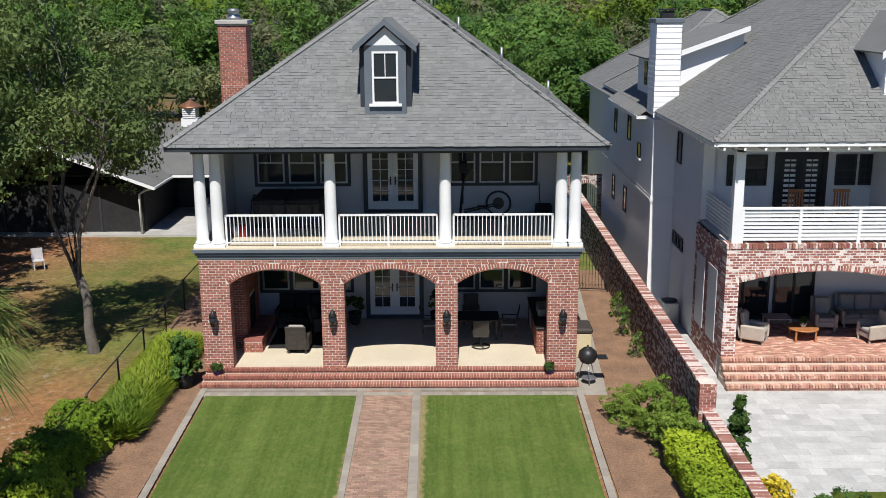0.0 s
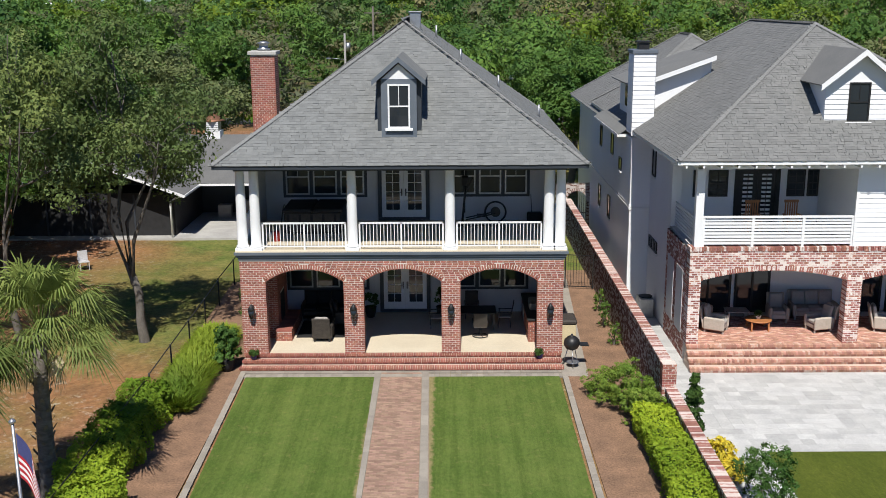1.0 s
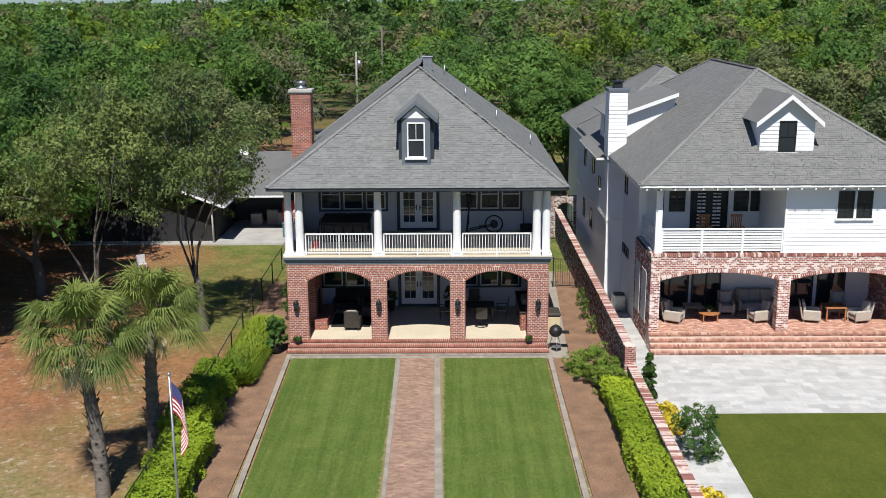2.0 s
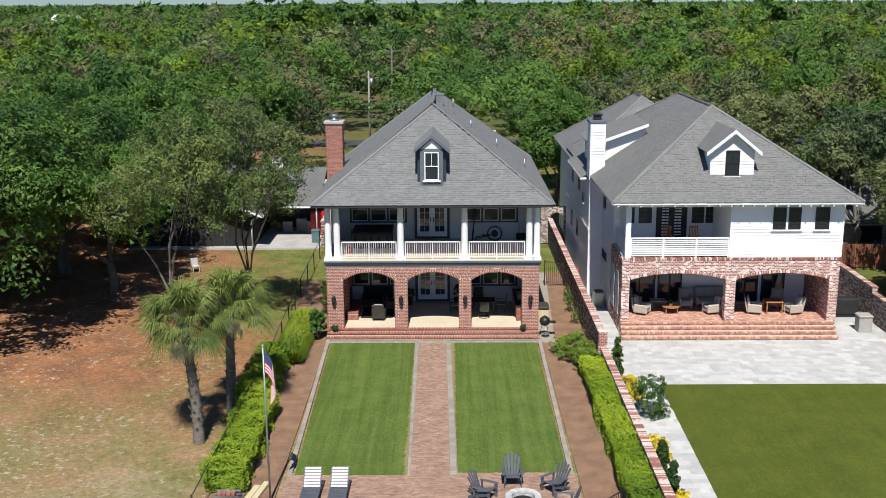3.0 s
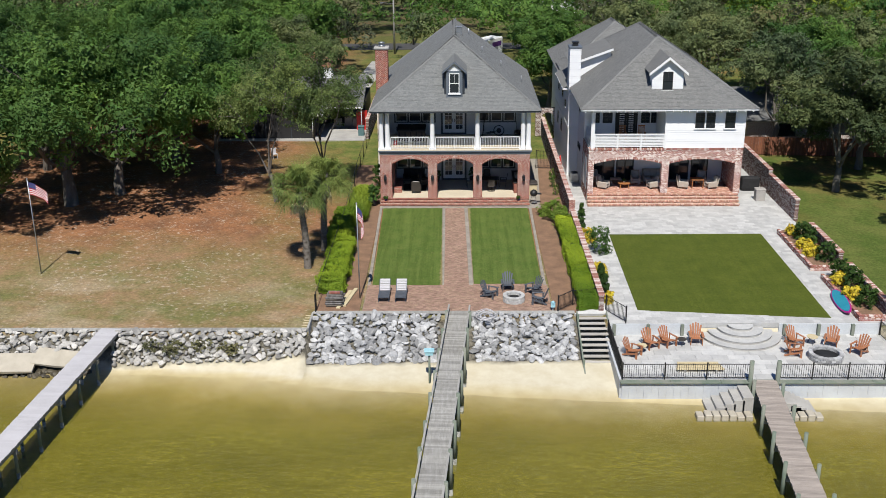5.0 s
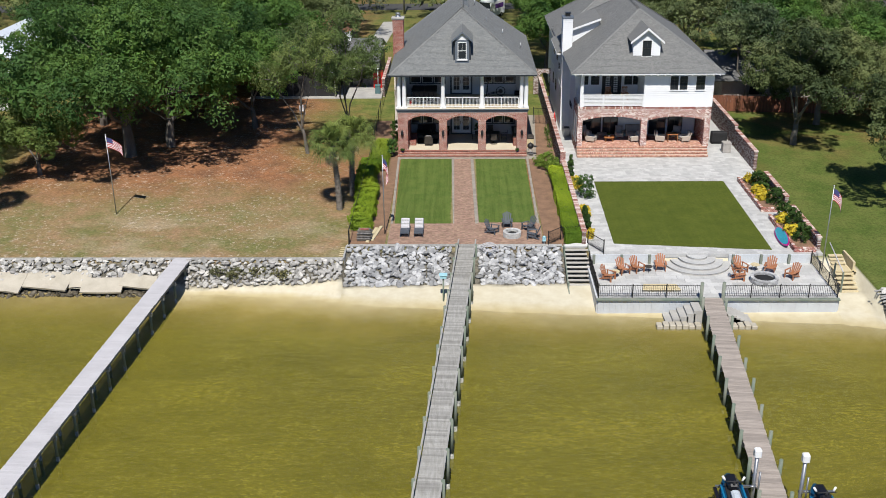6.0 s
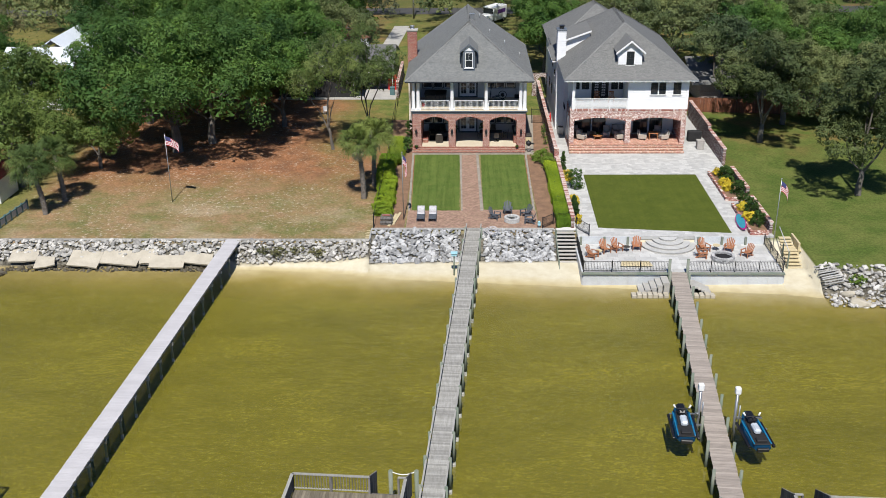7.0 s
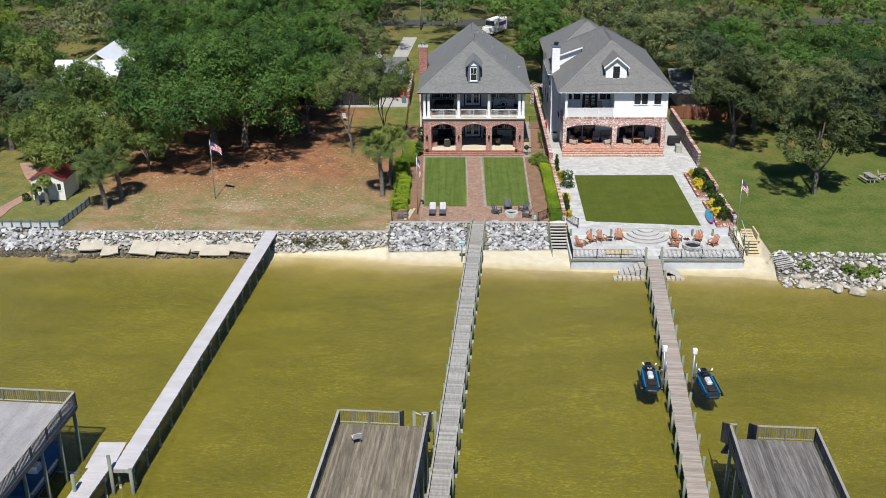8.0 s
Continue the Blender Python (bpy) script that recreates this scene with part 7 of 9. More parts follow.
for x, y, r in ((9.65, -8.4, 0.6), (9.75, -9.6, 0.5), (9.6, -15.6, 0.6), (9.65, -16.6, 0.5), (9.55, -20.6, 0.4)):
    shrub(x, y, 0, r, 0.75, 700, YELLOWLEAF, "bright yellow flowering shrub by the low wall", int(50 - y * 3), "flowering_shrub", "yellow shrubs")
for x, y, k in ((24.6, -8.6, 0), (25.0, -10.6, 1), (24.5, -11.4, 2), (24.5, -13.0, 3), (25.2, -13.9, 4), (24.9, -9.6, 5), (24.9, -17.2, 6), (24.6, -18.2, 7), (25.0, -19.4, 8), (24.5, -20.4, 9), (25.0, -21.8, 10)):
    yel = k in (0, 2, 3, 7, 9)
    shrub(x, y, 0.25, 0.62 if yel else 0.75, 0.75 if yel else (1.7 if k in (1, 8) else 1.35), 800, YELLOWLEAF if yel else SHRUB, "bright yellow flowering shrub in the planter" if yel else "dark green shrub in the brick planter", 70 + k, "flowering_shrub" if yel else "shrub", "planter shrubs")


# ---- palms ----
def fan_frond(bm, g, th, up, length, blade):
    """A fan leaf: a stalk and narrow blades spread from its end, drooping at the tips."""
    d = Vector((math.cos(th) * math.cos(up), math.sin(th) * math.cos(up), math.sin(up)))
    side = d.cross(Vector((0, 0, 1))).normalized()
    nrm = side.cross(d).normalized()
    e = d * length
    w = side * 0.025
    v = [bm.verts.new(p) for p in (-w, w, e + w * 0.6, e - w * 0.6)]
    bm.faces.new(v)
    n = 30
    for i in range(n):
        a = radians(-105 + 210 * i / (n - 1))
        dd = (d * math.cos(a) + side * math.sin(a)).normalized()
        L = blade * (1.0 - 0.25 * abs(a) / 1.8) * g.uniform(0.85, 1.1)
        ww = dd.cross(nrm).normalized() * 0.024
        mid = e + dd * L * 0.5 + nrm * (0.05 + 0.10 * abs(math.sin(a)))
        tip = e + dd * L + Vector((0, 0, -0.42 * L)) * g.uniform(0.4, 1.5)
        p = [bm.verts.new(q) for q in (e, mid - ww, mid + ww, tip)]
        bm.faces.new((p[0], p[2], p[3], p[1]))


def palm(x, y, H, seed, label, lean=0.0, dead=6, scale=1.0):
    g = np.random.default_rng(seed)
    t = thing("palm_tree", pose(x, y, -0.05), label, "palm tree", "cabbage palms")
    bm = BM()
    pts = [(lean * (k / 6) ** 2, 0.05 * math.sin(k), H * k / 6) for k in range(7)]
    limb(bm, pts, 0.26, 0.17, 10)
    for k in range(int(H * 15)):
        z = H * (0.10 + 0.88 * k / (H * 15))
        th = k * 2.4
        r = 0.24 - 0.05 * z / H
        c = Vector((lean * (z / H) ** 2 + math.cos(th) * r, math.sin(th) * r, z))
        o = Vector((math.cos(th), math.sin(th), 1.3)) * 0.13
        s = Vector((-math.sin(th), math.cos(th), 0)) * 0.06
        v = [bm.verts.new(p) for p in (c - s, c + s, c + o + s * 0.5, c + o - s * 0.5)]
        bm.faces.new(v)
    part("trunk", bm, PALMBARK, t)
    crown = BM()
    for k in range(54):
        fan_frond(crown, g, k * 2.399 + g.uniform(-0.3, 0.3), radians(g.uniform(-32, 80)), g.uniform(1.0, 1.5) * scale, g.uniform(0.95, 1.3) * scale)
    bmesh.ops.translate(crown, vec=(lean, 0, H), verts=crown.verts)
    part("crown", crown, PALMLEAF, t)
    if dead:
        bm = BM()
        for k in range(dead):
            fan_frond(bm, g, g.uniform(0, 6.28), radians(g.uniform(-80, -60)), 0.8 * scale, 0.7 * scale)
        bmesh.ops.translate(bm, vec=(lean, 0, H - 0.1), verts=bm.verts)
        part("dead_fronds", bm, CREAMCANVAS, t, "dry tan fronds")
    return t


palm(-9.95, -14.3, 5.35, 1, "cabbage palm with a grey booted trunk in the yard", -0.35)
palm(-9.25, -10.8, 5.0, 2, "cabbage palm with a grey booted trunk behind the other palm", 0.2)
palm(-38.7, -18.4, 4.7, 3, "cabbage palm at the yard's west edge", -0.8)
palm(-38.2, -14.9, 4.5, 4, "cabbage palm at the yard's west edge", -0.3)
palm(-45.4, -17.0, 2.6, 5, "small palm in front of the white shed", 0.0, 0, 0.4)
palm(-46.4, -17.1, 1.8, 6, "small palm in front of the white shed", 0.0, 0, 0.32)

# ---- fences and rails ----
def iron_fence(x0, y0, x1, y1, z, h, label, step=0.12, post=2.0, cap=30, name="iron_fence"):
    """A black picket fence between two points."""
    d = Vector((x1 - x0, y1 - y0, 0))
    L = d.length
    m = Matrix.Translation((x0, y0, z)) @ Matrix.Rotation(math.atan2(d.y, d.x), 4, "Z")
    f = thing(name, m, label, "fence", "black iron fences")
    for zz in (0.1, h - 0.06):
        bar(f, "rail", 0, L, -0.015, 0.015, zz, zz + 0.035, BLACKIRON)
    n = max(1, round(L / post))
    for i in range(n + 1):
        px = L * i / n
        bar(f, "post", px - 0.03, px + 0.03, -0.03, 0.03, -0.05, h + 0.06, BLACKIRON)
    k = int(L / step)
    lo = [(L * i / k - 0.009, -0.009, 0.1) for i in range(1, k)]
    hi = [(L * i / k + 0.009, 0.009, h - 0.03) for i in range(1, k)]
    pieces("picket", lo, hi, BLACKIRON, f, lambda p: True, cap=cap)
    return f


def mesh_fence(x0, y0, x1, y1, h, label):
    """A black wire-mesh fence: posts, a top rail and woven wire."""
    d = Vector((x1 - x0, y1 - y0, 0))
    L = d.length
    f = thing("wire_fence", Matrix.Translation((x0, y0, 0)) @ Matrix.Rotation(math.atan2(d.y, d.x), 4, "Z"), label, "fence", "black wire fences")
    n = max(1, round(L / 3.4))
    for i in range(n + 1):
        bm = BM()
        cyl(bm, (L * i / n, 0, -0.1), (L * i / n, 0, h + 0.04), 0.032, n=8)
        part("post", bm, BLACKIRON, f)
    bm = BM()
    cyl(bm, (0, 0, h), (L, 0, h), 0.021, n=6)
    part("top_rail", bm, BLACKIRON, f)
    wires = []
    w = 0.0028
    for s in (-1, 1):
        for k in range(int((L + h) / 0.11)):
            a = k * 0.11 - (h if s > 0 else 0.0)
            b = a + s * h
            z0, z1 = 0.03, h
            ca, cb = min(max(a, 0), L), min(max(b, 0), L)
            if abs(cb - ca) < 0.02:
                continue
            za, zb = z0 + (z1 - z0) * (ca - a) / (b - a), z0 + (z1 - z0) * (cb - a) / (b - a)
            wires.append([(ca - w, 0.002 * s, za), (ca + w, 0.002 * s, za), (cb + w, 0.002 * s, zb), (cb - w, 0.002 * s, zb)])
    part("wire_mesh", quads("wire_mesh", np.array(wires), BLACKIRON), None, f, "fine black woven wire", "stuff")
    return f


mesh_fence(-8.40, -21.6, -8.40, -4.0, 1.15, "black wire-mesh fence inside the hedge")
mesh_fence(-8.40, -4.0, -8.72, 8.0, 1.2, "black wire-mesh fence along the mulch bed")
mesh_fence(-8.72, 8.0, -8.85, 22.0, 1.25, "black wire-mesh fence beside the grass")
iron_fence(-8.40, -22.0, -8.40, -21.6, 0, 1.15, "short black iron fence end at the patio corner", post=0.4)
iron_fence(6.35, -21.95, 7.35, -20.9, 0, 1.05, "black iron gate beside the beach stair")
iron_fence(7.35, -20.9, 8.7, -20.6, 0, 1.0, "black iron fence behind the beach stair")
iron_fence(9.25, -21.9, 10.2, -23.6, 0, 1.05, "black iron fence above the terrace")
iron_fence(7.3, 10.6, 8.6, 10.4, 0, 1.7, "black iron side gate between house and wall", post=1.3)
iron_fence(9.15, -29.45, 15.95, -29.45, TZ, 0.95, "black iron railing on the seawall", cap=60)
iron_fence(17.4, -29.45, 25.1, -29.45, TZ, 0.95, "black iron railing on the seawall", cap=60)
iron_fence(9.15, -29.4, 9.15, -23.8, TZ, 0.95, "black iron railing beside the beach stair", cap=30)
iron_fence(25.1, -29.4, 25.1, -23.8, TZ, 0.95, "black iron railing at the end of the terrace", cap=30)
for x in (15.95, 17.4):
    bm = BM()
    cyl(bm, (x, -29.75, -2.4), (x, -29.75, 0.55), 0.12, 0.12, 10)
    single("gate_post", bm, PILE, "green treated pile at the head of the dock", "pile", group="dock gate piles")

t = thing("arched_gateway", pose(0, 0, 0), "brick gateway with an arched black iron gate", "gate")
arched_wall(t, "gate_wall", 8.1, 10.6, 23.0, 23.35, 0.0, 2.9, [(8.75, 9.95, 1.9, 2.45)], BRICKW, MORTAR)
for i in range(10):
    x = 8.82 + i * 0.12
    bar(t, "gate_bar", x - 0.01, x + 0.01, 23.1, 23.12, 0.1, 2.0 + 0.35 * math.sin(math.pi * (i + 0.7) / 10.4), BLACKIRON)
bar(t, "gate_rail", 8.75, 9.95, 23.09, 23.13, 1.1, 1.15, BLACKIRON)

# white and teal fence round the shed garden
TEAL = mat("teal_paint", (0.06, 0.13, 0.14), (0.09, 0.16, 0.165), 2, 30, 0.7)


def panel_fence(x0, y0, x1, y1, label):
    d = Vector((x1 - x0, y1 - y0, 0))
    L = d.length
    f = thing("panel_fence", Matrix.Translation((x0, y0, 0)) @ Matrix.Rotation(math.atan2(d.y, d.x), 4, "Z"), label, "fence", "shed fence")
    n = max(1, round(L / 0.95))
    for i in range(n + 1):
        bar(f, "post", L * i / n - 0.07, L * i / n + 0.07, -0.07, 0.07, -0.3, 0.85, TEAL)
    for i in range(n):
        bar(f, "panel", L * i / n + 0.09, L * (i + 1) / n - 0.09, -0.02, 0.02, 0.1, 0.62, COMPOSITE)
    bar(f, "cap_rail", 0, L, -0.08, 0.08, 0.66, 0.74, TEAL)


panel_fence(-58.0, -23.6, -41.7, -23.6, "white panel fence with teal posts and rail")
panel_fence(-41.7, -23.6, -40.9, -17.0, "white panel fence with teal posts and rail")


# ---- seats ----
def adirondack(m, material, label, group):
    t = thing("adirondack_chair", m, label, "chair", group)
    for i in range(5):
        y = -0.28 + i * 0.125
        z = 0.38 - i * 0.035
        bar(t, "seat_slat", -0.26, 0.26, y, y + 0.11, z, z + 0.022, material)
    back = part("backrest", BM(), None, t)
    for i in range(5):
        a = (i - 2) * 0.07
        bm = BM()
        hgt = 0.92 - 0.05 * abs(i - 2) ** 1.5
        box(bm, -0.052, 0.052, 0, 0.02, 0, hgt, Matrix.Translation(((i - 2) * 0.098, 0.30, 0.2)) @ Matrix.Rotation(radians(-24), 4, "X") @ Matrix.Rotation(a, 4, "Y"), 0.012)
        part("back_slat", bm, material, back)
    for s in (-1, 1):
        bar(t, "arm", s * 0.36 - 0.07, s * 0.36 + 0.07, -0.36, 0.42, 0.54, 0.565, material, "", 0.01)
        bar(t, "front_leg", s * 0.33 - 0.02, s * 0.33 + 0.02, -0.34, -0.22, 0, 0.54, material)
        bm = BM()
        slab(bm, [(s * 0.29 - 0.018, -0.3, 0.40), (s * 0.29 + 0.018, -0.3, 0.40), (s * 0.29 + 0.018, 0.62, 0.10), (s * 0.29 - 0.018, 0.62, 0.10)], 0.1)
        part("rear_leg", bm, material, t)
        bar(t, "arm_bracket", s * 0.33 - 0.02, s * 0.33 + 0.02, 0.28, 0.36, 0.15, 0.54, material)
    return t


grey = adirondack(pose(2.35, -19.6, 0.012, 0, 0, 62), GREYPLASTIC, "dark grey resin chair with a fan back by the fire pit", "chairs round the brick patio fire pit")
for x, y, a in ((3.45, -18.4, 0), (5.0, -19.0, -52), (5.2, -20.6, -98)):
    copy_thing(grey, pose(x, y, 0.012, 0, 0, a))
org = adirondack(pose(10.25, -26.6, TZ, 0, 0, 55), ORANGEWOOD, "orange-brown wooden chair with a fan back on the terrace", "orange terrace chairs")
for x, y, a in ((11.4, -25.5, 25), (12.45, -25.2, 30), (14.1, -24.9, -5), (19.35, -26.5, 75), (19.75, -25.2, 25), (21.75, -25.3, -25), (22.95, -26.3, -50)):
    copy_thing(org, pose(x, y, TZ, 0, 0, a))


def fire_pit(x, y, z, r, material, label):
    t = thing("fire_pit", pose(x, y, z), label, "fire pit")
    for ring in range(3):
        n = 20
        for i in range(n):
            a = 2 * math.pi * (i + 0.5 * (ring % 2)) / n
            bm = BM()
            w = math.pi * r / n
            box(bm, r - 0.24, r, -w * 0.93, w * 0.93, ring * 0.14, ring * 0.14 + 0.13, Matrix.Rotation(a, 4, "Z"), 0.012)
            part("stone", bm, material, t)
    bm = BM()
    lathe(bm, (0, 0, 0.02), [(r - 0.26, 0), (r - 0.26, 0.2), (0.02, 0.24)], 20)
    part("ash_bed", bm, BLACKFABRIC, t)


fire_pit(3.75, -20.2, 0.012, 0.68, TRAVERTINE, "round pale stone fire pit on the brick patio")
fire_pit(20.9, -26.9, TZ, 0.95, ROCK, "round grey stone fire pit on the terrace")


def side_table(x, y, z, r, h, material, label):
    t = thing("side_table", pose(x, y, z), label, "table", "side tables")
    bm = BM()
    lathe(bm, (0, 0, h - 0.03), [(r, 0), (r, 0.03)], 16)
    part("tabletop", bm, material, t)
    for a in (0.5, 2.6, 4.7):
        bm = BM()
        cyl(bm, (math.cos(a) * r * 0.8, math.sin(a) * r * 0.8, 0), (math.cos(a) * r * 0.3, math.sin(a) * r * 0.3, h - 0.03), 0.015, n=6)
        part("leg", bm, BLACKIRON, t)


side_table(10.75, -26.1, TZ, 0.3, 0.45, CREAMCANVAS, "round cream side table between orange chairs")
side_table(13.2, -25.2, TZ, 0.28, 0.42, DARKWICKER, "round dark side table between orange chairs")
side_table(20.75, -25.0, TZ, 0.32, 0.48, CREAMCANVAS, "round cream side table between orange chairs")

# stack of pale yellow boards lying on the terrace
t = thing("board_stack", pose(13.6, -28.2, TZ), "stack of pale yellow boards on the terrace", "boards")
for i in range(4):
    bar(t, "board", -1.35 + 0.05 * i, 1.25 - 0.06 * i, -0.42 + 0.21 * i, -0.24 + 0.21 * i, 0.12 + 0.02 * i, 0.2 + 0.02 * i, CREAMCANVAS, "", 0.02)
for x in (-0.9, 0.8):
    bar(t, "bearer", x - 0.05, x + 0.05, -0.45, 0.45, 0, 0.115, GREYWOOD)


def lounger(x, y):
    t = thing("sun_lounger", pose(x, y, 0.012), "grey sun lounger with a white slatted raised back", "lounger", "sun loungers")
    for i in range(9):
        bar(t, "seat_slat", -0.31, 0.31, -1.28 + i * 0.13, -1.17 + i * 0.13, 0.33, 0.355, GREYPLASTIC)
    back = part("backrest", BM(), None, t)
    for i in range(7):
        bm = BM()
        box(bm, -0.31, 0.31, i * 0.125, i * 0.125 + 0.1, 0, 0.025, Matrix.Translation((0, -0.08, 0.34)) @ Matrix.Rotation(radians(38), 4, "X"))
        part("back_slat", bm, COMPOSITE, back)
    for s in (-1, 1):
        bar(t, "side_rail", s * 0.33 - 0.02, s * 0.33 + 0.02, -1.3, 0.1, 0.26, 0.35, GREYPLASTIC)
        bar(t, "front_leg", s * 0.33 - 0.025, s * 0.33 + 0.025, -1.2, -1.12, 0, 0.26, GREYPLASTIC)
        bar(t, "rear_leg", s * 0.33 - 0.025, s * 0.33 + 0.025, -0.05, 0.03, 0, 0.26, GREYPLASTIC)
        bm = BM()
        box(bm, -0.02, 0.02, 0, 0.85, 0, 0.03, Matrix.Translation((s * 0.33, -0.08, 0.33)) @ Matrix.Rotation(radians(38), 4, "X"))
        part("back_rail", bm, GREYPLASTIC, back)


lounger(-4.36, -19.25)
lounger(-3.30, -19.25)

# ---- flagpoles ----
FLAGRED = mat("flag_red", (0.42, 0.02, 0.03), (0.36, 0.02, 0.03), 5, 60, 0.8)
FLAGWHITE = mat("flag_white", (0.72, 0.72, 0.72), (0.66, 0.66, 0.66), 5, 60, 0.8)
FLAGBLUE = mat("flag_blue", (0.05, 0.06, 0.17), (0.045, 0.05, 0.14), 5, 60, 0.8)


def flagpole(x, y, z, h, droop, turn, label):
    t = thing("flagpole", pose(x, y, z), label, "flagpole", "flagpoles")
    bm = BM()
    cyl(bm, (0, 0, -0.3), (0, 0, h), 0.045, 0.028, 10)
    part("pole", bm, METALGREY, t)
    bm = BM()
    lathe(bm, (0, 0, h), [(0.02, 0), (0.06, 0.04), (0.06, 0.07), (0.02, 0.11)], 10)
    part("finial", bm, METALGREY, t)
    bm = BM()
    nx, nz, W, Hh = 14, 13, 1.35, 0.85
    grid = []
    for j in range(nz + 1):
        row = []
        for i in range(nx + 1):
            u, v = i / nx, j / nz
            fx = W * u * math.cos(droop * (0.4 + 0.6 * u))
            fz = -Hh * v * (1 - 0.1 * u) - W * u * math.sin(droop * (0.4 + 0.6 * u))
            fy = 0.09 * math.sin(u * 9 + v * 1.5) * u
            row.append(bm.verts.new((0.05 + fx, fy, h - 0.15 + fz)))
        grid.append(row)
    for j in range(nz):
        for i in range(nx):
            f = bm.faces.new((grid[j][i], grid[j + 1][i], grid[j + 1][i + 1], grid[j][i + 1]))
            f.material_index = 2 if (j < 6 and i < 5) else (j % 2)
    bmesh.ops.rotate(bm, cent=(0, 0, 0), matrix=Matrix.Rotation(radians(turn), 3, "Z"), verts=bm.verts)
    me = mesh_from("flag", bm, FLAGRED)
    me.materials.append(FLAGWHITE)
    me.materials.append(FLAGBLUE)
    part("flag", me, None, t, "red and white striped flag with a blue canton")


flagpole(-5.9, -19.75, 0, 6.2, 1.42, -20, "grey flagpole with a limp striped flag beside the patio")
flagpole(-27.9, -15.2, 0, 6.5, 0.62, 5, "grey flagpole with a striped flag in the sandy yard")
flagpole(25.5, -25.0, -0.7, 6.3, 1.1, -10, "grey flagpole with a striped flag at the end of the terrace")

# ---- small things of the main lot ----
t = thing("firewood_rack", pose(-7.35, -20.6, 0), "rack of grey firewood and bricks beside the fence", "firewood")
for i in range(5):
    for k in range(5):
        bm = BM()
        cyl(bm, (-0.5 + rng.uniform(-0.06, 0.06), -0.6 + k * 0.26, 0.1 + i * 0.13), (0.5 + rng.uniform(-0.1, 0.1), -0.58 + k * 0.26 + rng.uniform(-0.05, 0.05), 0.1 + i * 0.13), 0.06, 0.055, 7)
        part("log", bm, GREYWOOD2 if (i + k) % 3 else BARK, t)
for k in range(4):
    bar(t, "loose_brick", -0.35 + k * 0.17, -0.2 + k * 0.17, -0.1, 0.1, 0.70, 0.78, BRICK)
t = thing("timber_plank", pose(-6.65, -20.0, 0, 0, 0, -10), "pale timber planks lying on the mulch", "planks")
bar(t, "plank", -0.32, -0.07, -1.5, 1.4, 0.0, 0.09, CREAMCANVAS, "", 0.01)
bar(t, "plank", -0.03, 0.2, -1.1, 1.7, 0.0, 0.12, CREAMCANVAS, "", 0.01)
# plain painted box on a short post, holds no lamp
t = thing("dock_box", pose(6.05, -21.75, 0.012), "small pale blue box on a post", "dock light")
bar(t, "post", -0.04, 0.04, -0.04, 0.04, 0, 0.25, GREYWOOD)
bm = BM()
poly(bm, [(-0.13, -0.13), (0.13, -0.13), (0.13, 0.13), (-0.13, 0.13)], 0.25, 0.5)
lathe(bm, (0, 0, 0.5), [(0.2, 0), (0.02, 0.15)], 4)
PALEBLUE = mat("pale_blue_paint", (0.35, 0.6, 0.66), (0.3, 0.54, 0.6), 3, 30, 0.5)
part("lamp_box", bm, PALEBLUE, t)
# another pale blue box on a taller post, likewise without a lamp
t = thing("dock_light", pose(-1.3, -28.0, -1.9), "pale blue box on a post beside the dock", "dock light")
bm = BM()
cyl(bm, (0, 0, -0.6), (0, 0, 2.2), 0.06, 0.06, 8)
part("post", bm, PILE, t)
bm = BM()
box(bm, -0.28, 0.28, -0.22, 0.22, 2.2, 2.28, bevel=0.01)
box(bm, -0.22, 0.22, -0.17, 0.17, 2.0, 2.198)
part("lamp_box", bm, PALEBLUE, t)
t = thing("rope_coil", pose(1.9, -22.9, 0.15, 14, 0, 0), "coils of grey rope on the rocks", "rope")
for k in range(5):
    bm = BM()
    r = 0.28 + 0.09 * k
    pts = [(math.cos(a) * r + 0.1 * (k % 2), math.sin(a) * r * 0.8, 0.03 * k + 0.04 * math.sin(3 * a + k)) for a in np.linspace(0, 6.0, 22)]
    limb(bm, pts, 0.025, 0.025, 5)
    part("loop", bm, COMPOSITE, t)


def lantern(x):
    t = thing("wall_lantern", pose(x, -0.01, 2.12), "black iron wall lantern on the brick pier", "wall lamp", "wall lanterns")
    bar(t, "back_plate", -0.06, 0.06, -0.03, 0.0, -0.16, 0.3, BLACKIRON)
    bm = BM()
    lathe(bm, (0, -0.2, -0.12), [(0.03, -0.06), (0.09, 0.0), (0.13, 0.30), (0.14, 0.32), (0.06, 0.44), (0.03, 0.5)], 8)
    part("cage", bm, BLACKIRON, t)
    bm = BM()
    lathe(bm, (0, -0.2, -0.08), [(0.10, 0), (0.135, 0.22)], 8)
    part("glass", bm, GLASS, t)
    bm = BM()
    cyl(bm, (0, -0.02, 0.22), (0, -0.2, 0.36), 0.018, n=6)
    part("arm", bm, BLACKIRON, t)


for x in (-5.6, -1.8, 1.83, 5.52):
    lantern(x)


def pot(x, y, z, r, h, material, label, plant=None, seed=0):
    t = thing("plant_pot", pose(x, y, z), label, "plant pot", "pots")
    bm = BM()
    lathe(bm, (0, 0, 0), [(r * 0.65, 0), (r * 0.95, h * 0.55), (r, h * 0.9), (r * 1.08, h), (r * 0.85, h), (r * 0.8, h * 0.9)], 14)
    part("pot", bm, material, t)
    if plant:
        g = np.random.default_rng(seed)
        cs = [(g.uniform(-r, r), g.uniform(-r, r), h + g.uniform(0.0, plant)) for _ in range(9)]
        part("plant", leaf_mesh("plant", sprays(cs, [r * 0.6] * 9, 320, 0.07, seed, 0.9, 5), SHRUB), None, t)


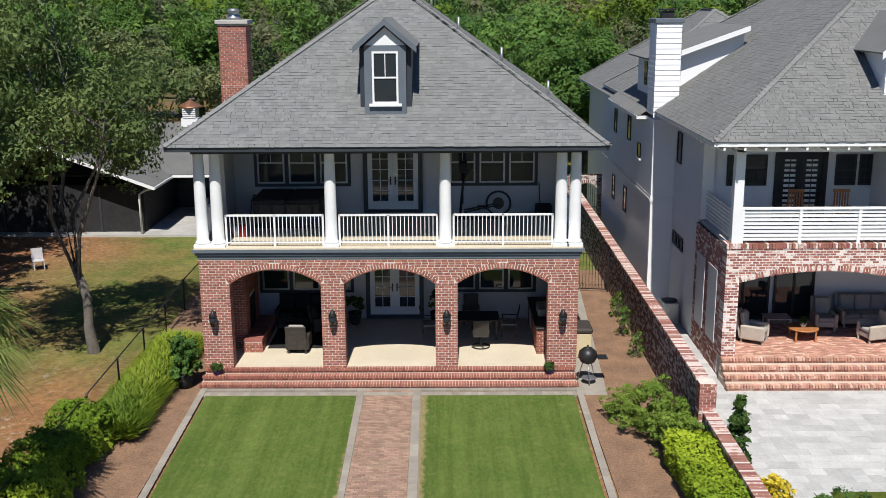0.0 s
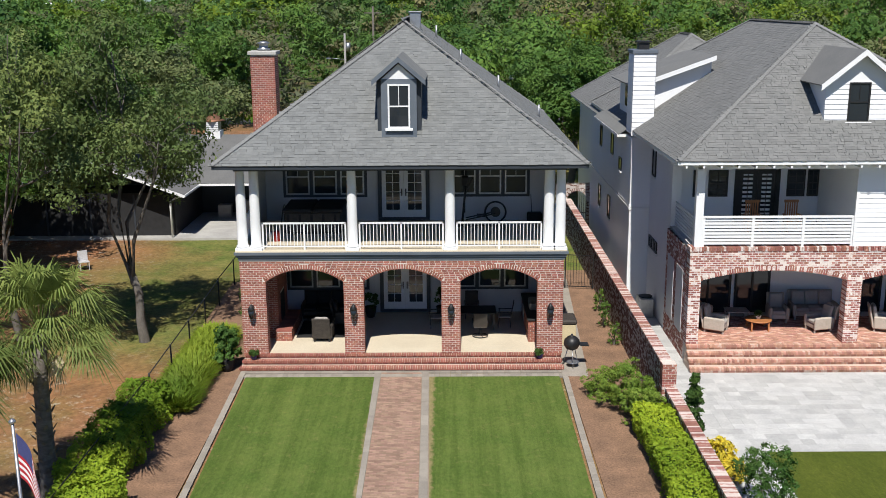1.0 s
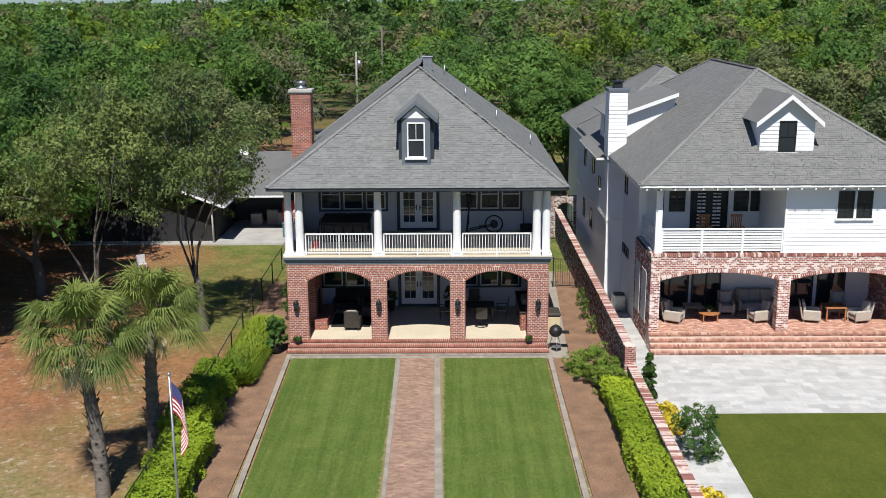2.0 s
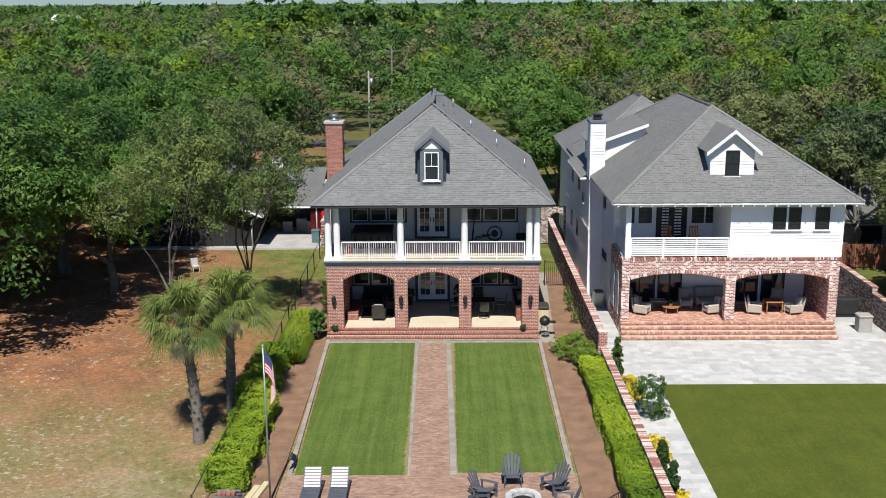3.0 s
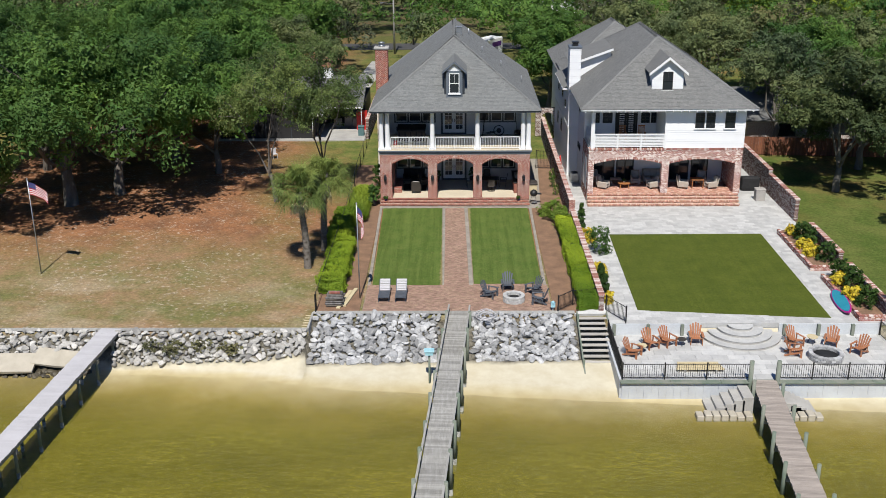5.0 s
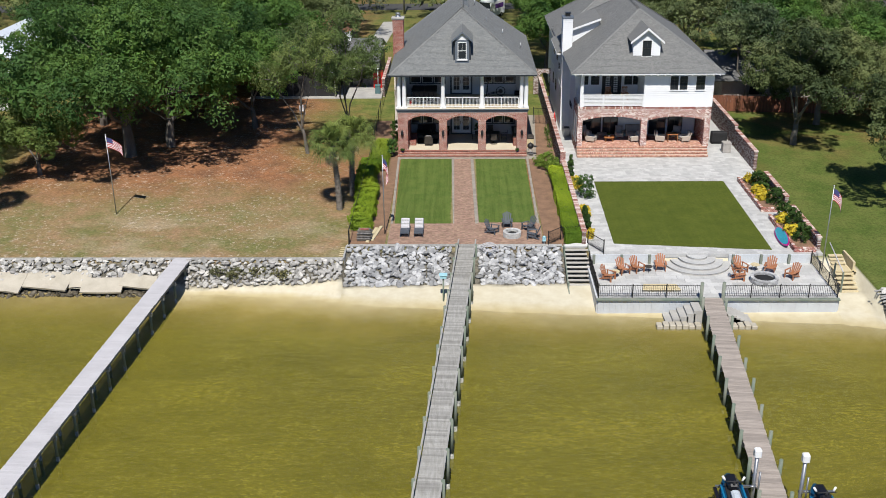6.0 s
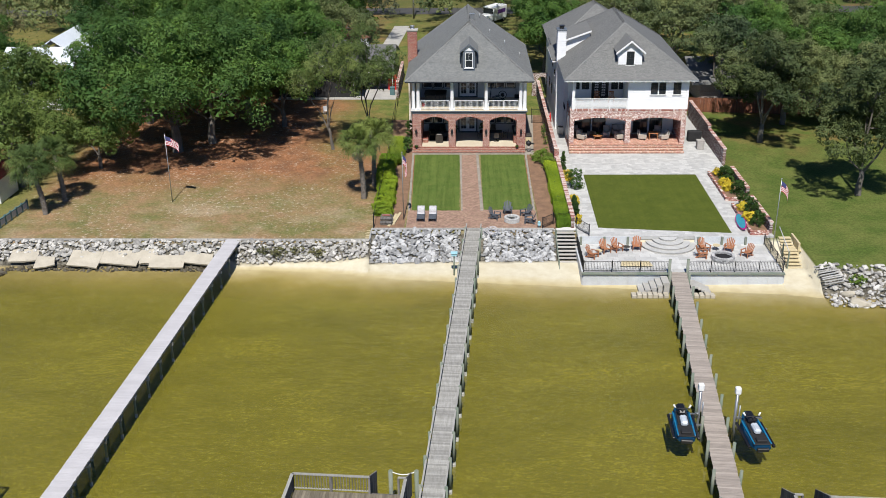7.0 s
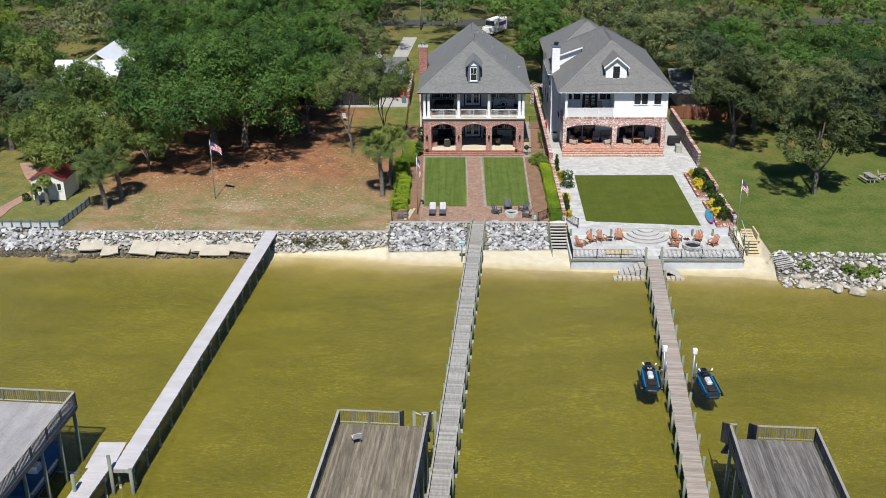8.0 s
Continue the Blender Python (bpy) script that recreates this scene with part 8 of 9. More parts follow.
pot(-5.6, -0.16, 0.325, 0.13, 0.2, BLUEGLAZE, "cobalt blue glazed pot with herbs on the brick step", 0.12, 1)
pot(5.15, -0.16, 0.325, 0.13, 0.2, BLUEGLAZE, "cobalt blue glazed pot with herbs on the brick step", 0.12, 2)
pot(-6.55, -0.45, 0.0, 0.26, 0.48, BLACKFABRIC, "black plastic pot beside the house corner")
pot(-1.55, 4.6, 0.495, 0.24, 0.45, BLACKFABRIC, "dark pot with a bushy plant by the porch door", 0.7, 3)
pot(1.45, 4.6, 0.495, 0.24, 0.45, BLACKFABRIC, "dark pot with a bushy plant by the porch door", 0.7, 4)

# kettle grill, storage box, gas grill on the side path
t = thing("kettle_grill", pose(6.35, -0.1, 0.012), "black kettle barbecue grill on a wire stand", "grill")
bm = BM()
lathe(bm, (0, 0, 0.62), [(0.05, 0), (0.22, 0.08), (0.3, 0.22), (0.31, 0.27), (0.28, 0.42), (0.15, 0.54), (0.04, 0.57), (0.03, 0.64)], 16)
part("kettle", bm, BLACKIRON, t)
for a in (0.6, 2.7, 4.8):
    bm = BM()
    cyl(bm, (math.cos(a) * 0.34, math.sin(a) * 0.34, 0), (math.cos(a) * 0.14, math.sin(a) * 0.14, 0.7), 0.016, n=6)
    part("leg", bm, METALGREY, t)
bar(t, "side_shelf", 0.3, 0.62, -0.2, 0.2, 0.84, 0.87, BLACKIRON)
bm = BM()
lathe(bm, (0.05, -0.05, 0.16), [(0.24, 0), (0.24, 0.02)], 14)
part("ash_tray", bm, METALGREY, t)
t = thing("storage_box", pose(6.45, 2.7, 0.012), "beige plastic storage box with a dark lid", "storage box")
bar(t, "body", -0.3, 0.35, -0.5, 0.5, 0, 0.85, CREAMCANVAS, "", 0.02)
bar(t, "lid", -0.34, 0.39, -0.54, 0.54, 0.855, 1.05, DARKWICKER, "", 0.06)

# ---- lower porch of the brick house ----
t = thing("fireplace", pose(0, 0, 0), "brick outdoor fireplace with a raised hearth", "fireplace")
bm = BM()
box(bm, -5.58, -4.98, 1.9, 4.1, 0.495, 4.04)
part("mortar_body", bm, MORTAR, t)
fb = part("chimney_breast", BM(), None, t)
lo, hi = courses(0.5, 4.0, lambda z: [(-5.6, -4.97)], 1.88, 1.9)
l2, h2 = courses(0.5, 4.0, lambda z: [(1.88, 2.5), (3.5, 4.12)] if z < 2.2 else [(1.88, 4.12)], -4.98, -4.96, axis=1)
pieces("brick", lo + l2, hi + h2, BRICK, fb, lambda p: True, cap=160)
bar(t, "firebox", -4.985, -4.965, 2.5, 3.5, 0.9, 2.1, BLACKFABRIC)
hb = part("hearth", BM(), None, t)
bar(hb, "mortar_body", -5.0, -4.42, 1.52, 4.2, 0.495, 0.93, MORTAR)
lo, hi = courses(0.5, 0.86, lambda z: [(-5.05, -4.4)], 1.5, 1.53)
l2, h2 = rowlocks(1.5, 4.2, -5.05, -4.4, 0.87, 0.96, axis=1)
l3, h3 = courses(0.5, 0.86, lambda z: [(1.53, 4.2)], -4.43, -4.4, axis=1)
pieces("brick", lo + l2 + l3, hi + h2 + h3, BRICK, hb, lambda p: True, cap=120)


def armchair(m, frame_mat, cushion, label, group, name="armchair", width=0.78):
    t = thing(name, m, label, "chair", group)
    w = width / 2
    bar(t, "seat_base", -w + 0.1, w - 0.1, -0.36, 0.36, 0.14, 0.34, frame_mat, "", 0.03)
    n = max(1, round(width / 0.75))
    for i in range(n):
        a = -w + 0.12 + (width - 0.24) * i / n
        b = -w + 0.12 + (width - 0.24) * (i + 1) / n
        bar(t, "seat_cushion", a + 0.01, b - 0.01, -0.38, 0.28, 0.345, 0.48, cushion, "", 0.04)
        bm = BM()
        box(bm, a + 0.01, b - 0.01, 0, 0.14, 0, 0.58, Matrix.Translation((0, 0.24, 0.46)) @ Matrix.Rotation(radians(-12), 4, "X"), 0.04)
        part("back_cushion", bm, cushion, t)
    bm = BM()
    box(bm, -w + 0.04, w - 0.04, 0, 0.07, 0, 0.88, Matrix.Translation((0, 0.38, 0.16)) @ Matrix.Rotation(radians(-12), 4, "X"), 0.02)
    part("backrest", bm, frame_mat, t)
    for s in (-1, 1):
        bar(t, "arm", s * (w - 0.06) - 0.065, s * (w - 0.06) + 0.065, -0.40, 0.42, 0.12, 0.62, frame_mat, "", 0.045)
        for y in (-0.34, 0.36):
            bar(t, "foot", s * (w - 0.1) - 0.03, s * (w - 0.1) + 0.03, y - 0.03, y + 0.03, 0, 0.13, frame_mat)
    return t


ZP = 0.495
armchair(pose(-3.2, 1.75, ZP, 0, 0, 178), DARKWICKER, CUSHION, "dark wicker armchair with a grey cushion facing the fireplace", "porch armchairs")
armchair(pose(-2.5, 3.6, ZP, 0, 0, 90), DARKWICKER, BLACKFABRIC, "dark wicker armchair in the porch shade", "porch armchairs")
armchair(pose(-3.5, 4.7, ZP, 0, 0, 0), DARKWICKER, BLACKFABRIC, "dark wicker sofa against the porch wall", "porch armchairs", "sofa", 1.9)
single("outdoor_rug", boxes("outdoor_rug", [(-4.3, 1.9, ZP)], [(-2.4, 4.1, ZP + 0.012)], BLACKFABRIC), None, "dark patterned rug on the porch floor", "rug")
t = thing("coffee_table", pose(-3.35, 3.2, ZP + 0.012), "low dark coffee table on the rug", "table")
bar(t, "tabletop", -0.45, 0.45, -0.3, 0.3, 0.38, 0.42, BLACKIRON, "", 0.01)
for sx in (-0.4, 0.4):
    for sy in (-0.25, 0.25):
        bar(t, "leg", sx - 0.02, sx + 0.02, sy - 0.02, sy + 0.02, 0, 0.38, BLACKIRON)


def sling_chair(m, swivel, label):
    t = thing("dining_chair", m, label, "chair", "porch dining chairs")
    bar(t, "seat", -0.26, 0.26, -0.26, 0.26, 0.42, 0.47, CUSHION, "", 0.02)
    bm = BM()
    box(bm, -0.27, 0.27, 0, 0.035, 0, 0.62, Matrix.Translation((0, 0.25, 0.45)) @ Matrix.Rotation(radians(-11), 4, "X"), 0.015)
    part("backrest", bm, DARKWICKER, t)
    for s in (-1, 1):
        bar(t, "arm", s * 0.29 - 0.025, s * 0.29 + 0.025, -0.25, 0.3, 0.64, 0.67, BLACKIRON, "", 0.008)
        bar(t, "arm_post", s * 0.29 - 0.015, s * 0.29 + 0.015, -0.24, -0.2, 0.4, 0.64, BLACKIRON)
        if not swivel:
            for y in (-0.24, 0.26):
                bar(t, "leg", s * 0.26 - 0.018, s * 0.26 + 0.018, y - 0.018, y + 0.018, 0, 0.42, BLACKIRON)
    if swivel:
        bm = BM()
        cyl(bm, (0, 0, 0.05), (0, 0, 0.42), 0.03, n=8)
        part("stem", bm, BLACKIRON, t)
        bm = BM()
        pts = [(math.cos(a) * 0.3, math.sin(a) * 0.3, 0.03) for a in np.linspace(0, 2 * math.pi, 25)]
        limb(bm, pts, 0.018, 0.018, 6)
        part("base_ring", bm, BLACKIRON, t)
        for a in (0.4, 1.97, 3.54, 5.1):
            bm = BM()
            cyl(bm, (0, 0, 0.08), (math.cos(a) * 0.3, math.sin(a) * 0.3, 0.03), 0.014, n=6)
            part("spoke", bm, BLACKIRON, t)
    return t


sling_chair(pose(2.98, 2.0, ZP, 0, 0, 180), True, "dark sling swivel chair with a ring base at the table")
sling_chair(pose(1.25, 3.2, ZP, 0, 0, 95), False, "dark sling dining chair beside the table")
sling_chair(pose(4.0, 3.3, ZP, 0, 0, -95), False, "dark sling dining chair with a pale seat")
sling_chair(pose(2.7, 4.5, ZP, 0, 0, 0), False, "dark sling dining chair behind the table")
t = thing("dining_table", pose(2.7, 3.2, ZP), "dark rectangular outdoor dining table", "table")
bar(t, "tabletop", -0.95, 0.95, -0.55, 0.55, 0.70, 0.74, BLACKIRON, "", 0.01)
for sx in (-0.85, 0.85):
    for sy in (-0.45, 0.45):
        bar(t, "leg", sx - 0.03, sx + 0.03, sy - 0.03, sy + 0.03, 0, 0.70, BLACKIRON)
pot(2.0, 3.3, ZP + 0.745, 0.1, 0.15, BLACKFABRIC, "small dark pot with a plant on the dining table", 0.3, 6)
t = thing("outdoor_kitchen", pose(0, 0, 0), "brick outdoor kitchen with a dark counter along the wall", "kitchen counter")
bar(t, "base", 4.85, 5.6, 1.3, 4.9, ZP, 1.35, MORTAR)
kb = part("brick_face", BM(), None, t)
lo, hi = courses(ZP, 1.35, lambda z: [(1.3, 4.9)], 4.82, 4.85, axis=1)
l2, h2 = courses(ZP, 1.35, lambda z: [(4.82, 5.6)], 1.27, 1.3)
pieces("brick", lo + l2, hi + h2, BRICK, kb, lambda p: True, cap=100)
bar(t, "counter", 4.78, 5.6, 1.22, 4.95, 1.352, 1.41, BLACKIRON, "dark stone counter", 0.01)
bar(t, "built_in_grill", 4.95, 5.5, 2.4, 3.3, 1.412, 1.75, METALGREY, "", 0.06)
bar(t, "bin", 4.8, 4.84, 3.6, 4.2, 0.6, 1.2, METALGREY)

# ---- balcony things of the brick house ----
t = thing("hot_tub", pose(-3.6, 3.7, 4.505), "dark hot tub under a grey folded cover", "hot tub")
bar(t, "cabinet", -1.12, 1.12, -1.0, 1.0, 0, 0.86, DARKWICKER, "", 0.05)
bar(t, "cover", -1.18, 0.0, -1.06, 1.06, 0.865, 1.02, BLACKFABRIC, "", 0.05)
bar(t, "cover", 0.01, 1.18, -1.06, 1.06, 0.865, 1.02, BLACKFABRIC, "", 0.05)
bm = BM()
pts = [(-1.25, -0.9 + 0.3 * k, 0.4 + 0.6 * math.sin(k * 0.55)) for k in range(6)]
limb(bm, pts, 0.02, 0.02, 6)
part("cover_lifter", bm, BLACKIRON, t)
for k in range(5):
    bar(t, "panel_batten", -1.0 + 0.46 * k, -0.9 + 0.46 * k, -1.02, -1.0, 0.05, 0.8, BLACKFABRIC)
t = thing("elliptical_trainer", pose(2.9, 4.1, 4.505), "black elliptical exercise machine", "exercise machine")
bar(t, "base", -0.75, 1.0, -0.06, 0.06, 0.02, 0.12, BLACKIRON)
for x in (-0.7, 0.9):
    bar(t, "floor_bar", x - 0.05, x + 0.05, -0.35, 0.35, 0, 0.08, BLACKIRON)
bm = BM()
cyl(bm, (-0.6, 0, 0.1), (-0.45, 0, 1.75), 0.05, 0.04, 8)
part("mast", bm, BLACKIRON, t)
bar(t, "console", -0.62, -0.35, -0.2, 0.2, 1.7, 2.05, BLACKFABRIC, "", 0.03)
for s in (-1, 1):
    bm = BM()
    limb(bm, [(-0.5, s * 0.22, 0.6), (-0.5, s * 0.25, 1.3), (-0.3, s * 0.28, 1.75), (-0.15, s * 0.28, 1.95)], 0.025, 0.02, 6)
    part("handle", bm, BLACKIRON, t)
    bm = BM()
    cyl(bm, (-0.45, s * 0.2, 0.3), (0.75, s * 0.18, 0.55), 0.03, n=6)
    part("link_arm", bm, BLACKIRON, t)
    bar(t, "pedal", 0.0, 0.4, s * 0.18 - 0.08, s * 0.18 + 0.08, 0.42, 0.46, BLACKIRON)
bm = BM()
pts = [(0.75 + 0.42 * math.cos(a), 0, 0.58 + 0.42 * math.sin(a)) for a in np.linspace(0, 2 * math.pi, 25)]
limb(bm, pts, 0.04, 0.04, 6)
part("flywheel_ring", bm, BLACKIRON, t)
bm = BM()
cyl(bm, (0.75, -0.08, 0.58), (0.75, 0.08, 0.58), 0.2, n=14)
part("flywheel", bm, BLACKIRON, t)
t = thing("dustpan", pose(5.3, 4.9, 4.505), "dark upright dustpan with a thin handle", "dustpan")
bar(t, "pan", -0.3, 0.3, -0.15, 0.15, 0.0, 0.4, BLACKFABRIC, "", 0.04)
bm = BM()
cyl(bm, (-0.12, 0, 0.4), (-0.15, 0.1, 1.15), 0.015, n=6)
part("handle", bm, BLACKIRON, t)
for x, c, nm in ((-5.1, METALGREY, "grey"), (-4.85, REDPLASTIC, "red")):
    bm = BM()
    lathe(bm, (0, 0, 0), [(0.13, 0), (0.15, 0.36), (0.12, 0.38), (0.11, 0.35)], 12)
    single("bucket", bm, c, nm + " bucket on the balcony floor", "bucket", m=pose(x, 1.6, 4.505), group="balcony buckets")

# ---- porch and balcony of the white house ----
ZW = 0.785
wc = armchair(pose(12.2, 1.65, ZW, 0, 0, 60), WICKER, CUSHION, "beige wicker armchair with grey cushions", "white house porch seats")
for x, y, a in ((11.9, 3.2, 30), (15.0, 3.0, -5), (16.2, 1.7, -75), (18.75, 1.7, 75), (20.95, 1.6, -75), (20.4, 2.9, -20)):
    copy_thing(wc, pose(x, y, ZW, 0, 0, a))
armchair(pose(16.6, 3.4, ZW, 0, 0, 0), WICKER, CUSHION, "beige wicker sofa with grey cushions", "white house porch seats", "sofa", 1.9)


def low_table(x, y, label, w, d, h, material):
    t = thing("coffee_table", pose(x, y, ZW), label, "table", "white house porch tables")
    if w == d:
        bm = BM()
        lathe(bm, (0, 0, h - 0.05), [(w - 0.02, 0), (w, 0.015), (w, 0.035), (w - 0.02, 0.05)], 24)
        part("tabletop", bm, material, t)
        w = d = w * 0.75
    else:
        bar(t, "tabletop", -w, w, -d, d, h - 0.04, h, material, "", 0.01)
    for sx in (-1, 1):
        for sy in (-1, 1):
            bar(t, "leg", sx * (w - 0.06) - 0.03, sx * (w - 0.06) + 0.03, sy * (d - 0.06) - 0.03, sy * (d - 0.06) + 0.03, 0, h - 0.04, material)


low_table(13.9, 1.9, "low round orange teak coffee table", 0.52, 0.52, 0.42, TEAK)
low_table(13.4, 3.1, "low wicker ottoman table", 0.45, 0.35, 0.42, WICKER)
low_table(19.85, 1.9, "orange teak dining table", 0.5, 0.45, 0.72, TEAK)
pot(13.9, 1.9, ZW + 0.425, 0.11, 0.16, WHITE, "white pot with a small plant on the teak table", 0.12, 8)


def rocker(x, y, label):
    t = thing("rocking_chair", pose(x, y, 4.505), label, "chair", "balcony rockers")
    bar(t, "seat", -0.27, 0.27, -0.25, 0.25, 0.40, 0.44, TEAK, "", 0.01)
    for k in range(6):
        bar(t, "back_slat", -0.25 + k * 0.09, -0.2 + k * 0.09, 0.26, 0.285, 0.45, 1.1, TEAK)
    bar(t, "top_rail", -0.28, 0.28, 0.25, 0.3, 1.1, 1.2, TEAK)
    for s in (-1, 1):
        bar(t, "arm", s * 0.29 - 0.04, s * 0.29 + 0.04, -0.28, 0.28, 0.62, 0.65, TEAK)
        for y_ in (-0.23, 0.26):
            bar(t, "leg", s * 0.27 - 0.02, s * 0.27 + 0.02, y_ - 0.02, y_ + 0.02, 0.06, 0.62, TEAK)
        bar(t, "runner", s * 0.27 - 0.02, s * 0.27 + 0.02, -0.45, 0.5, 0, 0.06, TEAK)


rocker(13.75, 2.9, "brown wooden rocking chair on the balcony")
rocker(15.3, 2.9, "brown wooden rocking chair on the balcony")

t = thing("covered_grill", pose(24.7, 3.6, 0.02), "grill under a black fabric cover", "grill")
bar(t, "cover", -0.75, 0.75, -0.35, 0.35, 0.12, 1.15, BLACKFABRIC, "", 0.08)
bar(t, "hem", -0.7, 0.7, -0.32, 0.32, 0, 0.118, BLACKFABRIC)
t = thing("trash_bin", pose(24.75, 0.7, 0.02), "pale grey covered bin beside the brick wall", "bin")
bar(t, "body", -0.38, 0.38, -0.35, 0.35, 0.0, 0.85, CUSHION, "", 0.04)
bar(t, "lid", -0.42, 0.42, -0.39, 0.39, 0.855, 1.0, CUSHION, "", 0.06)
t = thing("paddleboard", pose(23.85, -21.0, 0.02, 0, 0, -4), "turquoise paddleboard with a magenta edge leaning on the planter", "paddleboard")
TURQ = mat("turquoise_epoxy", (0.03, 0.28, 0.36), (0.025, 0.24, 0.33), 2, 20, 0.25, bump=0)
MAGENTA = mat("magenta_epoxy", (0.45, 0.02, 0.22), (0.4, 0.02, 0.2), 2, 20, 0.25, bump=0)
for nm, k, zz, mt in (("edge", 1.0, 0.0, MAGENTA), ("deck", 0.86, 0.105, TURQ)):
    bm = BM()
    pts = [(math.cos(a) * 0.40 * k, math.sin(a) * 1.75 * (0.5 + 0.5 * k)) for a in np.linspace(0, 2 * math.pi, 29)[:-1]]
    poly(bm, pts, zz, zz + (0.1 if k == 1.0 else 0.015))
    bmesh.ops.rotate(bm, cent=(0.4, 0, 0), matrix=Matrix.Rotation(radians(-32), 3, "Y"), verts=bm.verts)
    bmesh.ops.translate(bm, vec=(-0.15, 0, 0.44), verts=bm.verts)
    part(nm, bm, mt, t)
# fixtures on the white house
t = thing("air_conditioner", pose(10.3, 6.2, 0.02), "grey air-conditioning unit beside the white house", "air conditioner")
bar(t, "casing", -0.35, 0.3, -0.4, 0.4, 0, 0.85, METALGREY, "", 0.03)
bm = BM()
lathe(bm, (0, 0, 0.855), [(0.3, 0), (0.3, 0.03)], 14)
part("fan_grille", bm, BLACKIRON, t)
t = thing("folded_umbrella", pose(9.45, 10.4, 0.02), "folded red umbrella leaning by the house wall", "umbrella")
bm = BM()
lathe(bm, (0, 0, 0.2), [(0.2, 0), (0.12, 0.6), (0.03, 1.1)], 8)
part("canopy", bm, REDPLASTIC, t)
bm = BM()
cyl(bm, (0, 0, 0), (0, 0, 0.25), 0.02, n=6)
part("pole", bm, BLACKIRON, t)

# ---- stone stubs beside the dock and the lawn stair ----
for nm, xa, xb, s in (("water_steps", 12.7, 15.7, 1), ("water_steps", 17.6, 19.4, -1)):
    t = thing(nm, pose(0, 0, 0), "short concrete steps from the dock into the water", "steps", "water steps")
    n = 5
    for i in range(n):
        f = (i + 0.5) / n
        x = xb - (xb - xa) * f * 0.75 if s > 0 else xa + (xb - xa) * f * 0.75
        bar(t, "step", x - 0.28, x + 0.28, -31.3, -29.95, -2.3, (-0.8 if s > 0 else -1.15) - (0.2 if s > 0 else 0.13) * i, CONCRETE, "", 0.01)
    k = int((xb - xa) / 0.42)
    for i in range(k):
        bar(t, "edge_stone", xa + i * 0.42 + 0.02, xa + i * 0.42 + 0.4, -31.95, -31.35, -2.4, -1.55 + rng.uniform(-0.06, 0.06), SLAB, "", 0.04)
t = thing("lawn_stair", pose(0, 0, 0), "weathered timber stair from the lawn to the beach", "stair")
for i in range(5):
    bar(t, "tread", 26.2, 27.4, -27.4 + i * 0.38, -27.05 + i * 0.38, -1.35 + i * 0.17, -1.29 + i * 0.17, CREAMCANVAS)
bar(t, "landing", 26.2, 27.7, -25.6, -24.6, -0.55, -0.48, CREAMCANVAS)
for i in range(3):
    bar(t, "tread", 26.3, 27.3, -24.6 + i * 0.36, -24.25 + i * 0.36, -0.42 + i * 0.15, -0.36 + i * 0.15, CREAMCANVAS)
bar(t, "side_wall", 27.4, 27.55, -25.6, -23.4, -0.9, 0.2, CREAMCANVAS)
for y in (-27.3, -25.7):
    bar(t, "post", 26.08, 26.18, y - 0.05, y + 0.05, -1.9, 0.2, PILE)
bm = BM()
cyl(bm, (26.1, -27.3, 0.2), (26.1, -24.2, 1.1), 0.04, n=7)
part("hand_rail", bm, COMPOSITE, t)
t = thing("pallet_stack", pose(28.5, -30.3, -0.45, 18, -8, 8), "heap of grey broken pallets on the rocks", "pallets")
for i in range(9):
    bar(t, "slat", -0.8 + rng.uniform(-0.1, 0.1), 0.8 + rng.uniform(-0.1, 0.1), -1.1 + i * 0.25, -0.97 + i * 0.25, 0.0 + 0.03 * (i % 3), 0.04 + 0.03 * (i % 3), GREYWOOD)

# chair left on the boathouse deck
t = thing("deck_chair", pose(-7.65, -64.6, 2.455, 0, 0, 200), "pale folding chair on the boathouse deck", "chair")
bar(t, "seat", -0.25, 0.25, -0.25, 0.2, 0.4, 0.43, COMPOSITE)
bm = BM()
box(bm, -0.25, 0.25, 0, 0.03, 0, 0.5, Matrix.Translation((0, 0.2, 0.42)) @ Matrix.Rotation(radians(-20), 4, "X"))
part("backrest", bm, COMPOSITE, t)
for s in (-1, 1):
    for y in (-0.2, 0.2):
        bar(t, "leg", s * 0.24 - 0.015, s * 0.24 + 0.015, y - 0.015, y + 0.015, 0, 0.4, METALGREY)
# chain across the dock entrance to the boathouse
t = thing("rope_barrier", pose(-3.5, -58.75, 0.0), "white rope between two green piles beside the dock", "rope")
for x in (-0.9, 0.5):
    bm = BM()
    cyl(bm, (x, 0, -3.2), (x, 0, 1.0), 0.12, 0.12, 9)
    part("dock_post", bm, PILE, t)
bm = BM()
limb(bm, [(-0.9 + 1.4 * k / 8, 0, 0.95 - 0.22 * math.sin(math.pi * k / 8)) for k in range(9)], 0.03, 0.03, 6)
part("rope", bm, WHITE, t)

# ---- neighbouring buildings behind ----
def gable_roof(parent, x0, x1, y0, y1, ze, zr, material, along="y", label="", thick=0.12):
    r = part("roof", BM(), None, parent, label)
    if along == "y":
        xm = (x0 + x1) / 2
        faces = ([(x0, y0, ze), (xm, y0, zr), (xm, y1, zr), (x0, y1, ze)], [(xm, y0, zr), (x1, y0, ze), (x1, y1, ze), (xm, y1, zr)])
    else:
        ym = (y0 + y1) / 2
        faces = ([(x0, y0, ze), (x1, y0, ze), (x1, ym, zr), (x0, ym, zr)], [(x0, ym, zr), (x1, ym, zr), (x1, y1, ze), (x0, y1, ze)])
    for k, f in enumerate(faces):
        bm = BM()
        slab(bm, f, thick)
        part("roof_slope", bm, material, r)
    return r


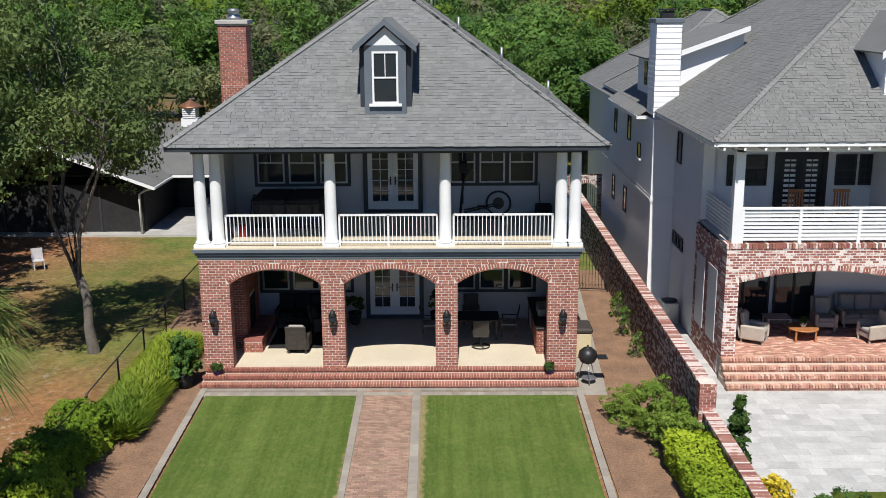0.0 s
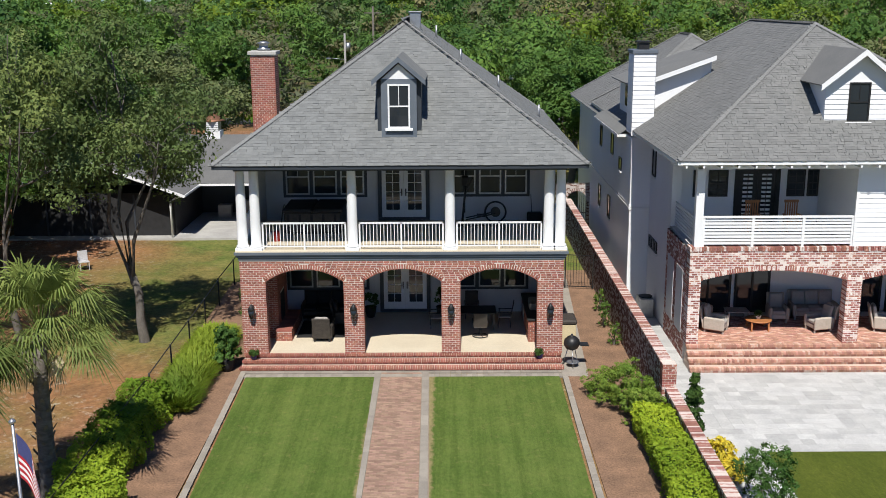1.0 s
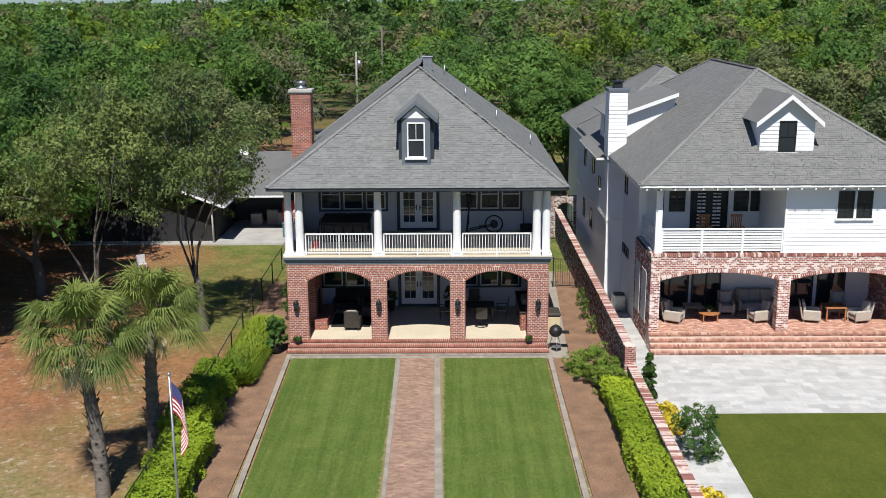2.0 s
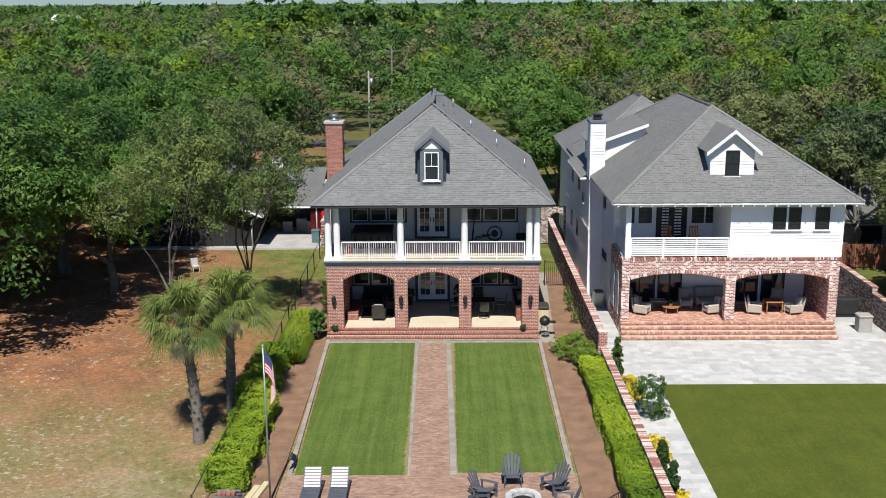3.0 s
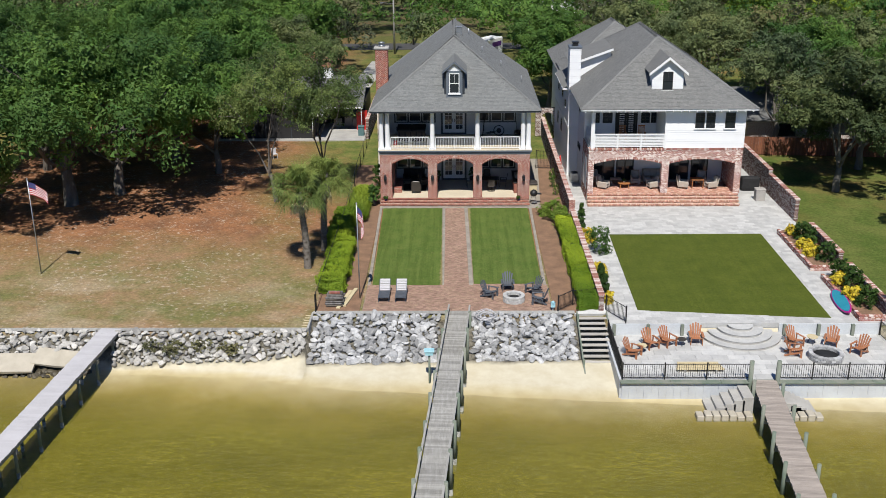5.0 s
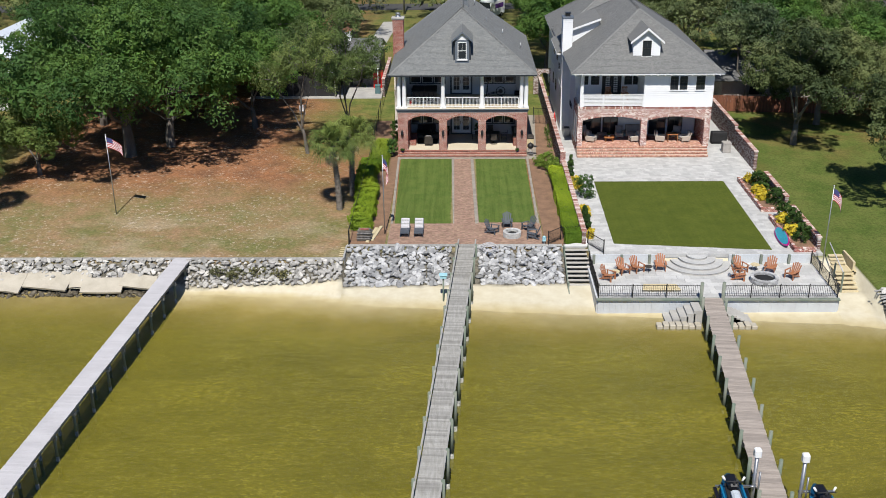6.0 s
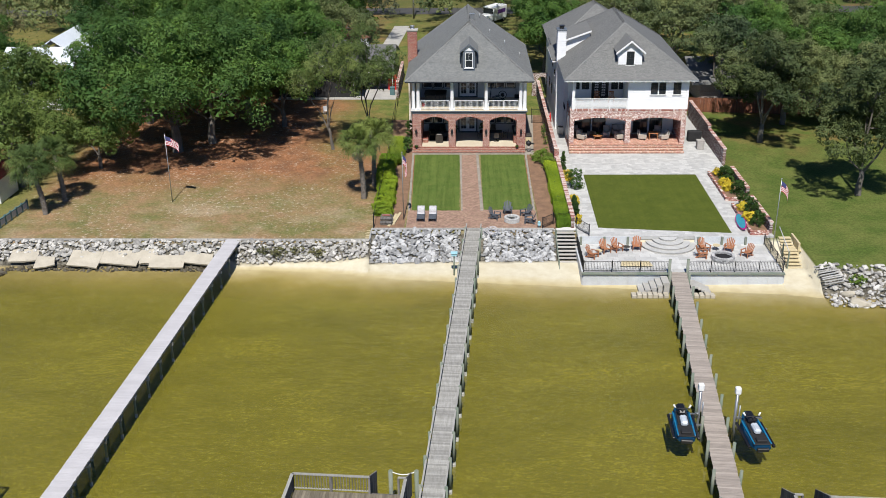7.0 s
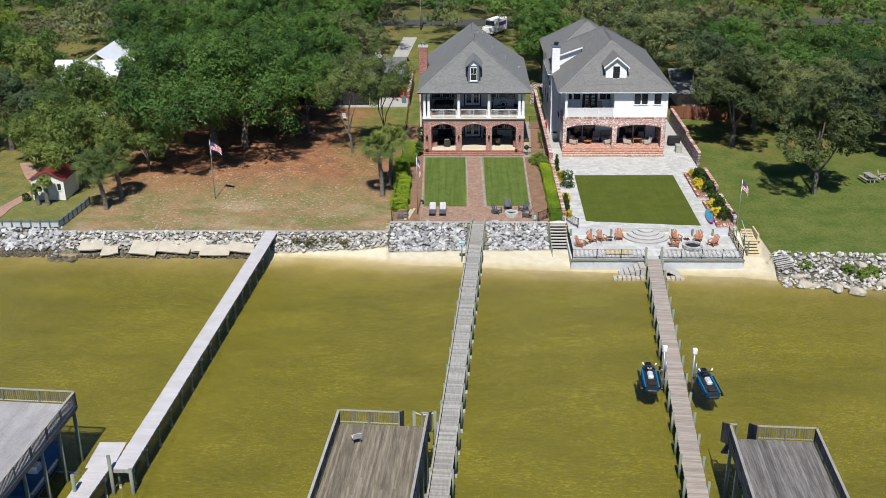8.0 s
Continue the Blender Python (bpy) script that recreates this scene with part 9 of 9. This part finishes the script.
h = thing("house", pose(0, 0, 0), "low house with grey shingle roof and a dark open carport", "house")
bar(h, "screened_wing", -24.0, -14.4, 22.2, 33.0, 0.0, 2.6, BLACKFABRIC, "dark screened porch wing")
bar(h, "porch_slab", -24.2, -9.2, 21.4, 30.0, -0.1, 0.06, CONCRETE, "pale concrete carport slab")
# charcoal box: the shade inside the open carport, put in as colour
bar(h, "carport_shade_block", -14.4, -9.8, 29.0, 36.0, 0.0, 2.6, DARKTRIM)
gable_roof(h, -25.0, -13.45, 20.9, 38.0, 2.72, 4.85, OLDROOF, "y", "grey shingled gable roof")
gable_roof(h, -24.5, -9.6, 24.5, 38.0, 2.78, 4.9, OLDROOF, "x", "grey shingled roof")
for s, a in ((1, -13.45), (-1, -25.0)):
    bm = BM()
    slab(bm, [(a, 20.88, 2.55), (-19.2, 20.88, 4.68), (-19.2, 20.88, 4.85), (a, 20.88, 2.72)] if s < 0 else [(-19.2, 20.88, 4.68), (a, 20.88, 2.55), (a, 20.88, 2.72), (-19.2, 20.88, 4.85)], 0.04)
    part("bargeboard", bm, WHITE, h, "white bargeboard")
bar(h, "gutter", -13.5, -13.38, 20.9, 24.5, 2.58, 2.7, WHITE)
bar(h, "gutter", -13.4, -9.6, 24.42, 24.54, 2.62, 2.74, WHITE)
for x, y in ((-14.45, 21.6), (-9.8, 24.7)):
    bm = BM()
    limb(bm, [(x + 0.9 if x < -12 else x, y, 2.6), (x + 0.3 if x < -12 else x, y, 2.4), (x, y, 2.2), (x, y, 0.06)], 0.06, 0.06, 7)
    part("downpipe", bm, WHITE, h, "white downpipe")
for k in range(3):
    bar(h, "screen_post", -22.0 + 2.6 * k, -21.9 + 2.6 * k, 22.15, 22.195, 0.06, 2.5, DARKTRIM)
c = part("cupola", BM(), None, h, "white louvred cupola with a copper cap")
bar(c, "cupola_base", -14.35, -13.35, 30.6, 31.6, 4.5, 5.2, WHITE)
for k in range(5):
    bar(c, "louvre", -14.25, -13.45, 30.57, 30.6, 5.22 + k * 0.12, 5.3 + k * 0.12, WHITE)
bar(c, "cupola_box", -14.25, -13.45, 30.62, 31.5, 5.2, 5.82, METALGREY)
bm = BM()
lathe(bm, (-13.85, 31.1, 5.82), [(0.85, 0), (0.75, 0.1), (0.12, 0.42), (0.03, 0.5)], 4)
part("cupola_cap", bm, COPPER, c)
for x, y, hh in ((-12.6, 27.6, 0.8), (-11.5, 27.9, 1.0), (-10.6, 27.4, 0.9)):
    single("storage_crate", boxes("storage_crate", [(-0.4, -0.3, 0)], [(0.4, 0.3, hh)], CUSHION), None, "grey storage crate in the carport", "crate", m=pose(x, y, 0.06), group="carport crates")
single("tool_cabinet", boxes("tool_cabinet", [(-0.55, -0.4, 0)], [(0.55, 0.4, 1.9)], REDPLASTIC), None, "bright red cabinet in the carport", "cabinet", m=pose(-9.9, 26.3, 0.06))
g_ = garden_wall("garden_wall_west", -9.0, 22.2, 34.0, 2.0, "brick garden wall beside the carport")
t = thing("waste_bin", pose(-9.75, 23.5, 0.0), "teal wheeled waste bin", "bin")
bar(t, "body", -0.3, 0.3, -0.3, 0.3, 0, 0.95, TEAL, "", 0.03)
bar(t, "lid", -0.33, 0.33, -0.35, 0.33, 0.955, 1.05, TEAL, "", 0.03)
t = thing("garden_chair", pose(-17.2, 14.6, 0.0, 0, 0, 30), "white metal garden chair under the trees", "chair")
bar(t, "seat", -0.25, 0.25, -0.25, 0.25, 0.4, 0.44, COMPOSITE)
bar(t, "backrest", -0.25, 0.25, 0.22, 0.26, 0.45, 0.95, COMPOSITE)
for sx in (-0.22, 0.22):
    for sy in (-0.22, 0.22):
        bar(t, "leg", sx - 0.02, sx + 0.02, sy - 0.02, sy + 0.02, 0, 0.4, COMPOSITE)

h = thing("house", pose(0, 0, 0), "low white house with a pale metal roof among oaks", "house")
bar(h, "wall", -56.0, -50.0, 25.2, 34.4, 0.0, 4.75, STUCCO)
gable_roof(h, -56.7, -49.3, 23.6, 35.0, 4.9, 7.25, PALEROOF, "y", "pale metal gable roof")
bar(h, "porch_wing", -57.8, -49.9, 16.6, 25.0, 0.0, 2.9, STUCCO)
gable_roof(h, -58.6, -49.0, 15.5, 31.0, 3.0, 6.4, PALEROOF, "x", "pale metal roof of the porch wing")

h = thing("house", pose(0, 0, 0), "low white house under the eastern oaks", "house")
bar(h, "wall", 46.0, 66.0, 14.0, 24.0, 0.0, 2.7, STUCCO)
gable_roof(h, 44.8, 67.0, 12.8, 25.2, 2.7, 4.8, METALGREY, "x", "grey roof")
for x in (48.0, 52.5, 57.0):
    bar(h, "window", x, x + 1.6, 13.94, 13.99, 0.9, 2.1, GLASS)

h = thing("house", pose(0, 0, 0), "low brown house behind a wooden fence", "house")
bar(h, "wall", 28.5, 44.0, 19.0, 28.0, 0.0, 2.7, BRICKW)
gable_roof(h, 27.2, 45.0, 17.8, 29.2, 2.7, 4.9, OLDROOF, "x", "grey shingled roof")
bar(h, "window", 31.5, 33.2, 18.94, 18.99, 0.9, 2.2, GLASS)
f = thing("wooden_fence", pose(0, 0, 0), "reddish wooden board fence in the shade", "fence")
REDWOOD = mat("red_fence_board", (0.20, 0.075, 0.04), (0.15, 0.06, 0.035), 2, 30, 0.9, vary=0.25)
lo = [(26.4 + i * 0.16, 15.6 - 0.12 * i * 0.16, 0.0) for i in range(90)]
hi = [(26.4 + i * 0.16 + 0.15, 15.63 - 0.12 * i * 0.16, 1.7 + rng.uniform(-0.02, 0.02)) for i in range(90)]
pieces("fence_board", lo, hi, REDWOOD, f, lambda p: True)

# garden shed
SHEDWALL = mat("white_shed_paint", (0.70, 0.69, 0.64), (0.62, 0.61, 0.56), 1.5, 30, 0.7)
h = thing("garden_shed", pose(-45.6, -14.2, 0, 0, 0, -2), "small white garden shed with a red roof and white door", "shed")
bar(h, "wall", -1.75, 1.75, -1.5, 2.2, 0.0, 2.4, SHEDWALL)
bm = BM()
va = [bm.verts.new(p) for p in ((-1.75, -1.5, 2.4), (1.75, -1.5, 2.4), (0, -1.5, 3.12))]
vb = [bm.verts.new((v.co.x, 2.2, v.co.z)) for v in va]
bm.faces.new(va)
bm.faces.new(vb[::-1])
for i in range(3):
    bm.faces.new((va[i], vb[i], vb[(i + 1) % 3], va[(i + 1) % 3]))
part("gable", bm, SHEDWALL, h)
REDROOF = mat("red_metal_roof", (0.22, 0.035, 0.032), (0.16, 0.030, 0.028), 3, 30, 0.6)
gable_roof(h, -2.0, 2.0, -1.75, 2.4, 2.34, 3.26, REDROOF, "y", "red roof", 0.06)
for x in (-0.72, 0.02):
    d = bar(h, "door", x, x + 0.70, -1.54, -1.505, 0.05, 2.0, WHITE, "white door leaf")
    for z in (0.25, 1.15):
        bar(d, "panel", x + 0.1, x + 0.60, -1.556, -1.541, z, z + 0.7, WHITE)
for x in (-1.4, 1.05):
    w = bar(h, "window", x, x + 0.35, -1.53, -1.505, 1.15, 1.85, GLASS)
    bar(w, "window_sill", x - 0.05, x + 0.40, -1.57, -1.505, 1.09, 1.145, WHITE)
for x in (-1.78, 1.68):
    bar(h, "corner_board", x, x + 0.1, -1.56, -1.51, 0, 2.4, WHITE)
flat("garden_path", [(-50.2, -22.5), (-48.9, -22.5), (-48.9, -18.0), (-47.6, -12.6), (-48.5, -10.0), (-50.3, -7.2), (-52.8, -3.0), (-54.0, -3.4), (-51.6, -7.8), (-49.8, -10.6), (-48.9, -12.6), (-50.2, -18.0)], -0.2, 0.02, PAVER, "curving red brick garden path", "path")
shrub(-48.2, -15.8, 0, 0.5, 0.8, 500, SHRUB, "small shrub beside the shed", 91)

# picnic table under the eastern trees
t = thing("picnic_table", pose(43.9, -9.6, 0.0, 0, 0, 10), "weathered picnic table with benches on the lawn", "table")
bar(t, "tabletop", -0.4, 0.4, -0.9, 0.9, 0.7, 0.75, GREYWOOD)
for s in (-1, 1):
    bar(t, "bench", s * 0.75 - 0.14, s * 0.75 + 0.14, -0.9, 0.9, 0.42, 0.46, BROWNPLANK)
    bar(t, "trestle", -0.8, 0.8, s * 0.65 - 0.04, s * 0.65 + 0.04, 0.34, 0.4, GREYWOOD)
    bar(t, "leg", -0.3, -0.2, s * 0.65 - 0.04, s * 0.65 + 0.04, 0, 0.7, GREYWOOD)
    bar(t, "leg", 0.2, 0.3, s * 0.65 - 0.04, s * 0.65 + 0.04, 0, 0.7, GREYWOOD)
for x, y, a in ((45.6, -9.0, 60), (46.6, -9.6, -40)):
    adirondack(pose(x, y, 0, 0, 0, a), BROWNPLANK, "brown wooden chair beside the picnic table", "picnic chairs")

# power pole, van and car by the street
t = thing("power_pole", pose(-9.5, 76.0, 0), "tall timber power pole with a transformer", "power pole")
bm = BM()
cyl(bm, (0, 0, -0.2), (0, 0, 10.2), 0.16, 0.11, 9)
part("pole", bm, GREYWOOD, t)
bm = BM()
cyl(bm, (0.35, 0, 8.3), (0.35, 0, 9.2), 0.25, n=12)
part("transformer", bm, METALGREY, t)
bm = BM()
cyl(bm, (0, 0, 7.4), (-1.6, -0.3, 7.6), 0.03, n=6)
box(bm, -2.0, -1.55, -0.42, -0.2, 7.5, 7.62)
part("street_light_arm", bm, METALGREY, t)
t = thing("power_pole", pose(-7.0, 84.5, 0), "tall dark timber power pole", "power pole")
bm = BM()
cyl(bm, (0, 0, -0.2), (0, 0, 13.0), 0.17, 0.11, 9)
box(bm, -1.0, 1.0, -0.06, 0.06, 12.2, 12.32)
part("pole", bm, BARK, t)


def vehicle(name, m, L, W, H, hood, label, category, paint):
    t = thing(name, m, label, category)
    bm = BM()
    box(bm, -L / 2, L / 2 - hood, -W / 2, W / 2, 0.4, H, bevel=0.12)
    part("body", bm, paint, t)
    bm = BM()
    box(bm, L / 2 - hood + 0.004, L / 2, -W / 2 + 0.04, W / 2 - 0.04, 0.4, 0.4 + (H - 0.4) * 0.5, bevel=0.1)
    part("bonnet", bm, paint, t)
    bm = BM()
    box(bm, L / 2 - hood - 0.02, L / 2 - hood + 0.03, -W / 2 + 0.15, W / 2 - 0.15, 0.4 + (H - 0.4) * 0.55, H - 0.2)
    part("windscreen", bm, GLASS, t)
    for x in (-L * 0.3, L * 0.32):
        for s in (-1, 1):
            bm = BM()
            cyl(bm, (x, s * (W / 2 - 0.22), 0.36), (x, s * (W / 2 + 0.01), 0.36), 0.36, n=16)
            w = part("wheel", bm, BLACKFABRIC, t)
            bm = BM()
            cyl(bm, (x, s * (W / 2 + 0.005), 0.36), (x, s * (W / 2 + 0.03), 0.36), 0.2, n=12)
            part("rim", bm, METALGREY, w)
    return t


van = vehicle("delivery_van", pose(4.4, 72.5, 0, 0, 0, 238), 5.6, 2.2, 2.75, 1.1, "white delivery van with a purple mark by the street", "van", WHITE)
PURPLE = mat("purple_mark", (0.10, 0.03, 0.2), (0.09, 0.03, 0.18), 3, 30, 0.5)
bar(van, "side_mark", -2.2, 0.3, 1.105, 1.115, 1.5, 2.2, PURPLE)
vehicle("car", pose(21.6, 117.0, 0), 4.6, 1.8, 1.5, 1.2, "white parked car beyond the street", "car", WHITE)
h = thing("house", pose(0, 0, 0), "distant pale house beyond the street", "house")
bar(h, "wall", 12.0, 30.0, 128.0, 138.0, 0, 3.2, STUCCO)
gable_roof(h, 11.0, 31.0, 127.0, 139.0, 3.2, 5.5, METALGREY, "x", "pale roof")
h = thing("warehouse", pose(0, 0, 0), "far white flat-roofed building above the trees", "warehouse")
bar(h, "wall", -181.0, -169.5, 418.0, 430.0, 0, 12.0, WHITE)
gable_roof(h, -182.0, -168.5, 417.0, 431.0, 12.0, 14.5, WHITE, "x", "white roof")


def water_tower(x, y, h, label):
    t = thing("water_tower", pose(x, y, 0), label, "water tower", "far water towers")
    bm = BM()
    lathe(bm, (0, 0, h), [(1.0, -10), (7.0, -3), (9.0, 2), (8.5, 6), (3.0, 9)], 14)
    part("tank", bm, WHITE, t)
    bm = BM()
    cyl(bm, (0, 0, 0), (0, 0, h - 9.5), 2.0, 1.4, 10)
    part("stem", bm, WHITE, t)


water_tower(85, 2400, 32, "white water tower on the horizon")
water_tower(505, 2400, 30, "white water tower on the horizon")
water_tower(810, 2400, 34, "white water tower on the horizon")
water_tower(940, 2400, 33, "white water tower on the horizon")

for k, (x, y) in enumerate(((-17.6, -25.3), (-16.2, -25.6), (-14.6, -25.2), (-12.9, -25.7), (34.2, -31.6), (35.3, -32.4), (36.4, -31.8), (30.6, -30.6), (39.5, -32.6))):
    shrub(x, y, -1.1 if x > 0 else -0.85, 0.8, 0.7 if x > 0 else 0.5, 700 if x > 0 else 260, LIGHTSHRUB if x > 0 else OLIVE, "green weeds growing between the shore rocks", 120 + k, "weeds", "shore weeds")
